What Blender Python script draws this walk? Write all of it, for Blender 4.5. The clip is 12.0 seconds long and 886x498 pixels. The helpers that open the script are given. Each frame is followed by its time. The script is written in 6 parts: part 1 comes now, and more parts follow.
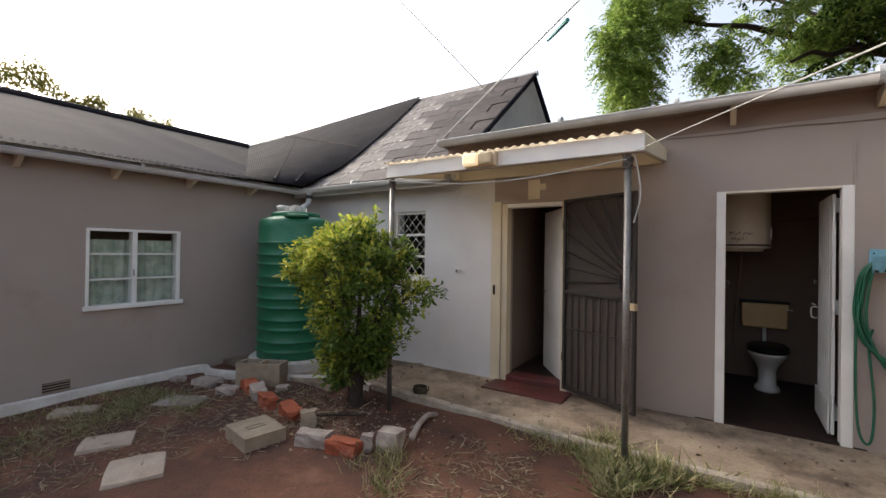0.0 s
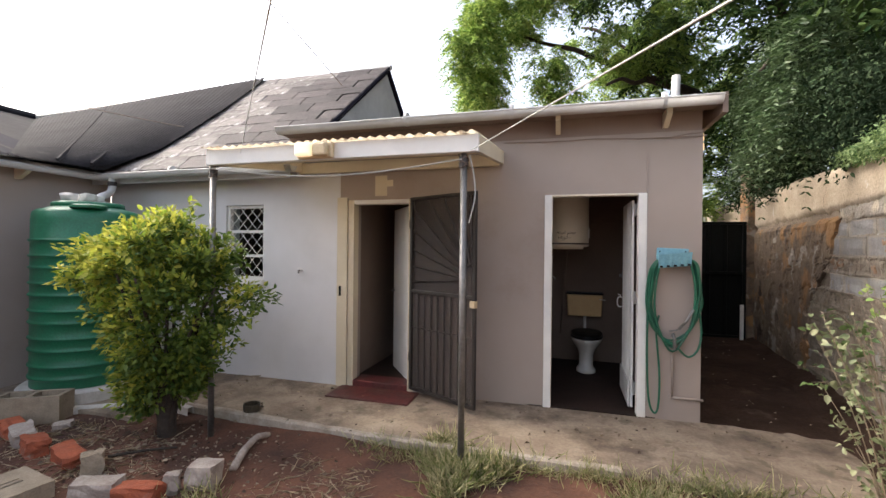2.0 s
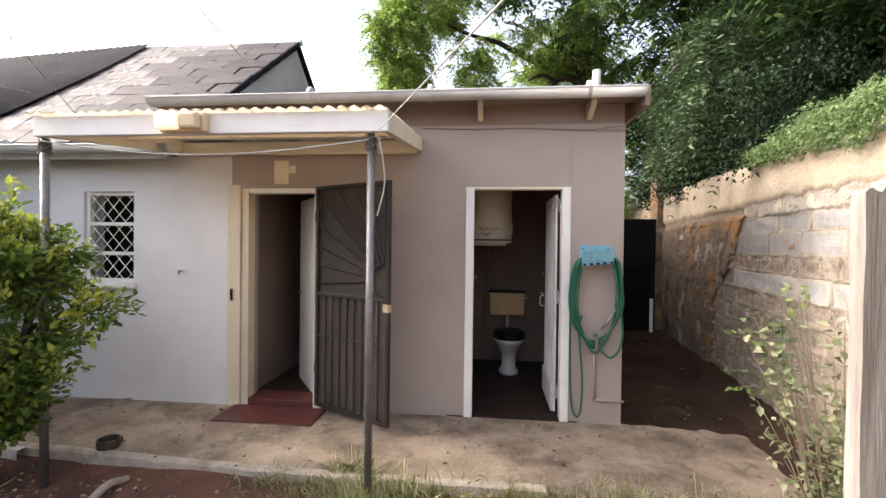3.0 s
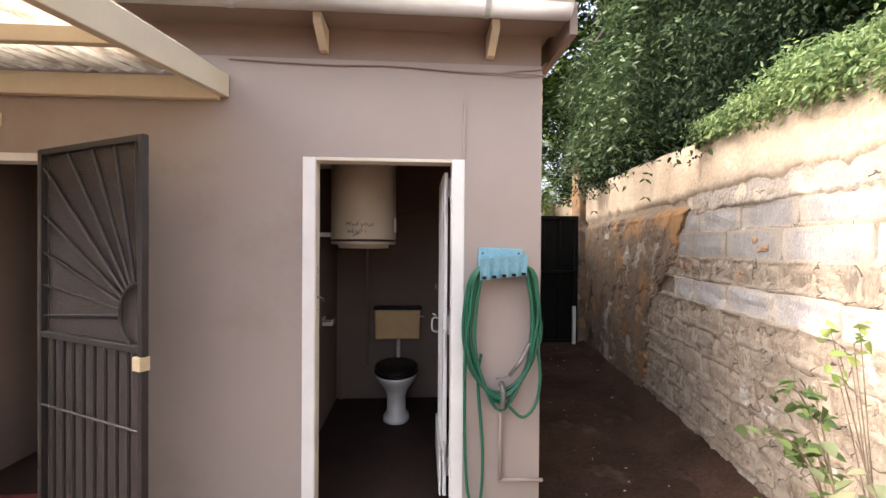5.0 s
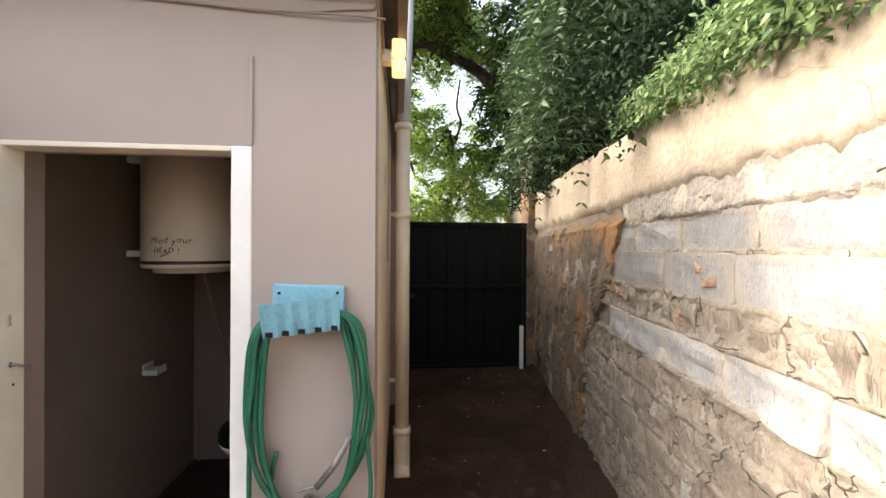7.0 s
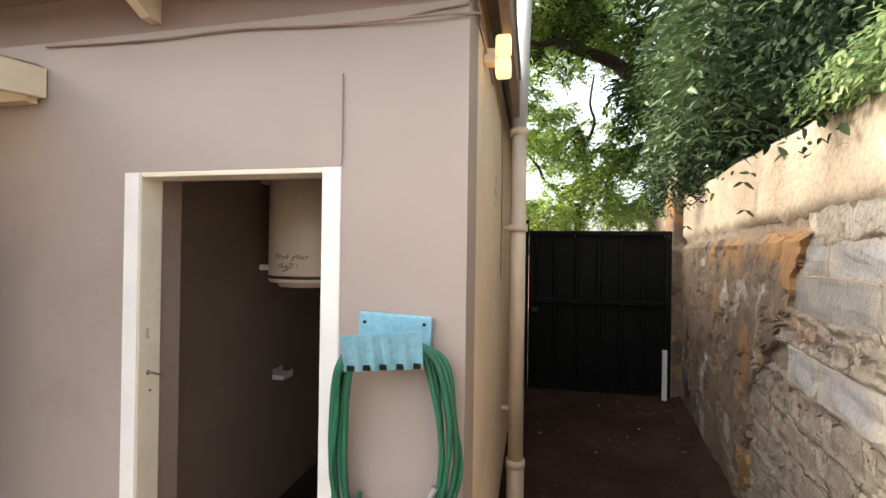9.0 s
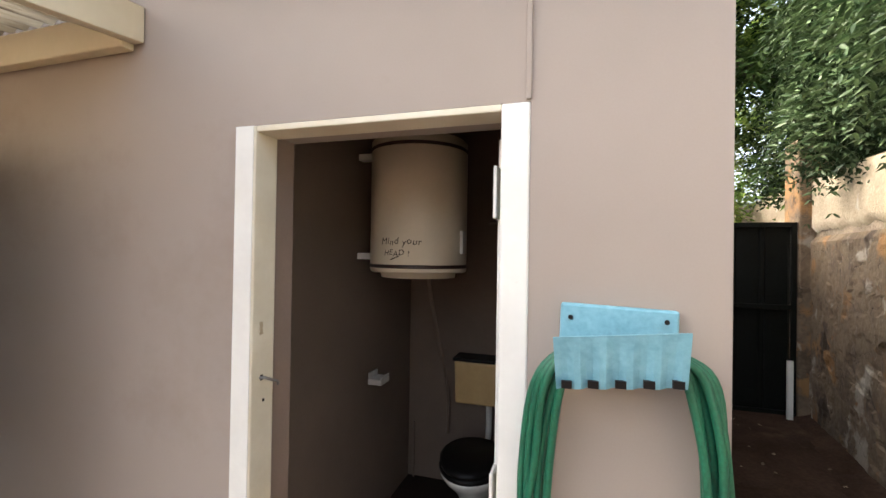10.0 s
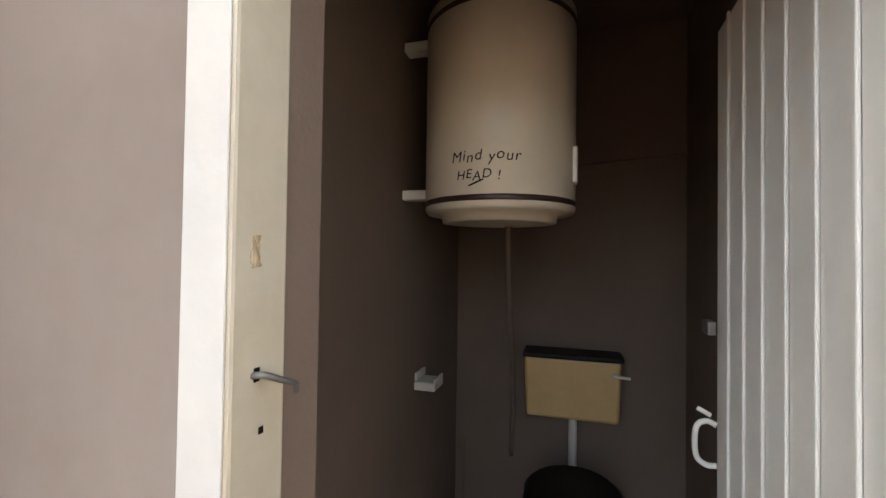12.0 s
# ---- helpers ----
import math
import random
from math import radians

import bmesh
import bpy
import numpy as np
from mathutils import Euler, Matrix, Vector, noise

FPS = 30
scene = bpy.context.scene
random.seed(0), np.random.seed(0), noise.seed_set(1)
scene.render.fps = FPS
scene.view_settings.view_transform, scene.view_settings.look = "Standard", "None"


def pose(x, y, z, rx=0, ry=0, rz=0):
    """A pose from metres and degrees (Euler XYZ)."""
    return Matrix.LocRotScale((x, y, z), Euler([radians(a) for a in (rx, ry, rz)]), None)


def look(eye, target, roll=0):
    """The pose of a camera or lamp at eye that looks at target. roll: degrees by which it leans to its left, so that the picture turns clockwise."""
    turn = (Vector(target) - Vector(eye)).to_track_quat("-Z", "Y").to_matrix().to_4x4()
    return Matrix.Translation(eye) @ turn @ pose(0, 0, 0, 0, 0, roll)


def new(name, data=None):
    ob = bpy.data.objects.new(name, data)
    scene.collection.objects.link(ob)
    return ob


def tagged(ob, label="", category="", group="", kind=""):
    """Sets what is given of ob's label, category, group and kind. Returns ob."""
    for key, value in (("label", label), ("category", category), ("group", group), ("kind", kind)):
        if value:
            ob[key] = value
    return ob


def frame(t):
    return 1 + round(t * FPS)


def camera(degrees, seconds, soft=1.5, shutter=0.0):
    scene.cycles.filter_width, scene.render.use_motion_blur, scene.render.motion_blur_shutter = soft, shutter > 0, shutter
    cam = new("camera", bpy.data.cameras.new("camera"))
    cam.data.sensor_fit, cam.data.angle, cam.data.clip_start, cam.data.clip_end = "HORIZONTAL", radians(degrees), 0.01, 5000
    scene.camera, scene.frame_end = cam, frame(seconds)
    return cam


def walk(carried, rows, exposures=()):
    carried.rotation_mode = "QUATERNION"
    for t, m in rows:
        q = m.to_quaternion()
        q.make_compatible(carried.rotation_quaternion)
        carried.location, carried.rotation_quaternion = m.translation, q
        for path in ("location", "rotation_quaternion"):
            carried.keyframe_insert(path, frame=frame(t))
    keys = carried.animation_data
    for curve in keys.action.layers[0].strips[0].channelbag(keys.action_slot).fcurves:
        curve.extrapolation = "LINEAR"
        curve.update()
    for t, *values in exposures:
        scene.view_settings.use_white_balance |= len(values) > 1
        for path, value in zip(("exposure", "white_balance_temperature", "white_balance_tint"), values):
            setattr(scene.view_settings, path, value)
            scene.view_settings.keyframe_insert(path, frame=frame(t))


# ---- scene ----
cam = camera(92.0, 12.0)
PATH = [
    (0, (0.065, -0.131, 1.502), (-1.034, 1.54, 1.512), 0.8),
    (0.5, (0.098, -0.067, 1.502), (-0.856, 1.691, 1.512), 0.8),
    (1, (0.126, -0.013, 1.505), (-0.683, 1.816, 1.512), 0.7),
    (1.5, (0.146, 0.055, 1.513), (-0.527, 1.939, 1.519), 0.7),
    (2, (0.165, 0.155, 1.536), (-0.37, 2.082, 1.534), 0.6),
    (2.5, (0.175, 0.318, 1.56), (-0.195, 2.284, 1.548), 0.7),
    (3, (0.18, 0.604, 1.552), (-0.018, 2.594, 1.531), 0.7),
    (3.2, (0.188, 0.743, 1.574), (0.048, 2.738, 1.543), 0.6),
    (5, (0.636, 1.988, 1.574), (0.766, 3.984, 1.557), 0.4),
    (5.5, (0.851, 2.261, 1.606), (1.021, 4.253, 1.59), 0.3),
    (6, (1.068, 2.494, 1.631), (1.273, 4.484, 1.62), 0.3),
    (6.5, (1.281, 2.689, 1.665), (1.497, 4.677, 1.656), 0.3),
    (8.5, (1.711, 2.952, 1.765), (1.561, 4.946, 1.783), 0.5),
    (9, (1.581, 3.043, 1.775), (1.175, 5.002, 1.786), 0.8),
    (9.5, (1.321, 3.178, 1.759), (0.751, 5.095, 1.763), 1.1),
    (10, (1.033, 3.347, 1.68), (0.442, 5.257, 1.698), 0.9),
    (10.5, (0.839, 3.515, 1.579), (0.245, 5.424, 1.605), 0.9),
    (11, (0.715, 3.72, 1.502), (0.118, 5.629, 1.53), 0.6),
    (11.5, (0.589, 3.875, 1.454), (0.0, 5.786, 1.482), 0.8),
    (12, (0.463, 4.03, 1.426), (-0.113, 5.945, 1.463), 0.8),
]
LIGHT = [(0, 1.34, 6500, 11), (1.0, 1.58, 6490, 11), (1.5, 1.72, 6480, 11), (2.0, 1.84, 6465, 12), (2.5, 1.97, 6450, 13), (3.2, 2.17, 6450, 14), (5, 2.55, 6550, 16), (6.5, 2.54, 6480, 11), (8.5, 2.62, 6550, 10), (9.0, 2.72, 6700, 9),
         (9.5, 2.72, 6700, 9), (10.0, 2.71, 6650, 7), (10.5, 2.64, 6850, 8), (11.2, 2.58, 6850, 8), (12, 2.95, 6550, 5)]
walk(cam, [(t, look(eye, target, roll)) for t, eye, target, roll in PATH], LIGHT)

# ---- world, sun, exposure ----
SUN = Vector((-0.865, 0.04, 0.6)).normalized()
world = bpy.data.worlds.new("world")
scene.world = world
world.use_nodes = True
wn = world.node_tree.nodes
sky = wn.new("ShaderNodeTexSky")
sky.sky_type = "NISHITA"
sky.sun_disc = False
sky.sun_elevation = math.asin(SUN.z)
sky.sun_rotation = math.atan2(SUN.x, SUN.y)
sky.air_density, sky.dust_density, sky.ozone_density = 1.0, 6.0, 1.0
wn["Background"].inputs["Strength"].default_value = 0.15
haze = wn.new("ShaderNodeHueSaturation")
haze.inputs["Saturation"].default_value = 0.6
world.node_tree.links.new(sky.outputs["Color"], haze.inputs["Color"])
world.node_tree.links.new(haze.outputs["Color"], wn["Background"].inputs["Color"])
sun = new("sun", bpy.data.lights.new("sun", "SUN"))
sun.data.energy, sun.data.angle, sun.data.color = 0.6, radians(3), (1.0, 0.9, 0.74)
sun.matrix_world = look(SUN * 40, (0, 0, 0))


# ---- materials ----
def mat(name, base, second=None, scale=6.0, rough=0.8, bump=0.15, grain=60.0, metal=0.0, stain=None, stain_scale=1.3,
        stain_at=0.58, piece=0.0, stretch=(1, 1, 1), spec=0.5, speckle=0.5, cracks=0.0, crack_width=0.03, joint=None, joint_at=0.31, patches=()):
    """Procedural surface: large mottling, fine grain, optional stains and variation from piece to piece."""
    m = bpy.data.materials.new(name)
    m.use_nodes = True
    n, l = m.node_tree.nodes, m.node_tree.links
    b = n["Principled BSDF"]
    second = second or tuple(c * 0.8 for c in base)
    co = n.new("ShaderNodeTexCoord")
    mp = n.new("ShaderNodeMapping")
    mp.inputs["Scale"].default_value = stretch
    l.new(co.outputs["Object"], mp.inputs["Vector"])

    def tex(s, detail=4.0, r=0.6):
        t = n.new("ShaderNodeTexNoise")
        t.inputs["Scale"].default_value, t.inputs["Detail"].default_value, t.inputs["Roughness"].default_value = s, detail, r
        l.new(mp.outputs["Vector"], t.inputs["Vector"])
        return t.outputs["Fac"]

    def ramp(src, a, z):
        r = n.new("ShaderNodeMapRange")
        r.inputs["From Min"].default_value, r.inputs["From Max"].default_value = a, z
        l.new(src, r.inputs["Value"])
        return r.outputs["Result"]

    def mix(f, a, z, mode="MIX"):
        x = n.new("ShaderNodeMix")
        x.data_type, x.blend_type = "RGBA", mode
        for sock, v in ((x.inputs[0], f), (x.inputs[6], a), (x.inputs[7], z)):
            if isinstance(v, bpy.types.NodeSocket):
                l.new(v, sock)
            else:
                sock.default_value = v if isinstance(v, float) else (*v, 1)
        return x.outputs[2]

    col = mix(ramp(tex(scale), 0.35, 0.65), base, second)
    fine = tex(grain, 3.0)
    col = mix(ramp(fine, 0.2, 0.8), col, mix(speckle, col, second, "MULTIPLY")) if grain else col
    if stain:
        s = tex(stain_scale, 6.0, 0.7)
        col = mix(ramp(s, stain_at, stain_at + 0.16), col, stain)
    for patch_colour, patch_scale, patch_at in patches:
        # flaked places with crisp outlines
        col = mix(ramp(tex(patch_scale, 5.0, 0.55), patch_at, patch_at + 0.05), col, patch_colour)
    if joint:
        # mortar smeared irregularly over the rim of each piece
        xyz = n.new("ShaderNodeSeparateXYZ")
        l.new(co.outputs["Generated"], xyz.inputs[0])
        rims = []
        for axis in ("X", "Z"):
            pp = n.new("ShaderNodeMath")
            pp.operation = "PINGPONG"
            pp.inputs[1].default_value = 0.5
            l.new(xyz.outputs[axis], pp.inputs[0])
            rims.append(pp.outputs[0])
        mn = n.new("ShaderNodeMath")
        mn.operation = "MINIMUM"
        l.new(rims[0], mn.inputs[0])
        l.new(rims[1], mn.inputs[1])
        wob = n.new("ShaderNodeMath")
        wob.operation = "MULTIPLY_ADD"
        wob.inputs[1].default_value = 0.5
        l.new(tex(11.0, 5.0, 0.7), wob.inputs[0])
        l.new(mn.outputs[0], wob.inputs[2])
        col = mix(ramp(wob.outputs[0], joint_at, joint_at + 0.09), joint, col)
    if piece:
        oi = n.new("ShaderNodeObjectInfo")
        hs = n.new("ShaderNodeHueSaturation")
        l.new(col, hs.inputs["Color"])
        r = n.new("ShaderNodeMapRange")
        r.inputs["To Min"].default_value, r.inputs["To Max"].default_value = 1 - piece, 1 + piece
        l.new(oi.outputs["Random"], r.inputs["Value"])
        l.new(r.outputs["Result"], hs.inputs["Value"])
        col = hs.outputs["Color"]
    gap = None
    if cracks:
        warp = n.new("ShaderNodeTexNoise")
        warp.inputs["Scale"].default_value = cracks * 1.7
        l.new(mp.outputs["Vector"], warp.inputs["Vector"])
        sc = n.new("ShaderNodeVectorMath")
        sc.operation = "MULTIPLY_ADD"
        sc.inputs[1].default_value = (0.7 / cracks,) * 3
        l.new(warp.outputs["Color"], sc.inputs[0])
        l.new(mp.outputs["Vector"], sc.inputs[2])
        vo = n.new("ShaderNodeTexVoronoi")
        vo.feature = "DISTANCE_TO_EDGE"
        vo.inputs["Scale"].default_value = cracks
        l.new(sc.outputs["Vector"], vo.inputs["Vector"])
        gap = ramp(vo.outputs["Distance"], 0.0, crack_width)
        col = mix(gap, tuple(c * 0.35 for c in second), col)
    l.new(col, b.inputs["Base Color"])
    b.inputs["Roughness"].default_value, b.inputs["Metallic"].default_value = rough, metal
    b.inputs["Specular IOR Level"].default_value = spec
    if bump:
        bp = n.new("ShaderNodeBump")
        bp.inputs["Strength"].default_value, bp.inputs["Distance"].default_value = bump, 0.01
        ad = n.new("ShaderNodeMath")
        l.new(fine, ad.inputs[0])
        l.new(tex(scale * 2), ad.inputs[1])
        if gap is not None:
            a2 = n.new("ShaderNodeMath")
            a2.operation = "MULTIPLY_ADD"
            a2.inputs[1].default_value = 1.2
            l.new(gap, a2.inputs[0])
            l.new(ad.outputs[0], a2.inputs[2])
            ad = a2
        l.new(ad.outputs[0], bp.inputs["Height"])
        l.new(bp.outputs["Normal"], b.inputs["Normal"])
    return m


def leaf_mat(name, a, z, through_light=0.35, rough=0.5, spec=0.35):
    m = bpy.data.materials.new(name)
    m.use_nodes = True
    n, l = m.node_tree.nodes, m.node_tree.links
    b = n["Principled BSDF"]
    g = n.new("ShaderNodeNewGeometry")
    cr = n.new("ShaderNodeValToRGB")
    cr.color_ramp.elements[0].color, cr.color_ramp.elements[1].color = (*a, 1), (*z, 1)
    l.new(g.outputs["Random Per Island"], cr.inputs["Fac"])
    l.new(cr.outputs["Color"], b.inputs["Base Color"])
    b.inputs["Roughness"].default_value = rough
    b.inputs["Specular IOR Level"].default_value = spec
    tr = n.new("ShaderNodeBsdfTranslucent")
    l.new(cr.outputs["Color"], tr.inputs["Color"])
    mx = n.new("ShaderNodeMixShader")
    mx.inputs["Fac"].default_value = through_light
    l.new(b.outputs["BSDF"], mx.inputs[1])
    l.new(tr.outputs["BSDF"], mx.inputs[2])
    l.new(mx.outputs["Shader"], n["Material Output"].inputs["Surface"])
    return m


def glow_mat(name, colour, strength):
    m = bpy.data.materials.new(name)
    m.use_nodes = True
    b = m.node_tree.nodes["Principled BSDF"]
    b.inputs["Base Color"].default_value = (*colour, 1)
    b.inputs["Emission Color"].default_value = (*colour, 1)
    b.inputs["Emission Strength"].default_value = strength
    return m


def glass_mat(name):
    m = bpy.data.materials.new(name)
    m.use_nodes = True
    b = m.node_tree.nodes["Principled BSDF"]
    b.inputs["Base Color"].default_value = (0.9, 0.95, 0.93, 1)
    b.inputs["Roughness"].default_value = 0.03
    b.inputs["Transmission Weight"].default_value = 1.0
    b.inputs["IOR"].default_value = 1.15
    return m


M_DIRT = mat("red_earth", (0.19, 0.082, 0.047), (0.085, 0.041, 0.027), 2.2, 0.95, 0.9, 45, stain=(0.26, 0.13, 0.077), stain_scale=0.9)
M_SLAB = mat("worn_concrete", (0.43, 0.35, 0.26), (0.27, 0.205, 0.148), 2.6, 0.85, 0.5, 40, stain=(0.115, 0.082, 0.058), stain_scale=1.5, stain_at=0.47, patches=(((0.16, 0.125, 0.085), 3.3, 0.62),))
M_EDGE = mat("pale_edge_cement", (0.55, 0.48, 0.4), (0.38, 0.32, 0.25), 7, 0.9, 0.5, 50, stain=(0.2, 0.16, 0.11), stain_scale=3)
M_KERB = mat("pale_concrete", (0.78, 0.75, 0.71), (0.6, 0.56, 0.51), 5, 0.9, 0.4, 50)
# brown soil colour, deepened to take in the passage's shade
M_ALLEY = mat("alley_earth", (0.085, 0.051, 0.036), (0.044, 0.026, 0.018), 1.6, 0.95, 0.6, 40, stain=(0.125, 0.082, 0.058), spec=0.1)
M_TAUPE = mat("taupe_plaster", (0.362, 0.302, 0.266), (0.33, 0.273, 0.237), 0.9, 0.8, 0.02, 160, stain=(0.29, 0.23, 0.195), stain_scale=0.8, stain_at=0.56, speckle=0.06)
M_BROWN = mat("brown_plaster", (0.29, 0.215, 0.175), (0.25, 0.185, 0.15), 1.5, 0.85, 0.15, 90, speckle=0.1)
M_WHITEWALL = mat("off_white_plaster", (0.7, 0.685, 0.685), (0.62, 0.605, 0.6), 1.2, 0.85, 0.04, 80, speckle=0.1, stain=(0.45, 0.42, 0.4), stain_at=0.66)
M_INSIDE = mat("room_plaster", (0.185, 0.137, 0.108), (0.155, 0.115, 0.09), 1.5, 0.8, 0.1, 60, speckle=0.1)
M_REDSTEP = mat("red_stoep_cement", (0.15, 0.03, 0.028), (0.085, 0.024, 0.02), 4, 0.55, 0.15, 30, stain=(0.12, 0.07, 0.05), stain_scale=4)
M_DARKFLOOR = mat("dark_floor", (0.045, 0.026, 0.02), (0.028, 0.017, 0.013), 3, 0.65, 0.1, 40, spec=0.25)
M_CREAM = mat("cream_paint", (0.66, 0.58, 0.43), (0.6, 0.52, 0.38), 3, 0.5, 0.08, 40, stain=(0.42, 0.32, 0.2), stain_scale=2.5, stain_at=0.67, speckle=0.1)
M_WHITE = mat("white_paint", (0.8, 0.785, 0.74), (0.72, 0.7, 0.66), 4, 0.5, 0.08, 50, stain=(0.55, 0.5, 0.43), stain_scale=3, stain_at=0.68, speckle=0.1)
M_GUTTER = mat("grey_gutter_paint", (0.56, 0.56, 0.55), (0.45, 0.44, 0.42), 3, 0.5, 0.08, 50, stain=(0.3, 0.27, 0.23), stain_scale=2.5, stain_at=0.64, speckle=0.1)
M_BLACKROOF = mat("black_roof_paint", (0.021, 0.02, 0.031), (0.015, 0.0145, 0.022), 1.2, 0.9, 0.1, 30, stain=(0.06, 0.058, 0.072), stain_scale=2.4, stain_at=0.7, spec=0.06)
M_SHINGLE = mat("weathered_slate", (0.1, 0.082, 0.076), (0.06, 0.05, 0.047), 5, 0.6, 0.6, 40, stain=(0.24, 0.215, 0.2), stain_scale=3.2, stain_at=0.66, piece=0.3, spec=0.12)
M_PALESHINGLE = mat("flaking_pale_slate", (0.27, 0.245, 0.225), (0.13, 0.11, 0.1), 9, 0.7, 0.6, 40, stain=(0.5, 0.48, 0.46), stain_scale=7, stain_at=0.53, piece=0.22, spec=0.15)
M_IRON = mat("old_corrugated_iron", (0.42, 0.4, 0.37), (0.3, 0.27, 0.24), 5, 0.5, 0.1, 40, metal=0.4, stain=(0.23, 0.13, 0.08), stain_scale=4, stain_at=0.6)
M_STEEL = mat("galvanised_pipe", (0.3, 0.29, 0.28), (0.2, 0.19, 0.18), 8, 0.45, 0.1, 60, metal=0.6)
M_DARKSTEEL = mat("dark_gate_paint", (0.035, 0.027, 0.024), (0.025, 0.02, 0.018), 6, 0.5, 0.08, 50)
M_GATEGREEN = mat("black_green_sheet", (0.007, 0.009, 0.008), (0.005, 0.006, 0.005), 3, 0.6, 0.08, 40, spec=0.15)
M_FELT = mat("grey_bitumen_felt", (0.046, 0.043, 0.046), (0.032, 0.03, 0.032), 1.6, 0.9, 0.3, 30, stain=(0.08, 0.074, 0.074), stain_scale=3, stain_at=0.62, spec=0.06)
M_TANK = mat("green_plastic", (0.02, 0.2, 0.1), (0.016, 0.16, 0.078), 3, 0.42, 0.04, 60, stain=(0.03, 0.12, 0.07))
M_HOSE = mat("green_hose", (0.02, 0.17, 0.095), (0.015, 0.12, 0.07), 9, 0.4, 0.05, 120)
M_BLUE = mat("pale_blue_plastic", (0.25, 0.5, 0.59), (0.21, 0.43, 0.52), 12, 0.5, 0.04, 60, stain=(0.16, 0.3, 0.36), stain_scale=14, stain_at=0.6)
M_PIPE = mat("cream_pipe_paint", (0.74, 0.63, 0.47), (0.66, 0.55, 0.41), 4, 0.5, 0.06, 50, speckle=0.1)
M_BRICK = mat("red_brick", (0.5, 0.135, 0.06), (0.34, 0.1, 0.05), 14, 0.9, 0.5, 70, stain=(0.4, 0.31, 0.24), stain_scale=9, piece=0.15, patches=(((0.55, 0.48, 0.4), 6.0, 0.66),))
M_BLOCK = mat("cement_block", (0.42, 0.34, 0.25), (0.32, 0.26, 0.19), 10, 0.95, 0.5, 90)
M_STONE = mat("pale_stone", (0.52, 0.45, 0.39), (0.33, 0.27, 0.23), 8, 0.9, 0.5, 60, piece=0.15)
M_PAVER = mat("pale_paving_slab", (0.52, 0.43, 0.34), (0.42, 0.34, 0.27), 6, 0.9, 0.3, 70, stain=(0.3, 0.21, 0.15), stain_scale=4)
M_WALLCORE = mat("lime_mortar", (0.33, 0.265, 0.205), (0.22, 0.175, 0.135), 5, 0.95, 0.9, 30, stain=(0.16, 0.12, 0.09), stain_scale=2.2, cracks=5.0, crack_width=0.012)
M_WALLPLASTER = mat("stained_cream_plaster", (0.44, 0.375, 0.29), (0.34, 0.28, 0.212), 2.5, 0.9, 0.6, 40, stain=(0.26, 0.19, 0.135), stain_scale=2.6, stain_at=0.6, cracks=1.6, crack_width=0.002, patches=(((0.42, 0.385, 0.34), 3.2, 0.62),))
M_OLDPLASTER = mat("ochre_peeling_plaster", (0.25, 0.185, 0.128), (0.17, 0.127, 0.09), 3.0, 0.95, 1.0, 25, stain=(0.085, 0.06, 0.043), stain_scale=2.2, stain_at=0.53, cracks=2.6, crack_width=0.006, patches=(((0.28, 0.155, 0.068), 1.5, 0.55), ((0.34, 0.305, 0.26), 2.4, 0.57), ((0.06, 0.043, 0.032), 1.9, 0.6), ((0.22, 0.11, 0.052), 4.0, 0.65)))
M_MORTAR = mat("crumbling_mortar", (0.385, 0.335, 0.27), (0.285, 0.238, 0.185), 6, 0.95, 0.9, 45, stain=(0.26, 0.18, 0.12), stain_scale=3.5, cracks=4.2, crack_width=0.016, patches=(((0.42, 0.395, 0.355), 4.0, 0.6), ((0.21, 0.15, 0.105), 7.0, 0.66)))
M_SCRATCH = mat("grey_scratch_coat", (0.4, 0.365, 0.32), (0.3, 0.26, 0.215), 5, 0.95, 1.0, 40, stain=(0.2, 0.16, 0.125), stain_scale=3.5, patches=(((0.46, 0.39, 0.3), 4.5, 0.6),))
M_SIDEPLASTER = mat("beige_side_plaster", (0.76, 0.62, 0.45), (0.68, 0.54, 0.39), 1.6, 0.85, 0.04, 90, speckle=0.1)
M_GREYBLOCK = mat("grey_wall_block", (0.34, 0.33, 0.322), (0.29, 0.277, 0.268), 7, 0.95, 0.7, 60, piece=0.09, stain=(0.34, 0.285, 0.225), stain_scale=5, stain_at=0.6, joint=(0.32, 0.28, 0.235))
M_WHITEBLOCK = mat("whitewashed_stone", (0.49, 0.48, 0.47), (0.41, 0.395, 0.38), 9, 0.9, 0.8, 45, piece=0.05, cracks=6.0, crack_width=0.004, joint=(0.46, 0.41, 0.34), patches=(((0.38, 0.33, 0.27), 8.0, 0.63),))
M_RUBBLE = mat("rubble_stone", (0.39, 0.33, 0.26), (0.27, 0.215, 0.165), 7, 0.95, 0.8, 40, piece=0.18, cracks=5.0, crack_width=0.01, joint=(0.36, 0.3, 0.235), joint_at=0.39)
M_BARK = mat("bark", (0.075, 0.055, 0.042), (0.04, 0.03, 0.024), 8, 0.95, 0.8, 40)
M_DARK = mat("dark_plastic", (0.01, 0.008, 0.008), (0.007, 0.006, 0.006), 5, 0.5, 0.02, 40, spec=0.2)
M_PORCELAIN = mat("white_porcelain", (0.62, 0.6, 0.56), (0.55, 0.53, 0.49), 3, 0.2, 0.0, 30, speckle=0.1)
M_CISTERN = mat("beige_cistern_plastic", (0.55, 0.38, 0.17), (0.5, 0.34, 0.15), 5, 0.4, 0.03, 40, speckle=0.1)
M_GEYSER = mat("cream_enamel", (0.68, 0.61, 0.49), (0.62, 0.55, 0.43), 3, 0.28, 0.02, 40, speckle=0.1)
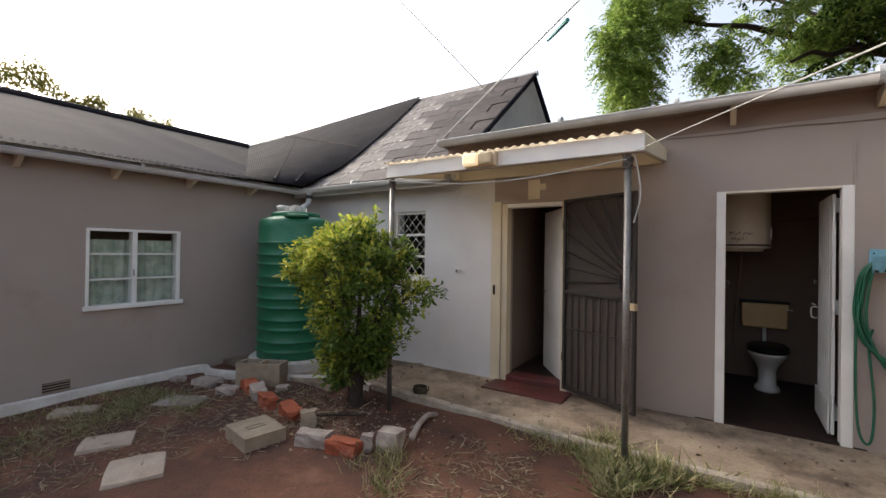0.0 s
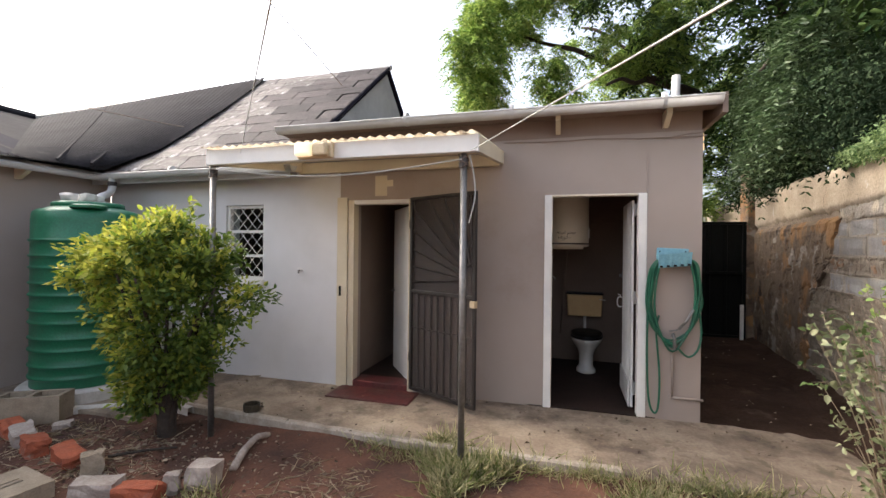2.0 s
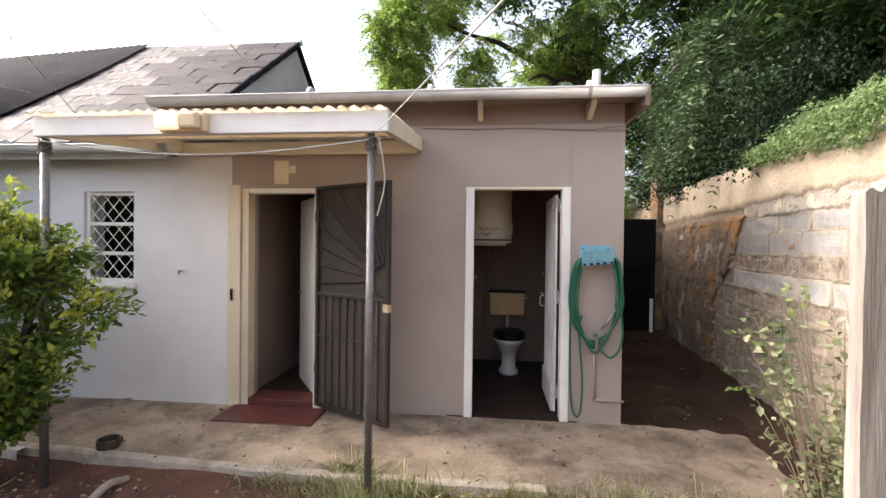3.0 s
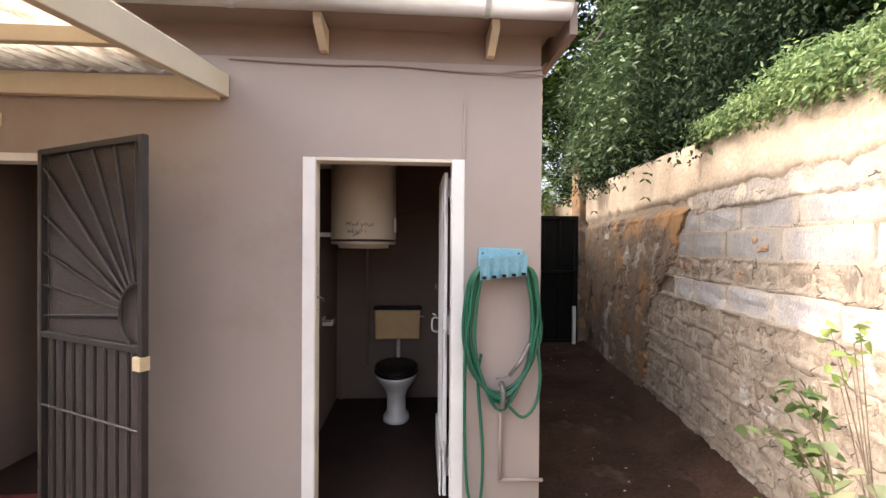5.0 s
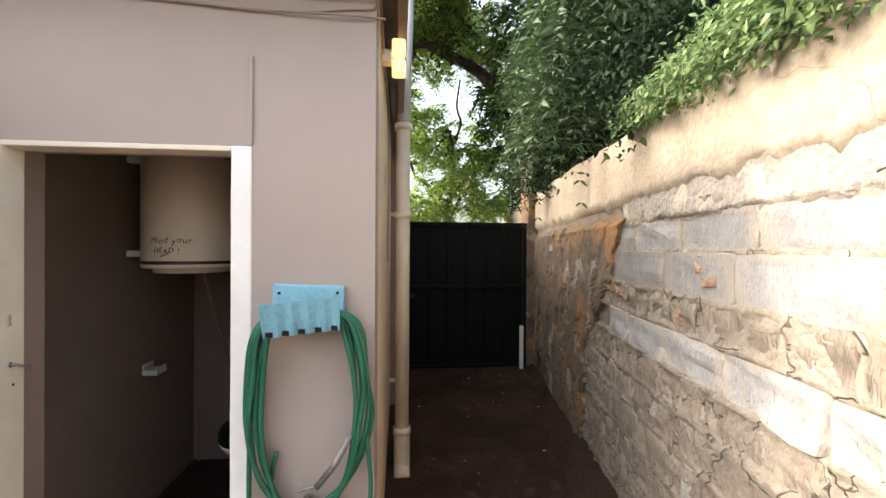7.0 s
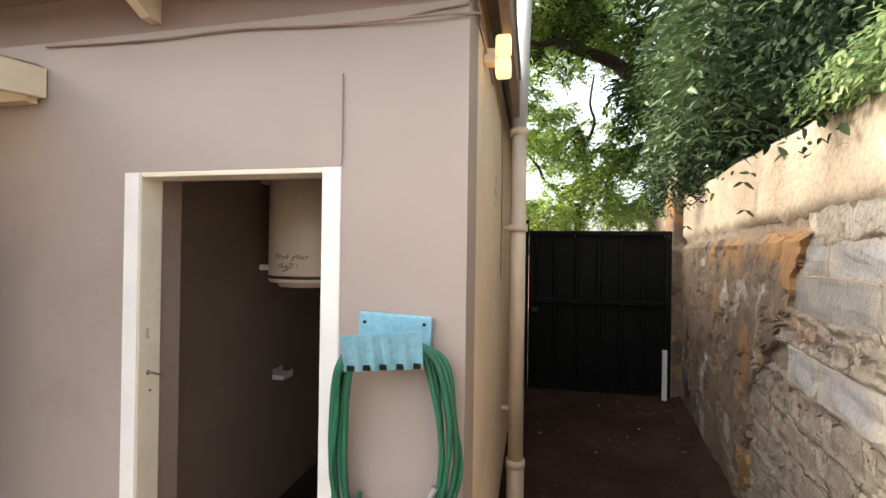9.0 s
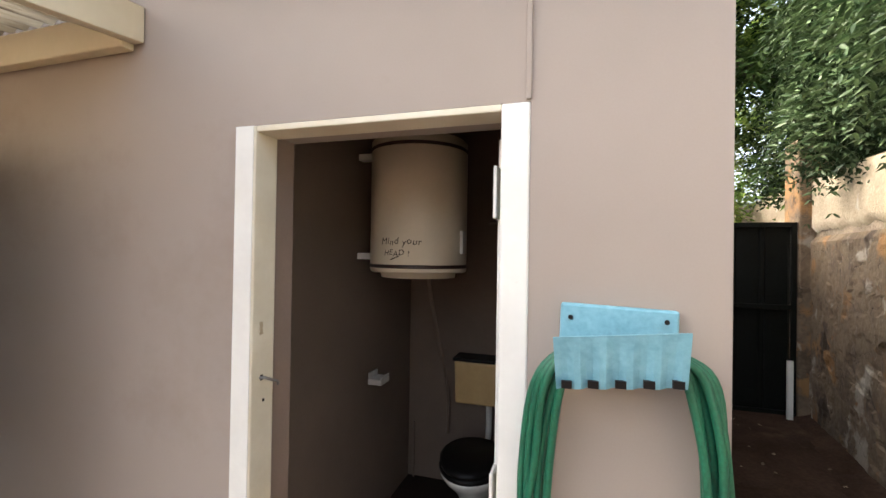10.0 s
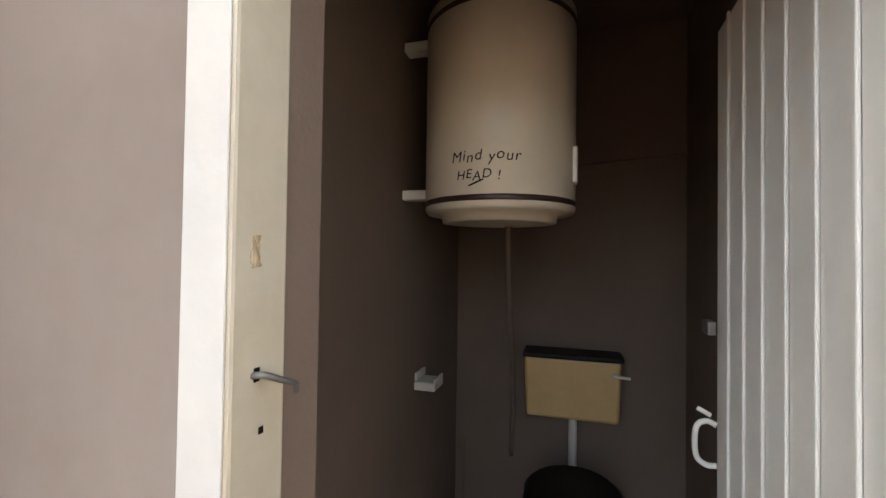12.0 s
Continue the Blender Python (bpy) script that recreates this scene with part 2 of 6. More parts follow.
M_BANDDARK = mat("dark_brown_band", (0.05, 0.022, 0.018), (0.04, 0.02, 0.015), 5, 0.4, 0.0, 40)
M_CURTAIN = mat("pale_curtain", (0.7, 0.7, 0.62), (0.42, 0.46, 0.38), 9, 0.9, 0.1, 60)
M_WOOD = mat("whitewashed_timber", (0.35, 0.33, 0.3), (0.24, 0.215, 0.185), 6, 0.85, 0.7, 40, stretch=(1.5, 1.5, 0.15), stain=(0.13, 0.1, 0.08), stain_scale=5, stain_at=0.6)
M_WIRE = mat("grey_wire", (0.5, 0.5, 0.47), (0.4, 0.4, 0.38), 20, 0.5, 0.0, 40)
M_CABLE = mat("brown_cable", (0.18, 0.13, 0.1), (0.14, 0.1, 0.08), 20, 0.6, 0.0, 40)
M_GLASS = glass_mat("window_glass")
M_LAMP = glow_mat("lit_lamp_glass", (1.0, 0.8, 0.5), 0.22)
M_AMBER = glow_mat("lit_amber_glass", (1.0, 0.66, 0.28), 0.26)
M_LAMPBOX = mat("aged_lamp_plastic", (0.7, 0.58, 0.38), (0.62, 0.5, 0.32), 6, 0.5, 0.02, 40)
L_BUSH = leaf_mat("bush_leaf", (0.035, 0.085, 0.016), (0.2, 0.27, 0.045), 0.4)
# bush leaf again, lightened to carry the sunlight on sun-facing tufts
L_BUSH_LIT = leaf_mat("sunlit_bush_leaf", (0.17, 0.26, 0.03), (0.52, 0.5, 0.085), 0.45)
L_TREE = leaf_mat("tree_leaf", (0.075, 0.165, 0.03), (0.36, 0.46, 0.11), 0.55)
L_SPRAY = leaf_mat("glossy_spray_leaf", (0.022, 0.05, 0.018), (0.1, 0.15, 0.065), 0.25, 0.45, 0.4)
# tree leaf darkened so that the inner crown's shade lies in its colour
L_TREE_SHADED = leaf_mat("shaded_tree_leaf", (0.013, 0.034, 0.012), (0.075, 0.12, 0.036), 0.25, 0.7, 0.08)
L_CREEPER = leaf_mat("creeper_leaf", (0.06, 0.125, 0.04), (0.27, 0.35, 0.15), 0.4)
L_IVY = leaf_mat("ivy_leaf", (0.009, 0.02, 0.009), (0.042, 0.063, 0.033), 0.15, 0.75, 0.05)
L_GRASS = leaf_mat("grass_blade", (0.16, 0.22, 0.045), (0.68, 0.6, 0.36), 0.35, 0.7)
L_PALE = leaf_mat("pale_shrub_leaf", (0.1, 0.13, 0.055), (0.3, 0.31, 0.18), 0.3)
L_LIME = leaf_mat("lime_shrub_leaf", (0.16, 0.27, 0.06), (0.38, 0.46, 0.15), 0.4)
L_SHOOT = leaf_mat("shoot_leaf", (0.045, 0.085, 0.025), (0.15, 0.21, 0.065), 0.35)
L_YELLOW = leaf_mat("yellow_blossom", (0.45, 0.3, 0.01), (0.6, 0.45, 0.04), 0.3)
L_STRAW = leaf_mat("dry_straw", (0.34, 0.26, 0.16), (0.6, 0.5, 0.35), 0.2, 0.8)
L_LITTER = leaf_mat("leaf_litter", (0.05, 0.032, 0.022), (0.42, 0.33, 0.23), 0.1, 0.8)


# ---- mesh helpers ----
def mesh_of(bm, name):
    me = bpy.data.meshes.new(name)
    bm.normal_update()
    bm.to_mesh(me)
    bm.free()
    return me


def part(name, bm, material, parent=None, label="", smooth=False):
    me = mesh_of(bm, name) if isinstance(bm, bmesh.types.BMesh) else bm
    if material and not me.materials:
        me.materials.append(material)
    if smooth:
        me.polygons.foreach_set("use_smooth", [True] * len(me.polygons))
    ob = new(name, me)
    if parent:
        ob.parent = parent
    return tagged(ob, label=label)


def thing(name, label, category, at=(0, 0, 0), turn=0, group="", kind=""):
    e = new(name)
    e.matrix_basis = pose(*at, 0, 0, turn)
    return tagged(e, label, category, group, kind)


def structure(name, bm, material, label="", category=""):
    return tagged(part(name, bm, material), label, category, kind="structure")


def box(bm, x0, x1, y0, y1, z0, z1, bevel=0.0, m=None):
    r = bmesh.ops.create_cube(bm, size=1)
    t = Matrix.LocRotScale(((x0 + x1) / 2, (y0 + y1) / 2, (z0 + z1) / 2), None, (abs(x1 - x0), abs(y1 - y0), abs(z1 - z0)))
    bmesh.ops.transform(bm, matrix=t, verts=r["verts"])
    vs = r["verts"]
    if bevel:
        es = list({e for v in vs for e in v.link_edges})
        out = bmesh.ops.bevel(bm, geom=es, offset=bevel, segments=2, affect="EDGES", profile=0.5)
        vs = list({v for f in out["faces"] for v in f.verts} | {v for v in vs if v.is_valid})
    if m is not None:
        bmesh.ops.transform(bm, matrix=m, verts=[v for v in vs if v.is_valid])
    return bm


def boxed(x0, x1, y0, y1, z0, z1, bevel=0.0, m=None):
    return box(bmesh.new(), x0, x1, y0, y1, z0, z1, bevel, m)


def rough_block(lx, ly, lz, wob, seed, cuts=2):
    """A stone or broken brick: a box with cut, shifted corners."""
    bm = bmesh.new()
    bmesh.ops.create_cube(bm, size=1)
    bmesh.ops.subdivide_edges(bm, edges=bm.edges[:], cuts=cuts, use_grid_fill=True)
    rnd = random.Random(seed)
    for v in bm.verts:
        c = v.co
        k = sum(abs(a) > 0.49 for a in c)
        f = 1 - 0.06 * (k == 3) - 0.025 * (k == 2)
        o = noise.noise_vector(c * 2.3 + Vector((seed * 3.1, 1.7, 0))) * wob
        v.co = Vector((c.x * lx * f + o.x, c.y * ly * f + o.y, c.z * lz * f + o.z * 0.6 + lz / 2 + rnd.uniform(-1, 1) * wob * 0.15))
    return bm


def tube(bm, pts, r, seg=10, r_end=None, caps=True):
    """A round tube along points; the radius runs from r to r_end."""
    pts = [Vector(p) for p in pts]
    rings, n = [], len(pts)
    side = None
    for i, p in enumerate(pts):
        d = (pts[min(i + 1, n - 1)] - pts[max(i - 1, 0)]).normalized()
        if side is None:
            side = d.orthogonal().normalized()
        side = (side - d * side.dot(d)).normalized()
        up = d.cross(side)
        rad = r if r_end is None else r + (r_end - r) * i / (n - 1)
        rings.append([bm.verts.new(p + (side * math.cos(a) + up * math.sin(a)) * rad) for a in (2 * math.pi * k / seg for k in range(seg))])
    for a, b in zip(rings, rings[1:]):
        for k in range(seg):
            bm.faces.new((a[k], a[(k + 1) % seg], b[(k + 1) % seg], b[k]))
    if caps:
        bm.faces.new(rings[0][::-1])
        bm.faces.new(rings[-1])
    return bm


def lathe(bm, prof, seg=32, at=(0, 0, 0)):
    """A turned body from (radius, height) pairs."""
    rings = [[bm.verts.new((at[0] + r * math.cos(a), at[1] + r * math.sin(a), at[2] + z)) for a in (2 * math.pi * k / seg for k in range(seg))] for r, z in prof]
    for a, b in zip(rings, rings[1:]):
        for k in range(seg):
            bm.faces.new((a[k], a[(k + 1) % seg], b[(k + 1) % seg], b[k]))
    bm.faces.new(rings[0][::-1])
    bm.faces.new(rings[-1])
    return bm


def curve_pts(pts, n=8):
    """Smooth points through the given ones."""
    p = [Vector(q) for q in pts]
    out = []
    for i in range(len(p) - 1):
        a, b, c, d = p[max(i - 1, 0)], p[i], p[i + 1], p[min(i + 2, len(p) - 1)]
        for k in range(n):
            t = k / n
            out.append(0.5 * (2 * b + (c - a) * t + (2 * a - 5 * b + 4 * c - d) * t * t + (3 * b - a - 3 * c + d) * t ** 3))
    return out + [p[-1]]


def wall(u_cuts, z_cuts, holes, place, thick):
    """A thick wall with openings right through; place(u, z, depth) gives a point."""
    bm = bmesh.new()
    us = sorted({*u_cuts, *(h[0] for h in holes), *(h[1] for h in holes)})
    zs = sorted({*z_cuts, *(h[2] for h in holes), *(h[3] for h in holes)})
    solid = {}
    for i in range(len(us) - 1):
        for j in range(len(zs) - 1):
            cu, cz = (us[i] + us[i + 1]) / 2, (zs[j] + zs[j + 1]) / 2
            solid[i, j] = not any(h[0] < cu < h[1] and h[2] < cz < h[3] for h in holes)
    cache = {}

    def v(i, j, d):
        if (i, j, d) not in cache:
            cache[i, j, d] = bm.verts.new(place(us[i], zs[j], d))
        return cache[i, j, d]

    for (i, j), s in solid.items():
        if not s:
            continue
        bm.faces.new((v(i, j, 0), v(i + 1, j, 0), v(i + 1, j + 1, 0), v(i, j + 1, 0)))
        bm.faces.new((v(i, j, thick), v(i, j + 1, thick), v(i + 1, j + 1, thick), v(i + 1, j, thick)))
        for di, dj, (a, b), (c, d) in ((-1, 0, (0, 0), (0, 1)), (1, 0, (1, 1), (1, 0)), (0, -1, (1, 0), (0, 0)), (0, 1, (0, 1), (1, 1))):
            if not solid.get((i + di, j + dj), False):
                bm.faces.new((v(i + a, j + b, 0), v(i + c, j + d, 0), v(i + c, j + d, thick), v(i + a, j + b, thick)))
    bmesh.ops.recalc_face_normals(bm, faces=bm.faces[:])
    return bm


def corrugated(p0, along, down, pitch=0.076, amp=0.01, n_down=2, thick=0.0):
    """A corrugated sheet from corner p0: waves across `along`, straight down `down`."""
    bm = bmesh.new()
    p0, along, down = Vector(p0), Vector(along), Vector(down)
    nrm = along.cross(down).normalized()
    if nrm.z < 0:
        nrm = -nrm
    n = max(8, int(along.length / pitch * 6))
    rows = []
    for j in range(n_down + 1):
        rows.append([bm.verts.new(p0 + along * (i / n) + down * (j / n_down) + nrm * amp * math.sin(2 * math.pi * along.length * i / n / pitch)) for i in range(n + 1)])
    for a, b in zip(rows, rows[1:]):
        for i in range(n):
            bm.faces.new((a[i], a[i + 1], b[i + 1], b[i]))
    return bm


def leaf_mesh(name, pos, direction, size, width=0.45, normal=None, fold=0.25, seed=1, droop=0.12):
    """Many small folded leaves, each an island of two faces."""
    rng = np.random.default_rng(seed)
    n = len(pos)
    d = direction / (np.linalg.norm(direction, axis=1, keepdims=True) + 1e-9)
    up = rng.normal(size=(n, 3)) * 0.55 + np.array((0, 0, 1.0)) if normal is None else normal
    s = np.cross(d, up)
    s /= np.linalg.norm(s, axis=1, keepdims=True) + 1e-9
    nn = np.cross(s, d)
    L = np.asarray(size).reshape(-1, 1) * np.ones((n, 1))
    base, tip = pos, pos + d * L
    out = L * width * 0.5
    lift = nn * L * fold * width
    q1, q2 = pos + d * L * 0.28, pos + d * L * 0.66 - nn * L * droop
    co = np.stack((base, q1 + s * out + lift, q2 + s * out * 0.8 + lift, tip - nn * L * droop, q2 - s * out * 0.8 + lift, q1 - s * out + lift), 1).reshape(-1, 3)
    idx = np.arange(n)[:, None] * 6
    faces = np.concatenate([idx + np.array([t]) for t in ([0, 1, 2], [0, 2, 3], [0, 3, 4], [0, 4, 5])], 1).reshape(-1)
    me = bpy.data.meshes.new(name)
    me.vertices.add(len(co))
    me.vertices.foreach_set("co", co.ravel())
    me.loops.add(len(faces))
    me.loops.foreach_set("vertex_index", faces)
    me.polygons.add(len(faces) // 3)
    me.polygons.foreach_set("loop_start", np.arange(0, len(faces), 3))
    me.update(calc_edges=True)
    return me


# ---- large structure ----
def ground_height(x, y):
    h = -0.09 + 0.035 * noise.noise(Vector((x * 0.9, y * 0.9, 0))) + 0.012 * noise.noise(Vector((x * 4, y * 4, 3)))
    if abs(x) > 12 or abs(y) > 14:
        h = -0.12
    elif y > 2.4:
        h += 0.035 * min(1, (y - 2.4) / 0.8)
    if y > 3.7:
        h = -0.16
    return h


gx = [-400, -120, -40, -14] + [-7 + i * 0.14 for i in range(80)] + [5, 8, 14, 40, 120, 400]
gy = [-400, -120, -40, -10, -5] + [-2.5 + i * 0.14 for i in range(44)] + [4.2, 6, 9, 14, 40, 120, 400]
bm = bmesh.new()
gv = [[bm.verts.new((x, y, ground_height(x, y))) for x in gx] for y in gy]
for j in range(len(gy) - 1):
    for i in range(len(gx) - 1):
        bm.faces.new((gv[j][i], gv[j][i + 1], gv[j + 1][i + 1], gv[j + 1][i]))
ground = part("ground", bm, M_DIRT, smooth=True)
tagged(ground, "bare red-brown earth yard with sparse grass", "ground", kind="structure")


def slab_front(x):
    return 3.37 + 0.025 * math.sin(x * 1.3) - 0.03 * x


bm = bmesh.new()
xs = [-3.55 + i * 0.1 for i in range(64)]
top, low, back = [], [], []
for i, x in enumerate(xs):
    yf = slab_front(x) + 0.02 * noise.noise(Vector((x * 5, 0, 0)))
    zt = 0.008 * noise.noise(Vector((x * 1.5, 7, 0)))
    top.append((bm.verts.new((x, yf + 0.03, zt)), bm.verts.new((x, yf, zt - 0.03))))
    low.append(bm.verts.new((x, yf - 0.02, -0.2)))
    back.append(bm.verts.new((x, 4.46 if x < 1.36 else 5.4, 0.0)))
for i in range(len(xs) - 1):
    bm.faces.new((top[i][0], top[i + 1][0], back[i + 1], back[i]))
    bm.faces.new((top[i][1], top[i + 1][1], top[i + 1][0], top[i][0]))
    bm.faces.new((low[i], low[i + 1], top[i + 1][1], top[i][1]))
pavement = structure("pavement", bm, M_SLAB, "worn stained concrete walkway beside the outbuilding", "pavement")


def soil_edge(x):
    """Where the passage's soil thins out over the concrete."""
    return 4.42 + 0.22 * noise.noise(Vector((x * 1.6, 4, 0))) + 0.06 * noise.noise(Vector((x * 9, 1, 0))) - 0.35 * max(0, x - 2.0)


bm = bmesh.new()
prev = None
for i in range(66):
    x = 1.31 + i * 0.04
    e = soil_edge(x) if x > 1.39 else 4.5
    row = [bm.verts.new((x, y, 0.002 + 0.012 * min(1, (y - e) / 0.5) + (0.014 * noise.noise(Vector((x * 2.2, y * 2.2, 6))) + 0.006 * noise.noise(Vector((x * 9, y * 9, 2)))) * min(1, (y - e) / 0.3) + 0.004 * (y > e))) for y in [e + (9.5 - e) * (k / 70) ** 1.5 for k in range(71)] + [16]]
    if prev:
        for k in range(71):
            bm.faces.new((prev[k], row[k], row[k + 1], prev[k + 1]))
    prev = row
structure("alley_floor", bm, M_ALLEY, "brown earthen floor of the side passage, coloured darker for its shade", "path")
structure("alley_base", boxed(1.3, 3.9, 4.462, 16, -0.2, -0.02), M_SLAB, "old concrete under the passage soil", "path")
structure("tank_apron", boxed(-5.6, -3.5, 3.1, 4.46, -0.2, -0.005), M_SLAB, "concrete apron in the corner under the tank", "pavement")

HOUSE_Y, WING_X, CORNER_X = 4.45, -5.6, 1.37
front = lambda u, z, d: (u, HOUSE_Y + d, z)
side_w = lambda u, z, d: (WING_X - d, u, z)
side_s = lambda u, z, d: (CORNER_X - d, u, z)
structure("wall_house", wall((-5.6, -2.22), (-0.2, 2.44), [(-3.76, -3.22, 1.14, 2.03)], front, 0.23), M_WHITEWALL, "off-white plastered house wall", "wall")
structure("wall_shed", wall((-2.22, CORNER_X), (-0.2, 2.62), [(-2.08, -1.36, 0.03, 2.06), (0.0, 0.92, 0.0, 2.07)], front, 0.23), M_TAUPE, "taupe plastered outbuilding wall with two doorways", "wall")
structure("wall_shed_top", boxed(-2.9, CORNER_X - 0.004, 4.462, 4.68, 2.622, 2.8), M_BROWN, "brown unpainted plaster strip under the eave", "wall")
structure("wall_shed_side", wall((4.684, 7.4), (-0.2, 2.62, 2.9), [], side_s, 0.22), M_SIDEPLASTER, "cream plastered side wall along the passage", "wall")
structure("wall_shed_back", boxed(-2.2, 1.14, 7.2, 7.4, -0.2, 3.0), M_BROWN, "plain back wall of the outbuilding", "wall")
structure("wall_wing", wall((-9, 4.44), (-0.2, 2.36), [(1.58, 2.52, 0.84, 1.70)], side_w, 0.23), M_TAUPE, "taupe plastered side wing wall", "wall")

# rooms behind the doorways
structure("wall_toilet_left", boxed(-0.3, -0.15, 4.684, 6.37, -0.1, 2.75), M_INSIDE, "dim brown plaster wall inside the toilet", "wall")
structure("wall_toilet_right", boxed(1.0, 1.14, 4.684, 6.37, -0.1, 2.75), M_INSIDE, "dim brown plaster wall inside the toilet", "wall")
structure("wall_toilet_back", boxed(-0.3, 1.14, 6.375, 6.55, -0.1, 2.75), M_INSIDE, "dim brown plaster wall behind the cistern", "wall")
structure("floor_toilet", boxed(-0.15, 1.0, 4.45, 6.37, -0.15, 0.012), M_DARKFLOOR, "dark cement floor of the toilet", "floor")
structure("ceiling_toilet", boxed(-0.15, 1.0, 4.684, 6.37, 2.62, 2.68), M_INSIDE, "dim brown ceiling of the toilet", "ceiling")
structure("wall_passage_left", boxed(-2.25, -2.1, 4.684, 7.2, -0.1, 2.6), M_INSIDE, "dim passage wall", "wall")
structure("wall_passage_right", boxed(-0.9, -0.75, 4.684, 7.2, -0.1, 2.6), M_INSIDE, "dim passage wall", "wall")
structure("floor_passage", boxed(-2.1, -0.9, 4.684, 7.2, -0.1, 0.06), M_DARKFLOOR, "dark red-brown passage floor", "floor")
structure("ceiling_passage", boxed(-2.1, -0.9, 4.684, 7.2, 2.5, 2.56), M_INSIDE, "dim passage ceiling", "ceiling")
bm = boxed(-2.17, -1.27, 4.07, 4.44, -0.05, 0.016, 0.006)
box(bm, -2.05, -1.41, 4.442, 4.683, -0.05, 0.075, 0.008)
step = tagged(part("doorstep", bm, M_REDSTEP), "low red polished cement doorstep", "doorstep", kind="structure")

# passage gate and things behind it close the view
# boundary wall: u runs along it, m points out of its face into the passage
WO, WU, WM = Vector((2.62, 4.0, 0)), Vector((0.168, 0.986, 0)).normalized(), Vector((-0.986, 0.168, 0)).normalized()
WALL_M = Matrix((( WU.x, WM.x, 0, WO.x), (WU.y, WM.y, 0, WO.y), (0, 0, 1, 0), (0, 0, 0, 1)))


def wall_top(s):
    return 2.36 + 0.035 * s + 0.03 * noise.noise(Vector((s * 1.7, 2, 0)))


bm = bmesh.new()
ss = [-6 + i * 0.25 for i in range(73)]
gridv = {}
for i, s in enumerate(ss):
    for k, f in enumerate(np.linspace(0, 1, 14)):
        z = -0.2 + f * (wall_top(s) + 0.2)
        gridv[i, k] = bm.verts.new((s, 0.012 * noise.noise(Vector((s * 3, z * 3, 5))), z))
    gridv[i, 14] = bm.verts.new((s, -0.3, wall_top(s)))
    gridv[i, 15] = bm.verts.new((s, -0.3, -0.2))
for i in range(len(ss) - 1):
    for k in range(15):
        bm.faces.new((gridv[i, k], gridv[i, k + 1], gridv[i + 1, k + 1], gridv[i + 1, k]))
bmesh.ops.recalc_face_normals(bm, faces=bm.faces[:])
boundary = structure("wall_boundary", bm, M_WALLCORE, "old stone and block boundary wall, plaster peeling off", "wall")
boundary.matrix_basis = WALL_M


def coat(s0, s1, lo, hi, depth, step_s=0.09, seed=0.0):
    """A plaster coat with ragged edges, proud of the wall face."""
    bm = bmesh.new()
    n = max(2, int((s1 - s0) / step_s))
    nz = 12
    g = []
    for i in range(n + 1):
        s = s0 + (s1 - s0) * i / n
        a, b = lo(s), hi(s)
        col = []
        for k in range(nz + 1):
            f = k / nz
            edge = 0.0 if (k in (0, nz) or i in (0, n)) else 1.0
            jag = (0.14 * noise.noise(Vector((f * 6, seed, 1))) + 0.07 * noise.noise(Vector((f * 19, seed, 2)))) * max(0, 1 - i / 4)
            z = a + (b - a) * f
            col.append(bm.verts.new((s + jag, depth * (0.15 + 0.85 * edge) + edge * 0.012 * noise.noise(Vector((s * 2.5, z * 2.5, seed))), z)))
        g.append(col)
    for i in range(n):
        for k in range(nz):
            bm.faces.new((g[i][k], g[i][k + 1], g[i + 1][k + 1], g[i + 1][k]))
    bmesh.ops.recalc_face_normals(bm, faces=bm.faces[:])
    if bm.faces[0].normal.y < 0:
        bmesh.ops.reverse_faces(bm, faces=bm.faces[:])
    return bm


rag = lambda s, k, a: a * noise.noise(Vector((s * 6, k, 0))) + a * 0.6 * noise.noise(Vector((s * 19, k, 4)))
part("plaster", coat(-6, 8, lambda s: 1.96 + rag(s, 1, 0.06), lambda s: wall_top(s) - 0.01, 0.04, 0.04, seed=2.0), M_WALLPLASTER, boundary, "sunlit cream plaster coat with cracks", True)
part("scratch_coat", coat(-2.2, 1.34, lambda s: 1.835 + rag(s, 7, 0.03), lambda s: 2.03, 0.022, 0.03, seed=9.0), M_SCRATCH, boundary, "grey scratch coat showing under the cream plaster", True)


def ochre_edge(z):
    """Where the ochre plaster breaks off, height by height."""
    zs = (0.0, 0.6, 0.85, 1.07, 1.24, 1.46, 1.7, 1.95)
    return float(np.interp(z, zs, (2.25, 2.15, 2.08, 1.98, 1.72, 1.6, 1.42, 1.22))) + 0.2 * noise.noise(Vector((z * 3.7, 3, 0))) + 0.12 * noise.noise(Vector((z * 9, 3, 0))) + 0.05 * noise.noise(Vector((z * 27, 5, 0)))


